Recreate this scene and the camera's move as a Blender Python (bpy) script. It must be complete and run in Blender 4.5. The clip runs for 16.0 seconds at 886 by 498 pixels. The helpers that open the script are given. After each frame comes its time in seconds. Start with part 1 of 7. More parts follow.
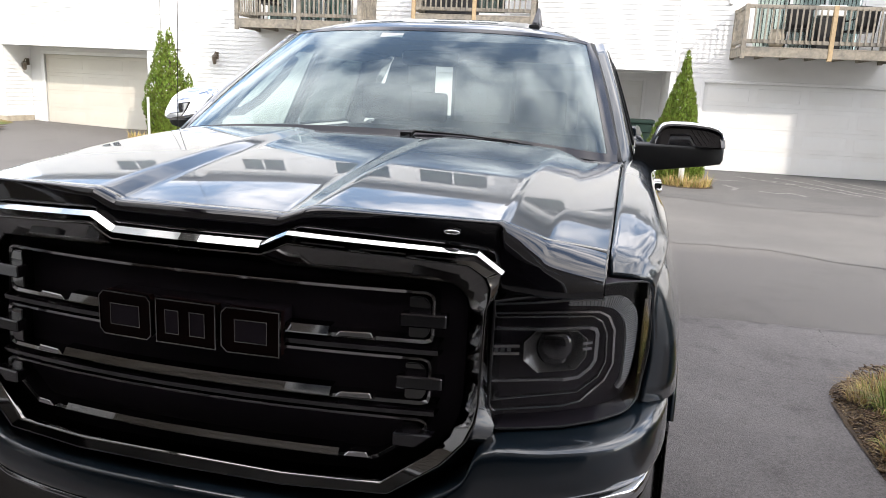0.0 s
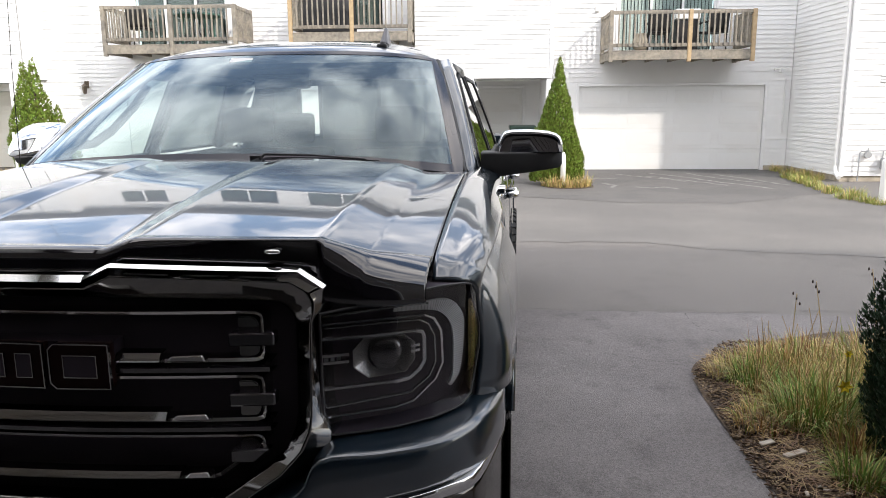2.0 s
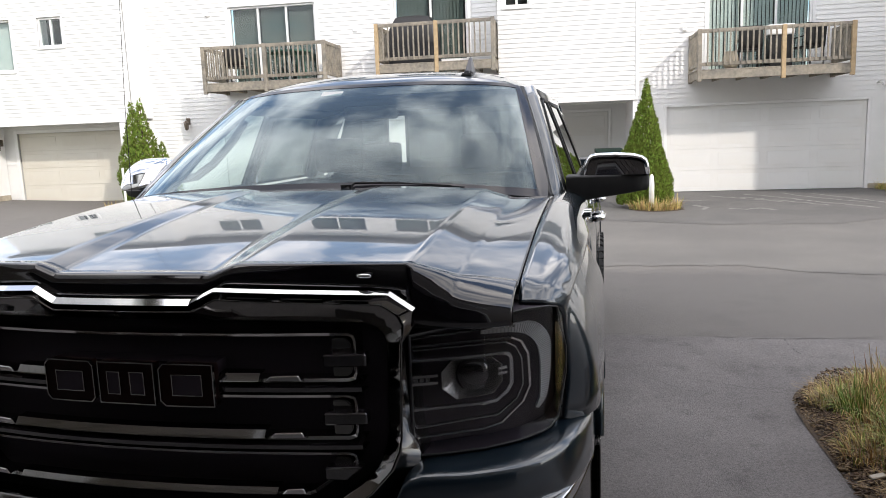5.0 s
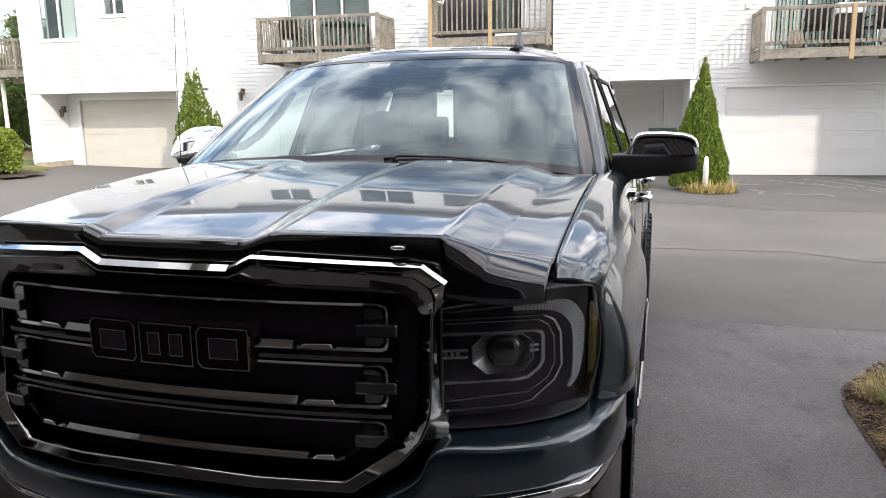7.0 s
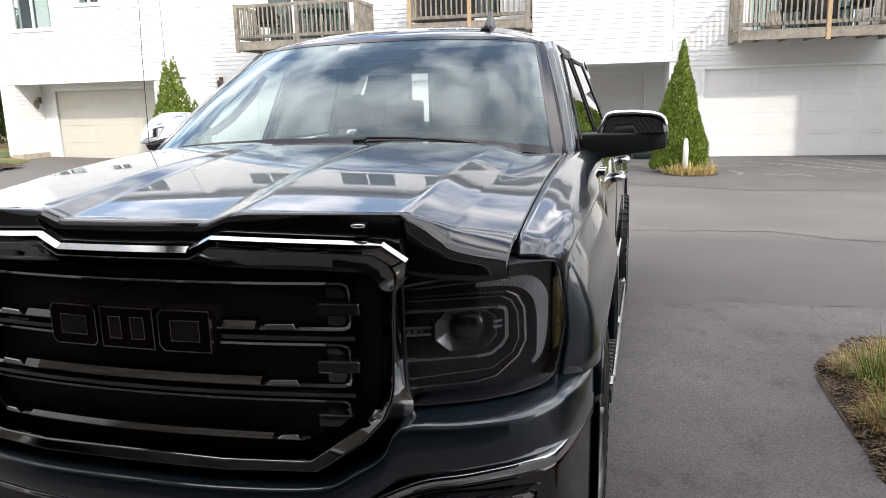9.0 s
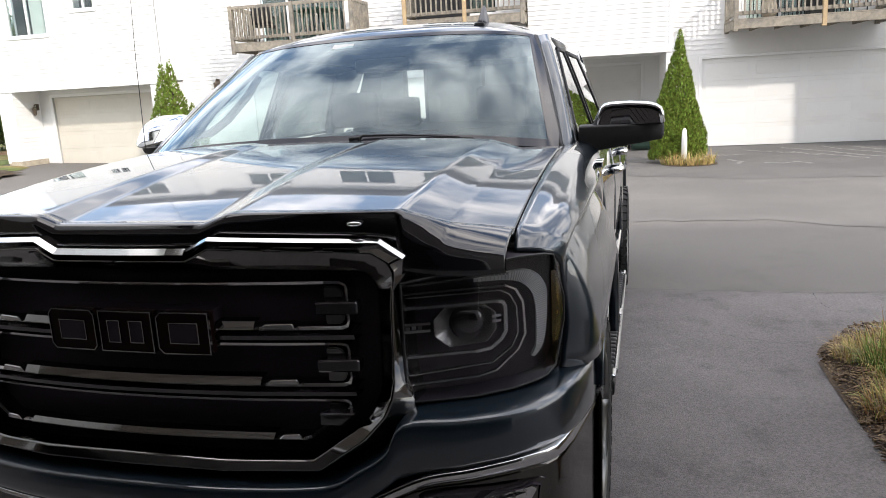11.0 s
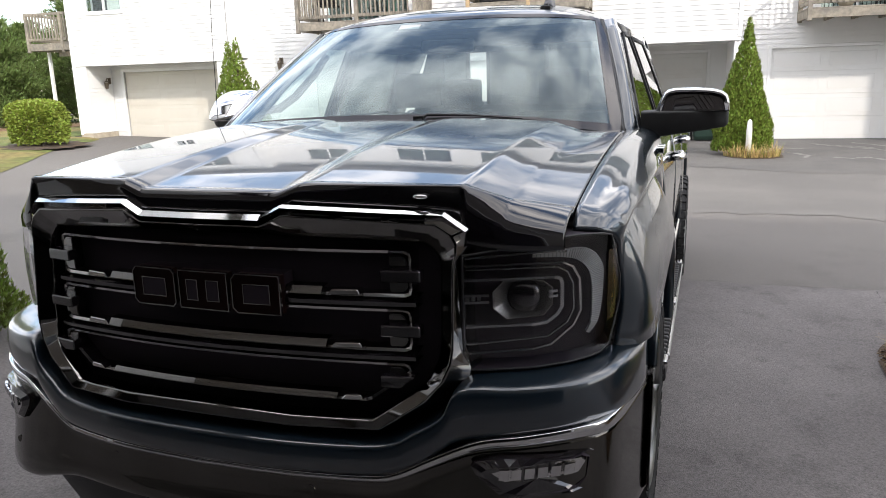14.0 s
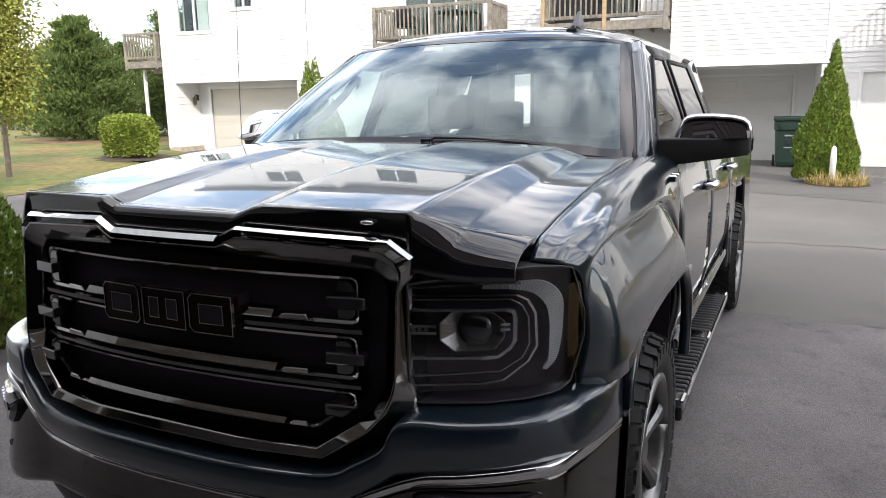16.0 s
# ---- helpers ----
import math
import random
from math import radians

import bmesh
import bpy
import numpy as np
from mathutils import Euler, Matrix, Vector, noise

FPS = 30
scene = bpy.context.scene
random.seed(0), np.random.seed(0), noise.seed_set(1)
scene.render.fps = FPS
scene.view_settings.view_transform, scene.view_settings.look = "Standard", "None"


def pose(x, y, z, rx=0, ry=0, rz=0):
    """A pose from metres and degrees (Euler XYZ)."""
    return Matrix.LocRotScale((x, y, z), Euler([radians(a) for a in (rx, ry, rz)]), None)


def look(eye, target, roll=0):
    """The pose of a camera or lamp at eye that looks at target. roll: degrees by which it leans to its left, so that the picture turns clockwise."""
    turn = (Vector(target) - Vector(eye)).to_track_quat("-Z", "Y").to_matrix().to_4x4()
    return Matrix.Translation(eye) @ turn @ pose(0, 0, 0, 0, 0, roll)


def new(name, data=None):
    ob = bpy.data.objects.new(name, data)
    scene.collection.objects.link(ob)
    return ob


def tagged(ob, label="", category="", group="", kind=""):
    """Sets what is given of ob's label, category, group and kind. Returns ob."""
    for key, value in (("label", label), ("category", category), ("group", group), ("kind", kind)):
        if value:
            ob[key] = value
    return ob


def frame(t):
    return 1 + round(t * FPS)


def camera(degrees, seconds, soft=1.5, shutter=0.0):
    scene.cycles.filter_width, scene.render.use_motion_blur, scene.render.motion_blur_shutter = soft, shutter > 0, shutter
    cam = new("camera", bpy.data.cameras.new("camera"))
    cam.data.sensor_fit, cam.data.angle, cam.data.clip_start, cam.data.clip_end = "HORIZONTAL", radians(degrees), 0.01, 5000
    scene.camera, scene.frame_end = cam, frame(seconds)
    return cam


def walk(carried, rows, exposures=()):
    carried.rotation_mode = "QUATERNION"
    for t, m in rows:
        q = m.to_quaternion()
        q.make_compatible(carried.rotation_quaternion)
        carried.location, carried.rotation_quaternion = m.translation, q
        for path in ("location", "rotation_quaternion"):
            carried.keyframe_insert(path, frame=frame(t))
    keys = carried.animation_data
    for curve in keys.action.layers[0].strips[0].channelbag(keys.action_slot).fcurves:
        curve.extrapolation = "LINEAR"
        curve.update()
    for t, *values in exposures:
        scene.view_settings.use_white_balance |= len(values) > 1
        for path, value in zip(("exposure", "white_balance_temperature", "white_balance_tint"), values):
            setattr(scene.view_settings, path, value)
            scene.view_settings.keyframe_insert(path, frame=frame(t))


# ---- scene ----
# The eye (x, y, z), then yaw to the left, pitch up and roll, in degrees. The truck's nose is at y = 0, its middle at x = 0.
cam = camera(62, 16.0, 0.92)
ROWS = [
    (0.0, 0.881, -1.267, 1.603, 13.66, -12.20, 2.74),
    (0.5, 0.926, -1.265, 1.596, 12.39, -13.03, 2.18),
    (1.0, 0.978, -1.281, 1.606, 10.50, -13.14, 1.14),
    (1.5, 1.019, -1.304, 1.620, 7.84, -12.05, 0.40),
    (2.0, 1.066, -1.322, 1.623, 6.07, -11.02, -0.41),
    (2.5, 1.101, -1.337, 1.635, 5.34, -10.16, -0.54),
    (3.0, 1.122, -1.345, 1.630, 5.99, -9.28, -0.27),
    (3.5, 1.119, -1.330, 1.616, 8.70, -9.17, 0.06),
    (4.0, 1.116, -1.294, 1.614, 12.43, -8.22, -1.55),
    (4.5, 1.067, -1.354, 1.624, 12.52, -8.42, -2.30),
    (7.0, 1.097, -1.343, 1.618, 16.59, -10.62, -0.86),
    (7.5, 1.100, -1.330, 1.604, 17.52, -10.97, -1.36),
    (8.0, 1.112, -1.330, 1.598, 17.15, -11.65, -1.34),
    (8.5, 1.133, -1.332, 1.598, 16.22, -11.81, -1.37),
    (9.0, 1.147, -1.330, 1.595, 15.44, -11.64, -1.63),
    (11.5, 1.160, -1.319, 1.592, 15.72, -11.95, -3.28),
    (12.0, 1.175, -1.306, 1.591, 15.84, -11.99, -3.38),
    (12.5, 1.202, -1.285, 1.587, 16.44, -12.39, -3.44),
    (13.0, 1.205, -1.272, 1.583, 17.78, -12.63, -2.96),
    (13.5, 1.161, -1.338, 1.613, 19.14, -11.61, -2.20),
    (14.0, 1.154, -1.394, 1.583, 19.77, -12.94, -1.68),
    (14.5, 1.245, -1.370, 1.590, 19.99, -14.81, -2.37),
    (15.0, 1.350, -1.300, 1.608, 21.08, -11.49, -1.23),
    (15.5, 1.396, -1.249, 1.594, 23.79, -11.10, -0.96),
    (16.0, 1.405, -1.239, 1.588, 26.01, -11.34, -0.97),
]
walk(cam, [(t, pose(x, y, z, 90 + pitch, 0, yaw) @ pose(0, 0, 0, 0, 0, roll)) for t, x, y, z, yaw, pitch, roll in ROWS], [(0.0, 0.90), (2.0, 0.82), (3.2, 0.65), (4.0, 0.51), (4.8, 0.54), (7.0, 0.74), (12.0, 0.77), (14.5, 0.77), (16.0, 0.78)])

# ==== world ====
world = bpy.data.worlds.new("world")
scene.world = world
world.use_nodes = True
SUN_DIR = Vector((1.10, -0.944, 0.91)).normalized()


def build_world():
    nt = world.node_tree
    nt.nodes.clear()
    out = nt.nodes.new("ShaderNodeOutputWorld")
    bg = nt.nodes.new("ShaderNodeBackground")
    sky = nt.nodes.new("ShaderNodeTexSky")
    sky.sky_type = "NISHITA"
    sky.sun_disc = False
    sky.sun_elevation = math.asin(SUN_DIR.z)
    sky.sun_rotation = math.atan2(SUN_DIR.x, SUN_DIR.y)
    sky.air_density, sky.dust_density, sky.ozone_density = 1.1, 0.5, 2.0
    co = nt.nodes.new("ShaderNodeTexCoord")
    sep = nt.nodes.new("ShaderNodeSeparateXYZ")
    nt.links.new(co.outputs["Generated"], sep.inputs[0])
    up = nt.nodes.new("ShaderNodeMath")
    up.operation = "MAXIMUM"
    up.inputs[1].default_value = 0.0
    nt.links.new(sep.outputs[2], up.inputs[0])
    lift = nt.nodes.new("ShaderNodeMath")
    lift.inputs[1].default_value = 0.28
    nt.links.new(up.outputs[0], lift.inputs[0])
    flat = nt.nodes.new("ShaderNodeVectorMath")
    flat.operation = "DIVIDE"
    nt.links.new(co.outputs["Generated"], flat.inputs[0])
    comb = nt.nodes.new("ShaderNodeCombineXYZ")
    for k in range(3):
        nt.links.new(lift.outputs[0], comb.inputs[k])
    nt.links.new(comb.outputs[0], flat.inputs[1])
    wisps = nt.nodes.new("ShaderNodeTexNoise")
    wisps.inputs["Scale"].default_value = 4.6
    wisps.inputs["Detail"].default_value = 7.0
    wisps.inputs["Roughness"].default_value = 0.58
    wisps.inputs["Distortion"].default_value = 0.25
    nt.links.new(flat.outputs[0], wisps.inputs["Vector"])
    ramp = nt.nodes.new("ShaderNodeValToRGB")
    ramp.color_ramp.elements[0].position = 0.36
    ramp.color_ramp.elements[1].position = 0.60
    ramp.color_ramp.elements[0].color = (0.03, 0.03, 0.03, 1)
    # the cover thins out to blue towards the north-facing side, over the roofs
    thin = nt.nodes.new("ShaderNodeMapRange")
    thin.interpolation_type = "SMOOTHSTEP"
    thin.inputs["From Min"].default_value, thin.inputs["From Max"].default_value = 0.35, 0.95
    thin.inputs["To Min"].default_value, thin.inputs["To Max"].default_value = 0.0, 0.08
    nt.links.new(sep.outputs[1], thin.inputs["Value"])
    less = nt.nodes.new("ShaderNodeMath")
    less.operation = "SUBTRACT"
    nt.links.new(wisps.outputs["Fac"], less.inputs[0])
    nt.links.new(thin.outputs[0], less.inputs[1])
    nt.links.new(less.outputs[0], ramp.inputs[0])
    shade = nt.nodes.new("ShaderNodeTexNoise")
    shade.inputs["Scale"].default_value = 1.1
    shade.inputs["Detail"].default_value = 5.0
    nt.links.new(flat.outputs[0], shade.inputs["Vector"])
    grey = nt.nodes.new("ShaderNodeValToRGB")
    grey.color_ramp.elements[0].position, grey.color_ramp.elements[0].color = 0.35, (9.2, 9.0, 9.2, 1)
    grey.color_ramp.elements[1].position, grey.color_ramp.elements[1].color = 0.65, (13.6, 12.9, 12.6, 1)
    nt.links.new(shade.outputs["Fac"], grey.inputs[0])
    mix = nt.nodes.new("ShaderNodeMix")
    mix.data_type = "RGBA"
    nt.links.new(ramp.outputs[0], mix.inputs["Factor"])
    nt.links.new(sky.outputs[0], mix.inputs["A"])
    nt.links.new(grey.outputs[0], mix.inputs["B"])
    nt.links.new(mix.outputs["Result"], bg.inputs["Color"])
    bg.inputs["Strength"].default_value = 0.185
    nt.links.new(bg.outputs[0], out.inputs[0])


build_world()
sun = new("sun", bpy.data.lights.new("sun", "SUN"))
sun.data.energy, sun.data.angle, sun.data.color = 1.9, radians(1.5), (1.0, 0.92, 0.84)
sun.matrix_world = look(SUN_DIR * 60, (0, 0, 0))


# ==== materials ====
def material(name, color, rough=0.5, metal=0.0, coat=0.0, vary=0.0, scale=8.0, bump=0.0, bump_scale=60.0, spec=0.5, island=0.0, second=None, second_scale=1.2, emit=None, random_hue=0.0, blotch=0.0, blotch_scale=2.0):
    """A Principled material with colour variation at two scales and fine relief."""
    mat = bpy.data.materials.new(name)
    mat.use_nodes = True
    nt = mat.node_tree
    p = nt.nodes["Principled BSDF"]
    p.inputs["Base Color"].default_value = (*color, 1)
    p.inputs["Roughness"].default_value = rough
    p.inputs["Metallic"].default_value = metal
    p.inputs["Coat Weight"].default_value = coat
    p.inputs["Coat Roughness"].default_value = 0.02
    p.inputs["Coat IOR"].default_value = 1.7
    p.inputs["Specular IOR Level"].default_value = spec
    co = nt.nodes.new("ShaderNodeTexCoord")
    col = None
    if second or vary or island:
        rgb = nt.nodes.new("ShaderNodeRGB")
        rgb.outputs[0].default_value = (*color, 1)
        col = rgb.outputs[0]
    if second:
        n2 = nt.nodes.new("ShaderNodeTexNoise")
        n2.inputs["Scale"].default_value = second_scale
        n2.inputs["Detail"].default_value = 6
        nt.links.new(co.outputs["Object"], n2.inputs["Vector"])
        r2 = nt.nodes.new("ShaderNodeValToRGB")
        r2.color_ramp.elements[0].position, r2.color_ramp.elements[1].position = 0.42, 0.66
        nt.links.new(n2.outputs["Fac"], r2.inputs[0])
        m2 = nt.nodes.new("ShaderNodeMix")
        m2.data_type = "RGBA"
        m2.inputs["B"].default_value = (*second, 1)
        nt.links.new(r2.outputs[0], m2.inputs["Factor"])
        nt.links.new(col, m2.inputs["A"])
        col = m2.outputs["Result"]
    if vary:
        n1 = nt.nodes.new("ShaderNodeTexNoise")
        n1.inputs["Scale"].default_value = scale
        n1.inputs["Detail"].default_value = 5
        nt.links.new(co.outputs["Object"], n1.inputs["Vector"])
        mr = nt.nodes.new("ShaderNodeMapRange")
        mr.inputs["From Min"].default_value, mr.inputs["From Max"].default_value = 0.25, 0.75
        mr.inputs["To Min"].default_value, mr.inputs["To Max"].default_value = 1 - vary, 1 + vary
        nt.links.new(n1.outputs["Fac"], mr.inputs["Value"])
        hv = nt.nodes.new("ShaderNodeHueSaturation")
        nt.links.new(col, hv.inputs["Color"])
        nt.links.new(mr.outputs[0], hv.inputs["Value"])
        col = hv.outputs[0]
    if blotch:
        # darker stains with ragged rims
        n4 = nt.nodes.new("ShaderNodeTexNoise")
        n4.inputs["Scale"].default_value = blotch_scale
        n4.inputs["Detail"].default_value = 9
        n4.inputs["Roughness"].default_value = 0.68
        nt.links.new(co.outputs["Object"], n4.inputs["Vector"])
        mr4 = nt.nodes.new("ShaderNodeMapRange")
        mr4.interpolation_type = "SMOOTHSTEP"
        mr4.inputs["From Min"].default_value, mr4.inputs["From Max"].default_value = 0.50, 0.70
        mr4.inputs["To Min"].default_value, mr4.inputs["To Max"].default_value = 1.0, 1.0 - blotch
        nt.links.new(n4.outputs["Fac"], mr4.inputs["Value"])
        hv4 = nt.nodes.new("ShaderNodeHueSaturation")
        nt.links.new(col, hv4.inputs["Color"])
        nt.links.new(mr4.outputs[0], hv4.inputs["Value"])
        col = hv4.outputs[0]
    if island:
        geo = nt.nodes.new("ShaderNodeNewGeometry")
        mr2 = nt.nodes.new("ShaderNodeMapRange")
        mr2.inputs["To Min"].default_value, mr2.inputs["To Max"].default_value = 1 - island, 1 + island
        nt.links.new(geo.outputs["Random Per Island"], mr2.inputs["Value"])
        hv2 = nt.nodes.new("ShaderNodeHueSaturation")
        nt.links.new(col, hv2.inputs["Color"])
        nt.links.new(mr2.outputs[0], hv2.inputs["Value"])
        if random_hue:
            mr3 = nt.nodes.new("ShaderNodeMapRange")
            mr3.inputs["To Min"].default_value, mr3.inputs["To Max"].default_value = 0.5 - random_hue, 0.5 + random_hue
            nt.links.new(geo.outputs["Random Per Island"], mr3.inputs["Value"])
            nt.links.new(mr3.outputs[0], hv2.inputs["Hue"])
        col = hv2.outputs[0]
    if col is not None:
        nt.links.new(col, p.inputs["Base Color"])
    if bump:
        n3 = nt.nodes.new("ShaderNodeTexNoise")
        n3.inputs["Scale"].default_value = bump_scale
        n3.inputs["Detail"].default_value = 6
        nt.links.new(co.outputs["Object"], n3.inputs["Vector"])
        b = nt.nodes.new("ShaderNodeBump")
        b.inputs["Strength"].default_value = bump
        b.inputs["Distance"].default_value = 0.01
        nt.links.new(n3.outputs["Fac"], b.inputs["Height"])
        nt.links.new(b.outputs[0], p.inputs["Normal"])
    if emit:
        p.inputs["Emission Color"].default_value = (*emit[:3], 1)
        p.inputs["Emission Strength"].default_value = emit[3]
    return mat


def glass(name, tint, low=0.06, power=3.5, gleam=(1, 1, 1), film=0.0):
    """A thin pane: clear, glossier towards grazing angles."""
    mat = bpy.data.materials.new(name)
    mat.use_nodes = True
    nt = mat.node_tree
    nt.nodes.clear()
    out = nt.nodes.new("ShaderNodeOutputMaterial")
    clear = nt.nodes.new("ShaderNodeBsdfTransparent")
    clear.inputs[0].default_value = (*tint, 1)
    gloss = nt.nodes.new("ShaderNodeBsdfGlossy")
    gloss.inputs["Roughness"].default_value = 0.0
    gloss.inputs["Color"].default_value = (*gleam, 1)
    lw = nt.nodes.new("ShaderNodeLayerWeight")
    lw.inputs["Blend"].default_value = 0.5
    pw = nt.nodes.new("ShaderNodeMath")
    pw.operation = "POWER"
    pw.inputs[1].default_value = power
    nt.links.new(lw.outputs["Facing"], pw.inputs[0])
    ma = nt.nodes.new("ShaderNodeMath")
    ma.operation = "MULTIPLY_ADD"
    ma.inputs[1].default_value, ma.inputs[2].default_value = 1 - low, low
    nt.links.new(pw.outputs[0], ma.inputs[0])
    mix = nt.nodes.new("ShaderNodeMixShader")
    nt.links.new(ma.outputs[0], mix.inputs[0])
    nt.links.new(clear.outputs[0], mix.inputs[1])
    nt.links.new(gloss.outputs[0], mix.inputs[2])
    last = mix
    if film:
        # a thin dusty film, tinted blue-green to paint in a veil of reflected light too
        dust_veil = nt.nodes.new("ShaderNodeBsdfDiffuse")
        dust_veil.inputs["Color"].default_value = (0.46, 0.56, 0.58, 1)
        last = nt.nodes.new("ShaderNodeMixShader")
        last.inputs[0].default_value = film
        nt.links.new(mix.outputs[0], last.inputs[1])
        nt.links.new(dust_veil.outputs[0], last.inputs[2])
    nt.links.new(last.outputs[0], out.inputs[0])
    return mat


PAINT = material("dark_blue_grey_paint", (0.010, 0.019, 0.029), 0.30, 0.30, 1.0, vary=0.06, scale=900, spec=0.25)
FIN_GREY = material("grey_fin_paint", (0.11, 0.11, 0.12), 0.4, vary=0.05)
CHROME = material("chrome", (0.78, 0.79, 0.8), 0.05, 1.0)
# chrome darkened in its base colour to stand in for reflections of shaded ground
BUMPER_CHROME = material("dimmed_bumper_chrome", (0.095, 0.090, 0.083), 0.08, 1.0, vary=0.08, scale=6)
DARK_CHROME = material("smoked_chrome", (0.56, 0.55, 0.55), 0.14, 1.0, 0.3)
LIP_CHROME = material("lip_chrome", (0.62, 0.62, 0.63), 0.06, 1.0)
SURROUND = material("smoked_chrome_surround", (0.175, 0.170, 0.166), 0.07, 1.0, 0.6)
GLOSS_BLACK = material("gloss_black", (0.013, 0.011, 0.014), 0.12, 0.0, 1.0, spec=0.3)
BLACK_PLASTIC = material("black_plastic", (0.012, 0.012, 0.013), 0.55, vary=0.2, scale=40, bump=0.15, bump_scale=600)
# black plastic lifted towards purple, with the lens veil put into its colour
DEEP_BLACK = material("matt_black_plastic", (0.036, 0.029, 0.038), 0.7, spec=0.15)
EMBLEM_RED = material("smoked_red_plastic", (0.012, 0.004, 0.0035), 0.30, coat=0.0, spec=0.10)
DEFLECTOR = material("smoked_acrylic", (0.006, 0.005, 0.007), 0.05, 0.0, 0.35, spec=0.4)
RUBBER = material("tyre_rubber", (0.018, 0.018, 0.018), 0.75, vary=0.3, scale=30, bump=0.3, bump_scale=200)
ALLOY = material("silver_alloy", (0.22, 0.22, 0.215), 0.3, 0.9, vary=0.1, scale=20)
RIB_STEP = material("ribbed_step_pad", (0.05, 0.05, 0.052), 0.5, vary=0.2, scale=40)
FRIT = material("black_printed_glass", (0.030, 0.028, 0.034), 0.10, spec=0.42)
STEEL = material("polished_stainless", (0.55, 0.55, 0.55), 0.14, 1.0)
LENS_CLEAR = glass("headlight_lens", (0.90, 0.90, 0.91), 0.034, 5.0)
# cyan gleam and film imitate the hazy veil of reflections, besides real dirt
WINDSHIELD_GLASS = glass("windshield_glass", (0.62, 0.72, 0.69), 0.048, 3.0, (0.80, 0.93, 0.98), 0.085)
SIDE_GLASS = glass("side_window_glass", (0.80, 0.88, 0.84), 0.05, 4.0)
REAR_GLASS = glass("tinted_rear_glass", (0.16, 0.18, 0.18), 0.05, 4.5)
MIRROR = material("mirror_glass", (0.85, 0.86, 0.87), 0.01, 1.0)
AMBER = material("amber_reflector", (0.040, 0.024, 0.010), 0.25, coat=0.5)
LIGHT_GUIDE = material("ribbed_light_guide", (0.42, 0.43, 0.44), 0.25, 0.3, 0.5)
GUIDE_CORNER = material("smoked_light_guide", (0.34, 0.34, 0.345), 0.3, 0.2, 0.4)
GUIDE_DARK = material("smoked_lamp_trim", (0.24, 0.24, 0.245), 0.25, 0.8)
BOWL = material("smoked_lamp_bowl", (0.30, 0.295, 0.285), 0.22, 0.9)
REFLECTOR = material("headlight_reflector", (0.42, 0.42, 0.43), 0.22, 0.8)
SEAT = material("dark_seat_fabric", (0.018, 0.018, 0.02), 0.8, vary=0.15, scale=30)
DASH = material("dashboard_vinyl", (0.02, 0.02, 0.022), 0.65, bump=0.1, bump_scale=300)
STICKER = material("white_sticker", (0.75, 0.76, 0.75), 0.5, vary=0.05)
HEADLINER = material("grey_headliner", (0.16, 0.16, 0.155), 0.9)

SIDING = material("white_vinyl_siding", (0.80, 0.80, 0.79), 0.45, vary=0.03, scale=2.0, second=(0.76, 0.76, 0.74), second_scale=0.6)
TRIM = material("white_trim", (0.80, 0.80, 0.79), 0.4, vary=0.03, scale=3)
GARAGE = material("white_steel_door", (0.74, 0.74, 0.72), 0.42, vary=0.03, scale=2, second=(0.70, 0.69, 0.66), second_scale=0.8)
GARAGE_CREAM = material("cream_steel_door", (0.66, 0.63, 0.55), 0.45, vary=0.03, scale=2, second=(0.62, 0.58, 0.5), second_scale=0.8)
DECK_WOOD = material("weathered_deck_wood", (0.275, 0.245, 0.195), 0.8, vary=0.3, scale=14, second=(0.185, 0.17, 0.145), second_scale=3.0, bump=0.3, bump_scale=40, island=0.15)
NEW_WOOD = material("newer_yellow_wood", (0.42, 0.31, 0.18), 0.75, vary=0.2, scale=14, bump=0.3, bump_scale=40)
ROOF = material("grey_roof_shingle", (0.09, 0.085, 0.08), 0.9, vary=0.3, scale=9, bump=0.4, bump_scale=40)
CONCRETE = material("concrete_foundation", (0.42, 0.37, 0.29), 0.9, vary=0.2, scale=6, bump=0.3)
PANE = glass("window_pane", (0.75, 0.8, 0.8), 0.032, 6.0)
PALE_BLIND = material("pale_green_blind", (0.86, 0.88, 0.83), 0.7, vary=0.1, scale=4)
BLIND = material("grey_green_blind", (0.13, 0.15, 0.135), 0.7, vary=0.1, scale=4)
# unseen floor, coloured dark to keep its reflection in the truck low
GARAGE_FLOOR = material("darkened_garage_floor", (0.10, 0.095, 0.088), 0.7, vary=0.25, scale=5)
# the dimness of unlit interiors is put into this colour
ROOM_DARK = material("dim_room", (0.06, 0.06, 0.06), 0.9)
WHITE_PVC = material("white_pvc", (0.75, 0.75, 0.73), 0.4)
TAUPE = material("taupe_siding", (0.13, 0.11, 0.085), 0.5, vary=0.05, scale=2)
BLACK_CLOTH = material("black_vinyl_cover", (0.015, 0.015, 0.016), 0.5, bump=0.2, bump_scale=30)
WORN_MARK = material("worn_pale_print", (0.22, 0.24, 0.22), 0.6, vary=0.3, scale=60)
BIN_GREEN = material("dark_green_bin_plastic", (0.012, 0.03, 0.022), 0.45, vary=0.1, scale=10)
LAMP_METAL = material("bronze_lamp_metal", (0.15, 0.12, 0.09), 0.5, 0.6)


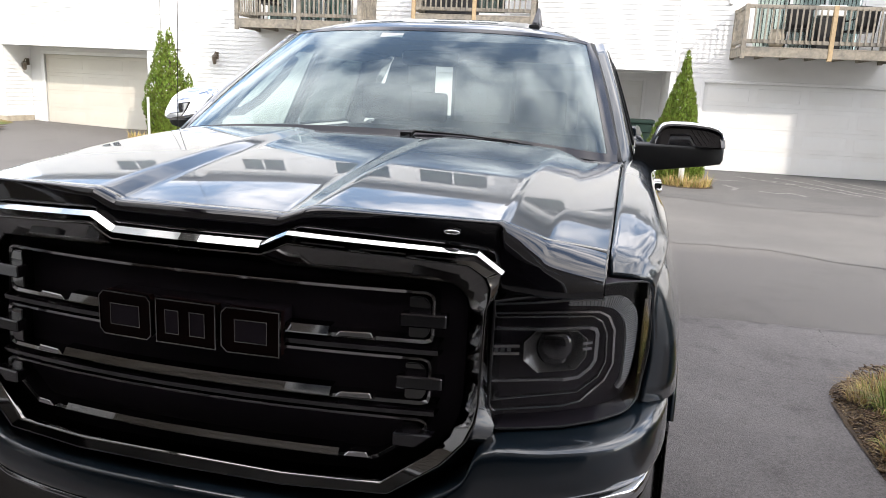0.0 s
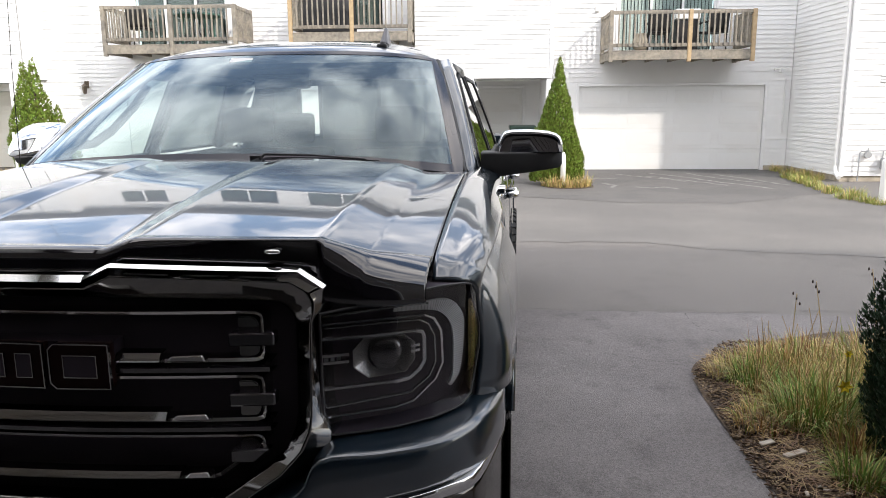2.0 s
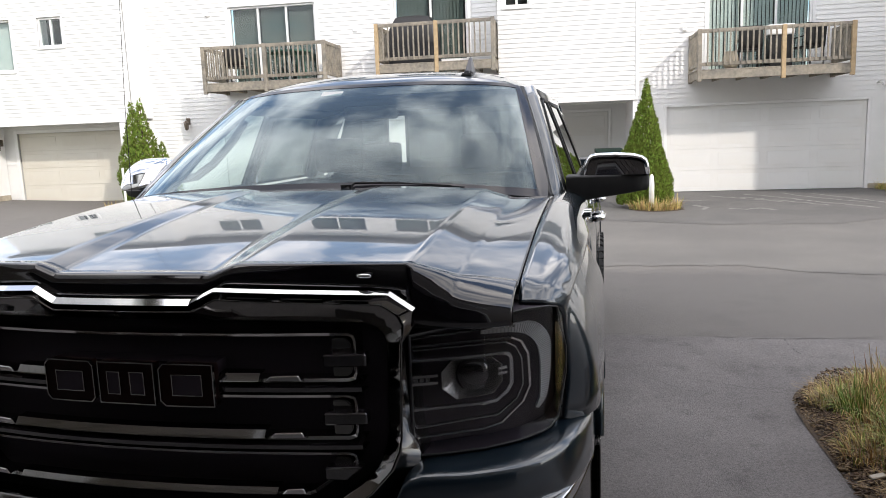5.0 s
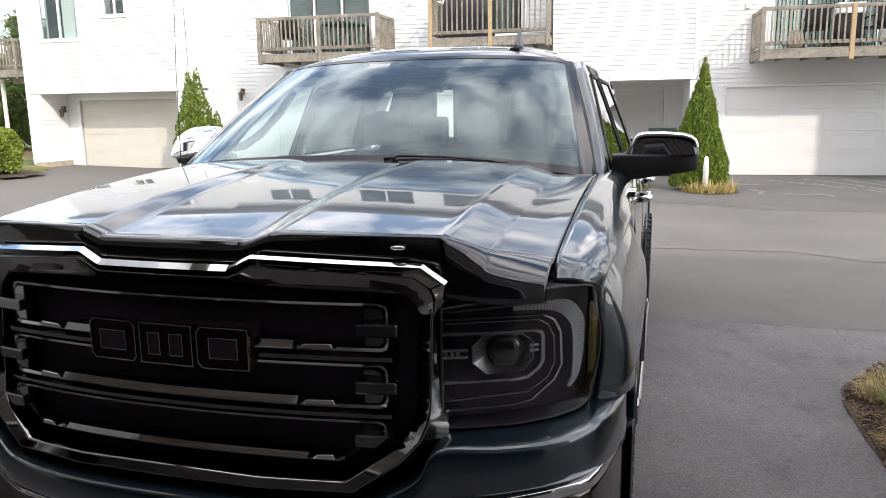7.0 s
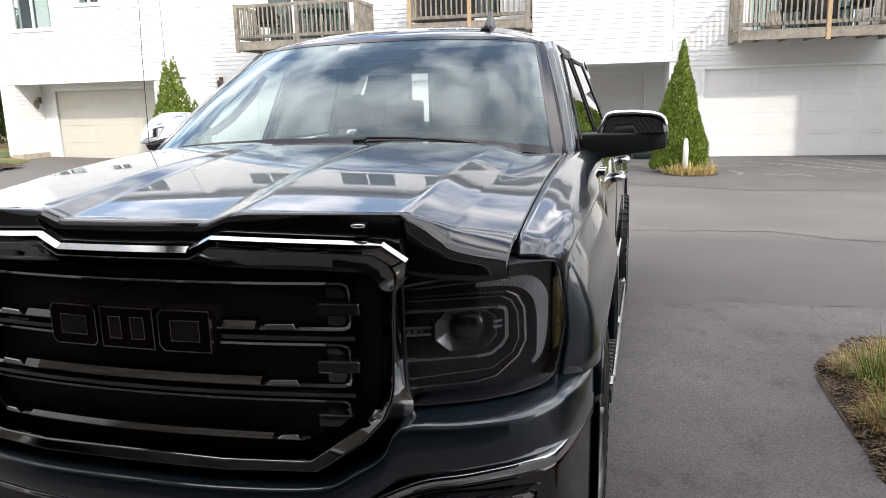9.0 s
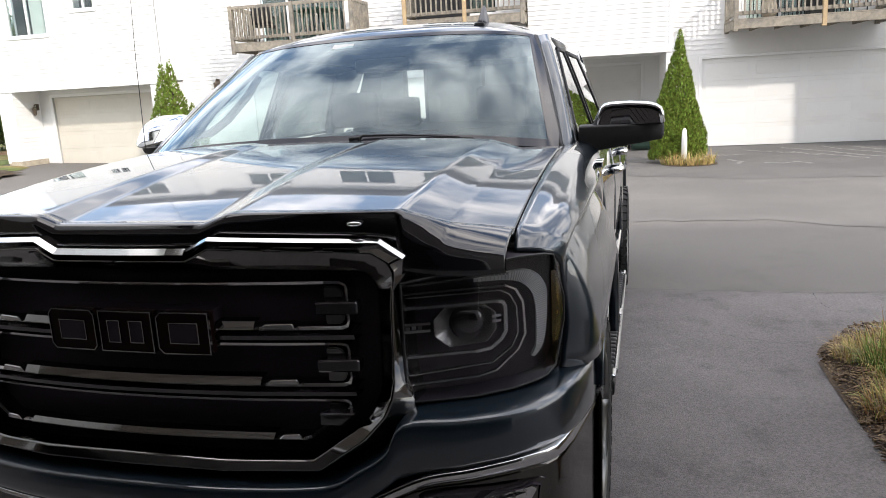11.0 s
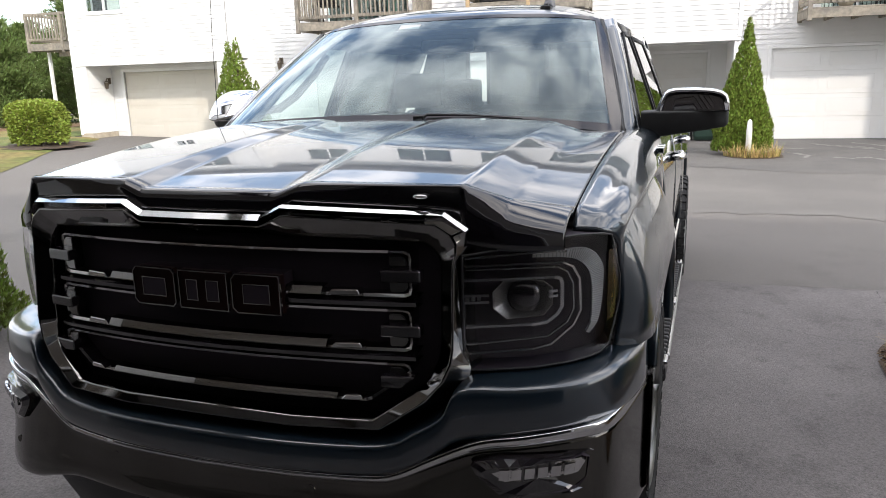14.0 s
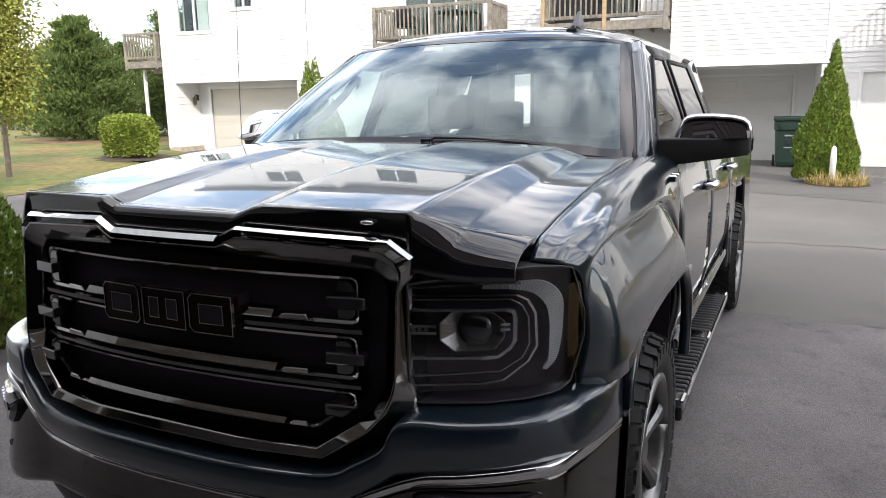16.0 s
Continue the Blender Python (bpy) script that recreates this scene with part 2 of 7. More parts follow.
# ==== building helpers ====
def part(name, bm, mat, parent, label="", smooth=False, kind=""):
    """Links a bmesh as one mesh object under a thing or part."""
    me = bpy.data.meshes.new(name)
    bm.to_mesh(me)
    bm.free()
    for m in (mat if isinstance(mat, (list, tuple)) else [mat]):
        me.materials.append(m)
    if smooth:
        me.polygons.foreach_set("use_smooth", [True] * len(me.polygons))
    ob = new(name, me)
    ob.parent = parent
    if label or kind:
        tagged(ob, label, kind=kind)
    return ob


def thing(name, label, category, m=None, group="", kind=""):
    ob = new(name)
    ob.empty_display_size = 0.1
    if m is not None:
        ob.matrix_world = m
    return tagged(ob, label, category, group, kind)


def box(bm, lo, hi, bevel=0.0, segments=1):
    """A box between two corners, with rounded edges."""
    lo, hi = Vector(lo), Vector(hi)
    r = bmesh.ops.create_cube(bm, size=1.0, matrix=Matrix.Translation((lo + hi) / 2) @ Matrix.Diagonal((*(hi - lo), 1)))
    if bevel:
        edges = list({e for v in r["verts"] for e in v.link_edges})
        bmesh.ops.bevel(bm, geom=edges, offset=bevel, segments=segments, affect="EDGES", profile=0.6)
    return bm


def boxed(lo, hi, bevel=0.0, segments=1):
    return box(bmesh.new(), lo, hi, bevel, segments)


def tube(bm, points, radius, sides=8, cap=True):
    """A round bar along points."""
    pts = [Vector(p) for p in points]
    radii = radius if isinstance(radius, (list, tuple)) else [radius] * len(pts)
    rings = []
    for i, p in enumerate(pts):
        d = (pts[min(i + 1, len(pts) - 1)] - pts[max(i - 1, 0)]).normalized()
        a = d.orthogonal().normalized() if not rings else (prev - d * prev.dot(d)).normalized()
        prev = a
        b = d.cross(a)
        rings.append([bm.verts.new(p + radii[i] * (math.cos(q) * a + math.sin(q) * b)) for q in (2 * math.pi * k / sides for k in range(sides))])
    for r0, r1 in zip(rings, rings[1:]):
        for k in range(sides):
            bm.faces.new((r0[k], r0[(k + 1) % sides], r1[(k + 1) % sides], r1[k]))
    if cap:
        bm.faces.new(rings[0][::-1])
        bm.faces.new(rings[-1])
    return bm


def spline(ctrl, n):
    """Catmull-Rom through control values along the first axis; n steps a span."""
    c = np.asarray(ctrl, float)
    ext = np.concatenate([2 * c[:1] - c[1:2], c, 2 * c[-1:] - c[-2:-1]])
    out = []
    for i in range(len(c) - 1):
        p0, p1, p2, p3 = ext[i : i + 4]
        for k in range(n):
            t = k / n
            out.append(0.5 * (2 * p1 + (p2 - p0) * t + (2 * p0 - 5 * p1 + 4 * p2 - p3) * t * t + (3 * p1 - p0 - 3 * p2 + p3) * t ** 3))
    out.append(c[-1])
    return np.array(out)


def patch(ctrl, nu=4, nv=4):
    g = spline(ctrl, nu)
    return np.swapaxes(spline(np.swapaxes(g, 0, 1), nv), 0, 1)


def sheet(grid, flip_from=(0, 2.4, 0.8), bm=None):
    """A surface over a grid of points, facing away from a given place."""
    bm = bm or bmesh.new()
    g = np.asarray(grid, float)
    v = [[bm.verts.new(p) for p in row] for row in g]
    faces = [bm.faces.new((v[i][j], v[i + 1][j], v[i + 1][j + 1], v[i][j + 1])) for i in range(len(g) - 1) for j in range(len(g[0]) - 1)]
    bm.normal_update()
    away = sum((f.normal * f.calc_area()).dot(f.calc_center_median() - Vector(flip_from)) for f in faces)
    if away < 0:
        bmesh.ops.reverse_faces(bm, faces=faces)
    return bm


def solid(ob, thick, offset=-1.0):
    m = ob.modifiers.new("thickness", "SOLIDIFY")
    m.thickness, m.offset = thick, offset
    return ob


def mirrored(grid):
    return np.asarray(grid, float) * (-1, 1, 1)


def prism(bm, outline, y0, y1):
    """A plate: an outline of (x, z) drawn from y0 to y1 (each may be a function of x)."""
    f0 = y0 if callable(y0) else (lambda x: y0)
    f1 = y1 if callable(y1) else (lambda x: y1)
    a = [bm.verts.new((x, f0(x), z)) for x, z in outline]
    b = [bm.verts.new((x, f1(x), z)) for x, z in outline]
    n = len(outline)
    bm.faces.new(a)
    bm.faces.new(b[::-1])
    for k in range(n):
        bm.faces.new((a[k], b[k], b[(k + 1) % n], a[(k + 1) % n]))
    bmesh.ops.recalc_face_normals(bm, faces=bm.faces)
    return bm


def ring_sweep(bm, path, profile, closed=False):
    """Sweeps a profile (offsets outwards in the path's plane, and along y) along a path of (x, y, z) in the xz plane."""
    pts = [Vector(p) for p in path]
    n = len(pts)
    rows = []
    for i, p in enumerate(pts):
        a = pts[(i - 1) % n] if closed or i else p
        b = pts[(i + 1) % n] if closed or i < n - 1 else p
        d1, d2 = (p - a), (b - p)
        d1.y = d2.y = 0
        d1 = d1.normalized() if d1.length > 1e-6 else d2.normalized()
        d2 = d2.normalized() if d2.length > 1e-6 else d1
        n1, n2 = Vector((d1.z, 0, -d1.x)), Vector((d2.z, 0, -d2.x))
        m = (n1 + n2).normalized()
        m = m / max(m.dot(n1), 0.5)
        rows.append([bm.verts.new(p + m * o + Vector((0, y, 0))) for o, y in profile])
    k = len(profile)
    for i in range(n if closed else n - 1):
        r0, r1 = rows[i], rows[(i + 1) % n]
        for j in range(k):
            bm.faces.new((r0[j], r0[(j + 1) % k], r1[(j + 1) % k], r1[j]))
    if not closed:
        bm.faces.new(rows[0])
        bm.faces.new(rows[-1][::-1])
    bmesh.ops.recalc_face_normals(bm, faces=bm.faces)
    return bm


# ==== ground ====
ASPHALT = material("worn_asphalt", (0.145, 0.135, 0.126), 0.82, vary=0.28, scale=110, second=(0.168, 0.158, 0.145), second_scale=0.35, bump=0.55, bump_scale=260, blotch=0.22, blotch_scale=0.7)
LAWN = material("dry_lawn", (0.105, 0.135, 0.028), 0.95, vary=0.4, scale=5, second=(0.24, 0.165, 0.06), second_scale=0.42, bump=0.6, bump_scale=80)
MULCH = material("mulch_soil", (0.052, 0.036, 0.025), 0.95, vary=0.5, scale=40, second=(0.10, 0.068, 0.04), second_scale=4, bump=0.9, bump_scale=60)


def rise(x, y):
    """Height of the ground: flat on the drive, gently up at the far left."""
    return 0.20 * min(1.0, max(0.0, (-x - 8.0) / 8.0)) ** 1.5


def ground():
    bm = bmesh.new()
    xs = [-3000, -600, -200, -90] + list(np.linspace(-50, 30, 81)) + [80, 200, 600, 3000]
    ys = [-3000, -400, -100] + list(np.linspace(-30, 50, 61)) + [90, 200, 600, 3000]
    v = [[bm.verts.new((x, y, rise(x, y))) for x in xs] for y in ys]
    for i in range(len(ys) - 1):
        for j in range(len(xs) - 1):
            bm.faces.new((v[i][j], v[i][j + 1], v[i + 1][j + 1], v[i + 1][j]))
    ob = part("ground", bm, ASPHALT, None, smooth=True)
    return tagged(ob, "worn dark grey asphalt drive with fine cracks and pale stains", "ground", kind="structure")


ground()


def lawn():
    bm = bmesh.new()
    edge = spline([(-13.5, 3.5, 0), (-11.7, 6.0, 0), (-11.25, 7.7, 0), (-11.5, 8.8, 0), (-12.5, 10.4, 0), (-13.7, 12.1, 0), (-14.6, 13.6, 0), (-15.4, 15.6, 0), (-16.9, 16.0, 0), (-21, 30, 0)], 5)
    for k in range(1, len(edge)):
        edge[k][1] = max(edge[k][1], edge[k - 1][1] + 0.02)
    rows = []
    for x, y, _ in edge:
        rows.append([bm.verts.new((x - d, y + 0.02 * d, rise(x - d, y) + 0.012 + min(0.04, d * 0.1))) for d in (0, 0.25, 0.6, 2, 5, 12, 25, 60, 300)])
    for r0, r1 in zip(rows, rows[1:]):
        for k in range(len(r0) - 1):
            bm.faces.new((r0[k], r0[k + 1], r1[k + 1], r1[k]))
    bmesh.ops.recalc_face_normals(bm, faces=bm.faces)
    ob = part("lawn", bm, LAWN, None, smooth=True)
    return tagged(ob, "patchy lawn, half green and half dried yellow", "lawn", kind="structure")


lawn()

# ==== the townhouse row across the drive ====
ROW = pose(2.4, 17.4, 0, 0, 0, 3.0)
LAP = 0.108


def siding(bm, u0, u1, z0, z1, y, holes=(), thick=0.16, lap=LAP, side=False, proud=0.015):
    """A lapped wall in the plane y, facing -y (or, with side, in the plane x = y, over depths u0 to u1, facing -x)."""
    cuts = sorted({z0, z1, *(k * lap for k in range(int(z0 / lap), int(z1 / lap) + 2) if z0 < k * lap < z1), *(z for h in holes for z in h[2:] if z0 < z < z1)})

    def at(u, d, z):
        return bm.verts.new((y + d, u, z) if side else (u, y + d, z))

    def quad(*p):
        bm.faces.new([at(*q) for q in p])

    for za, zb in zip(cuts, cuts[1:]):
        mid = (za + zb) / 2
        base = math.floor(mid / lap + 1e-6) * lap
        da, db = -proud * (1 - (za - base) / lap), -proud * (1 - (zb - base) / lap)
        spans, at_u = [], u0
        for h in sorted(h for h in holes if h[2] - 1e-6 <= mid <= h[3] + 1e-6):
            if h[0] > at_u:
                spans.append((at_u, h[0]))
            at_u = max(at_u, h[1])
        if at_u < u1:
            spans.append((at_u, u1))
        for a, b in spans:
            quad((a, da, za), (b, da, za), (b, db, zb), (a, db, zb))
            if abs(za - base) < 1e-6:
                quad((a, 0.0, za), (b, 0.0, za), (b, da, za), (a, da, za))
            quad((b, thick, za), (a, thick, za), (a, thick, zb), (b, thick, zb))
    for a, b, c, d in holes:
        for p, q in (((a, c), (a, d)), ((a, d), (b, d)), ((b, d), (b, c)), ((b, c), (a, c))):
            quad((p[0], 0, p[1]), (q[0], 0, q[1]), (q[0], thick, q[1]), (p[0], thick, p[1]))
    for p, q in (((u0, z0), (u0, z1)), ((u1, z1), (u1, z0)), ((u0, z1), (u1, z1)), ((u1, z0), (u0, z0))):
        quad((p[0], 0, p[1]), (q[0], 0, q[1]), (q[0], thick, q[1]), (p[0], thick, p[1]))
    return bm


def garage_door(owner, u0, u1, z0, z1, y, mat, label):
    """A sectional door: four panels with stepped joints, and white casing."""
    door = part("garage_door", boxed((u0, y + 0.05, z0), (u1, y + 0.08, z1)), mat, owner, label)
    h = (z1 - z0) / 4
    for k in range(4):
        bm = boxed((u0 + 0.004, y, z0 + k * h + 0.0012), (u1 - 0.004, y + 0.05, z0 + (k + 1) * h - 0.0012), 0.003)
        panel = part("panel", bm, mat, door)
        n = max(2, round((u1 - u0) / 1.1))
        w = (u1 - u0) / n
        for q in range(n):
            field = part("pressed_field", boxed((-w / 2 + 0.09, -0.003, -h / 2 + 0.10), (w / 2 - 0.09, 0.01, h / 2 - 0.10), 0.005), mat, panel)
            field.location = (u0 + (q + 0.5) * w, y, z0 + (k + 0.5) * h)
    bm = boxed((u0, y + 0.006, z0), (u1, y + 0.03, z0 + 0.014), 0.003)
    part("weather_seal", bm, BLACK_PLASTIC, door)


def casing(owner, u0, u1, z0, z1, y, w=0.09, bottom=False):
    for lo, hi in (((u0 - w, y - 0.025, z0), (u0, y + 0.06, z1 + w)), ((u1, y - 0.025, z0), (u1 + w, y + 0.06, z1 + w)), ((u0, y - 0.025, z1), (u1, y + 0.06, z1 + w))):
        part("trim_board", boxed(lo, hi, 0.004), TRIM, owner)
    if bottom:
        part("sill", boxed((u0 - w, y - 0.04, z0 - 0.06), (u1 + w, y + 0.06, z0), 0.004), TRIM, owner)


def window(owner, u0, u1, z0, z1, y, sashes=2, blind=False, name="window", blind_mat=None):
    """A window or sliding door: frame, mullions, panes, and a blind or a dim room behind, painted dark on a board."""
    f = 0.05
    bm = bmesh.new()
    for lo, hi in (((u0, y, z0), (u0 + f, y + 0.1, z1)), ((u1 - f, y, z0), (u1, y + 0.1, z1)), ((u0 + f, y, z0), (u1 - f, y + 0.1, z0 + f)), ((u0 + f, y, z1 - f), (u1 - f, y + 0.1, z1))):
        box(bm, lo, hi, 0.004)
    win = part(name, bm, TRIM, owner, "white framed " + name.replace("_", " "))
    step = (u1 - u0 - f) / sashes
    for k in range(sashes):
        a = u0 + f + k * step
        pane = part("pane", boxed((a, y + 0.045, z0 + f), (a + step - f, y + 0.055, z1 - f)), PANE, win)
        pane.visible_shadow = False
        part("mullion", boxed((a + step - f, y + 0.02, z0 + f), (a + step, y + 0.09, z1 - f), 0.004), TRIM, win)
        if blind is True or blind and k in blind:
            bm = bmesh.new()
            n = int((step - f) / 0.085)
            for j in range(n):
                x = a + 0.02 + j * 0.085
                vs = [bm.verts.new(p) for p in ((x, y + 0.14, z0 + f), (x + 0.075, y + 0.17, z0 + f), (x + 0.075, y + 0.17, z1 - f), (x, y + 0.14, z1 - f))]
                bm.faces.new(vs)
            part("blind", bm, blind_mat or BLIND, win, "green-grey vertical blind")
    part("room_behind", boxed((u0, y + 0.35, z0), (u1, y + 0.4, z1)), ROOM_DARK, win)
    return win


def deck(owner, u0, u1, z0, z1, y0, y1, label, new_posts=(), mid=0.5):
    """A railed wooden balcony between depths y0 (front) and y1 (wall)."""
    floor = z0 + 0.2
    dk = part("balcony", box(bmesh.new(), (u0, y0, z0 + 0.02), (u1, y0 + 0.045, floor), 0.005), DECK_WOOD, owner, label)
    for a in (u0, u1 - 0.045):
        part("rim_joist", boxed((a, y0 + 0.05, z0 + 0.02), (a + 0.045, y1, floor), 0.005), DECK_WOOD, dk)
    n = max(2, int((y1 - y0) / 0.145))
    for k in range(n):
        a = y0 + 0.003 + k * (y1 - y0) / n
        part("deck_board", boxed((u0 - 0.01, a, floor + 0.002), (u1 + 0.01, a + 0.135, floor + 0.03), 0.004), DECK_WOOD, dk)
    for k in range(1, 6):
        x = u0 + (u1 - u0) * k / 6
        part("joist", boxed((x, y0 + 0.05, z0 + 0.03), (x + 0.04, y1, floor - 0.003)), DECK_WOOD, dk)
    posts = [(u0, y0), (u0 + (u1 - u0) * mid, y0), (u1 - 0.09, y0), (u0, y1 - 0.1), (u1 - 0.09, y1 - 0.1)]
    for k, (a, b) in enumerate(posts):
        part("post", boxed((a, b - 0.02, z0 - (0.03 if k < 3 else 0)), (a + 0.09, b + 0.07, z1 + 0.04), 0.008), NEW_WOOD if k in new_posts else DECK_WOOD, dk)
    for a, b in ((posts[0], posts[1]), (posts[1], posts[2])):
        part("top_rail", boxed((a[0] + 0.09, y0 + 0.003, z1 - 0.05), (b[0], y0 + 0.04, z1 + 0.03), 0.006), DECK_WOOD, dk)
        part("bottom_rail", boxed((a[0] + 0.09, y0 + 0.003, floor + 0.1), (b[0], y0 + 0.04, floor + 0.18), 0.006), DECK_WOOD, dk)
        n = int((b[0] - a[0] - 0.09) / 0.115)
        for k in range(1, n):
            x = a[0] + 0.09 + (b[0] - a[0] - 0.09) * k / n
            part("baluster", boxed((x - 0.017, y0 - 0.03, floor + 0.11), (x + 0.017, y0 + 0.002, z1 - 0.01), 0.003), DECK_WOOD, dk)
    for a in (u0 + 0.02, u1 - 0.06):
        part("side_rail", boxed((a, y0 + 0.07, z1 - 0.05), (a + 0.04, y1 - 0.1, z1 + 0.03), 0.006), DECK_WOOD, dk)
        part("side_bottom_rail", boxed((a, y0 + 0.07, floor + 0.1), (a + 0.04, y1 - 0.1, floor + 0.18), 0.006), DECK_WOOD, dk)
        n = int((y1 - y0 - 0.17) / 0.115)
        for k in range(1, n):
            yy = y0 + 0.07 + (y1 - y0 - 0.17) * k / n
            part("baluster", boxed((a + 0.003, yy - 0.017, floor + 0.11), (a + 0.037, yy + 0.017, z1 - 0.01), 0.003), DECK_WOOD, dk)
    return dk


def corner_post(owner, u, y, z0, z1):
    part("corner_trim", boxed((u - 0.045, y - 0.03, z0), (u + 0.045, y + 0.06, z1), 0.006), TRIM, owner)


def wall_lamp(owner, u, y, z):
    bm = boxed((u - 0.05, y - 0.03, z - 0.02), (u + 0.05, y, z + 0.16), 0.01)
    tube(bm, [(u, y - 0.02, z + 0.12), (u, y - 0.1, z + 0.16), (u, y - 0.14, z + 0.1)], 0.012, 6)
    lamp = part("wall_lamp", bm, LAMP_METAL, owner, "bronze outdoor wall lantern")
    c = (u, y - 0.15)
    bm = bmesh.new()
    for r0, r1, z0, z1 in ((0.045, 0.065, z - 0.14, z + 0.03), (0.08, 0.02, z + 0.035, z + 0.085), (0.012, 0.004, z + 0.085, z + 0.125), (0.02, 0.045, z - 0.165, z - 0.142)):
        bmesh.ops.create_cone(bm, cap_ends=True, segments=6, radius1=r0, radius2=r1, depth=z1 - z0, matrix=Matrix.Translation((*c, (z0 + z1) / 2)))
    part("lantern", bm, LAMP_METAL, lamp, "six-sided tapered lantern")


EAVES = 8.3


def upper_window(h, u0, u1, y):
    window(h, u0, u1, 6.7, 7.75, y + 0.02, 2, True)
    casing(h, u0, u1, 6.7, 7.75, y, 0.06, True)



def unit_a():
    h = thing("townhouse", "white townhouse with overhanging upper floor and recessed cream garage door", "house", ROW, "townhouse row")
    u0, u1 = -18.62, -13.5
    part("upper_wall", siding(bmesh.new(), u0, u1, 2.32, EAVES, -0.7, [(-18.0, -16.75, 3.68, 5.0), (-15.95, -15.25, 4.25, 5.0), (-15.9, -14.5, 6.7, 7.75)]), SIDING, h)
    upper_window(h, -15.9, -14.5, -0.7)
    window(h, -18.0, -16.75, 3.68, 5.0, -0.68, 2, (1,), "window", PALE_BLIND)
    casing(h, -18.0, -16.75, 3.68, 5.0, -0.7, 0.06, True)
    window(h, -15.95, -15.25, 4.25, 5.0, -0.68)
    casing(h, -15.95, -15.25, 4.25, 5.0, -0.7, 0.06, True)
    part("soffit", boxed((u0, -0.68, 2.26), (u1, 0.45, 2.318)), TRIM, h)
    part("fascia", boxed((u0, -0.72, 2.24), (u1, -0.683, 2.4), 0.004), TRIM, h)
    part("end_pier", boxed((u0, -0.69, 0.34), (-18.22, 0.3, 2.258)), SIDING, h)
    bm = siding(bmesh.new(), -0.69, 0.3, 0.34, 2.258, 18.2, side=True, thick=0.018)
    bmesh.ops.transform(bm, matrix=Matrix.Diagonal((-1, 1, 1, 1)), verts=bm.verts)
    bmesh.ops.reverse_faces(bm, faces=bm.faces)
    part("jamb_wall", bm, SIDING, h)
    part("foundation", boxed((u0 - 0.02, -0.72, -0.2), (-18.17, 0.3, 0.335), 0.01), CONCRETE, h, "rough tan concrete foundation")
    part("back_wall", siding(bmesh.new(), -18.2, u1, 0, 2.255, 0.32, [(-17.75, -14.0, 0.0, 2.06)], 0.1), SIDING, h)
    garage_door(h, -17.75, -14.0, 0.1, 2.06, 0.36, GARAGE_CREAM, "cream sectional garage door, closed")
    casing(h, -17.75, -14.0, 0.1, 2.06, 0.31, 0.1)
    part("return_wall", siding(bmesh.new(), -0.7, 0.02, 2.32, EAVES, u1 + 0.02, side=True), SIDING, h)
    part("side_pier", boxed((u1 - 0.4, -0.69, -0.05), (u1 + 0.14, 0.3, 2.258)), SIDING, h)
    corner_post(h, u0 + 0.02, -0.7, 0.3, EAVES)
    wall_lamp(h, -18.1, 0.1, 1.75)
    part("end_wall", boxed((u0 + 0.01, 0.3, 0), (u0 + 0.2, 9, EAVES)), SIDING, h)
    roof(h, u0 - 0.3, u1 + 0.3, -1.05)


def roof(h, u0, u1, y, EAVES=8.3):
    bm = bmesh.new()
    box(bm, (u0, y, EAVES), (u1, y + 0.12, EAVES + 0.2))
    vs = [bm.verts.new(p) for p in ((u0, y, EAVES + 0.2), (u1, y, EAVES + 0.2), (u1, 5, EAVES + 2.6), (u0, 5, EAVES + 2.6), (u0, 11, EAVES + 0.2), (u1, 11, EAVES + 0.2), (u0, y, EAVES + 0.02), (u1, y, EAVES + 0.02), (u1, 11, EAVES + 0.02), (u0, 11, EAVES + 0.02))]
    for f in ((0, 1, 2, 3), (3, 2, 5, 4), (6, 9, 8, 7), (0, 3, 4, 9, 6), (1, 7, 8, 5, 2), (4, 5, 8, 9)):
        bm.faces.new([vs[k] for k in f])
    bmesh.ops.recalc_face_normals(bm, faces=bm.faces)
    part("roof", bm, ROOF, h)


def unit_b():
    h = thing("townhouse", "white townhouse with two weathered wooden balconies and sliding doors", "house", ROW, "townhouse row")
    u0, u1 = -13.5, -3.9
    holes = [(-10.95, -8.6, 3.05, 5.05), (-6.55, -4.7, 3.42, 5.4), (-11.3, -8.0, 0.0, 2.02), (-7.1, -4.4, 0.0, 2.02)]
    upper = [(-12.2, -10.8, 6.7, 7.75), (-9.3, -7.6, 6.7, 7.75), (-6.8, -4.8, 6.7, 7.75)]
    part("wall", siding(bmesh.new(), u0, u1, 0, EAVES, 0, holes + upper), SIDING, h)
    for o in upper:
        upper_window(h, o[0], o[1], 0)
    window(h, *holes[0], 0.02, 3, True, "sliding_door")
    window(h, *holes[1], 0.02, 2, True, "sliding_door")
    for o in holes[2:]:
        garage_door(h, o[0], o[1], 0.02, o[3], 0.03, GARAGE, "white sectional garage door, closed")
    for o in holes:
        casing(h, *o, 0)
    deck(h, -11.14, -7.96, 2.83, 3.9, -1.3, 0, "weathered grey wooden balcony with upright balusters")
    deck(h, -6.75, -3.92, 3.06, 4.18, -1.3, 0, "wooden balcony with newer yellow posts", (0, 1))
    part("porch_light", tube(bmesh.new(), [(-11.51, 0, 4.89), (-11.51, -0.07, 4.89), (-11.51, -0.11, 4.85)], [0.05, 0.055, 0.03], 10), WHITE_PVC, h, "small white porch light", True)
    wall_lamp(h, -12.3, 0.0, 2.13)
    part("house_vent", boxed((-7.62, -0.05, 4.25), (-7.5, 0, 4.4), 0.01), TRIM, h)
    roof(h, u0, u1, -0.4)


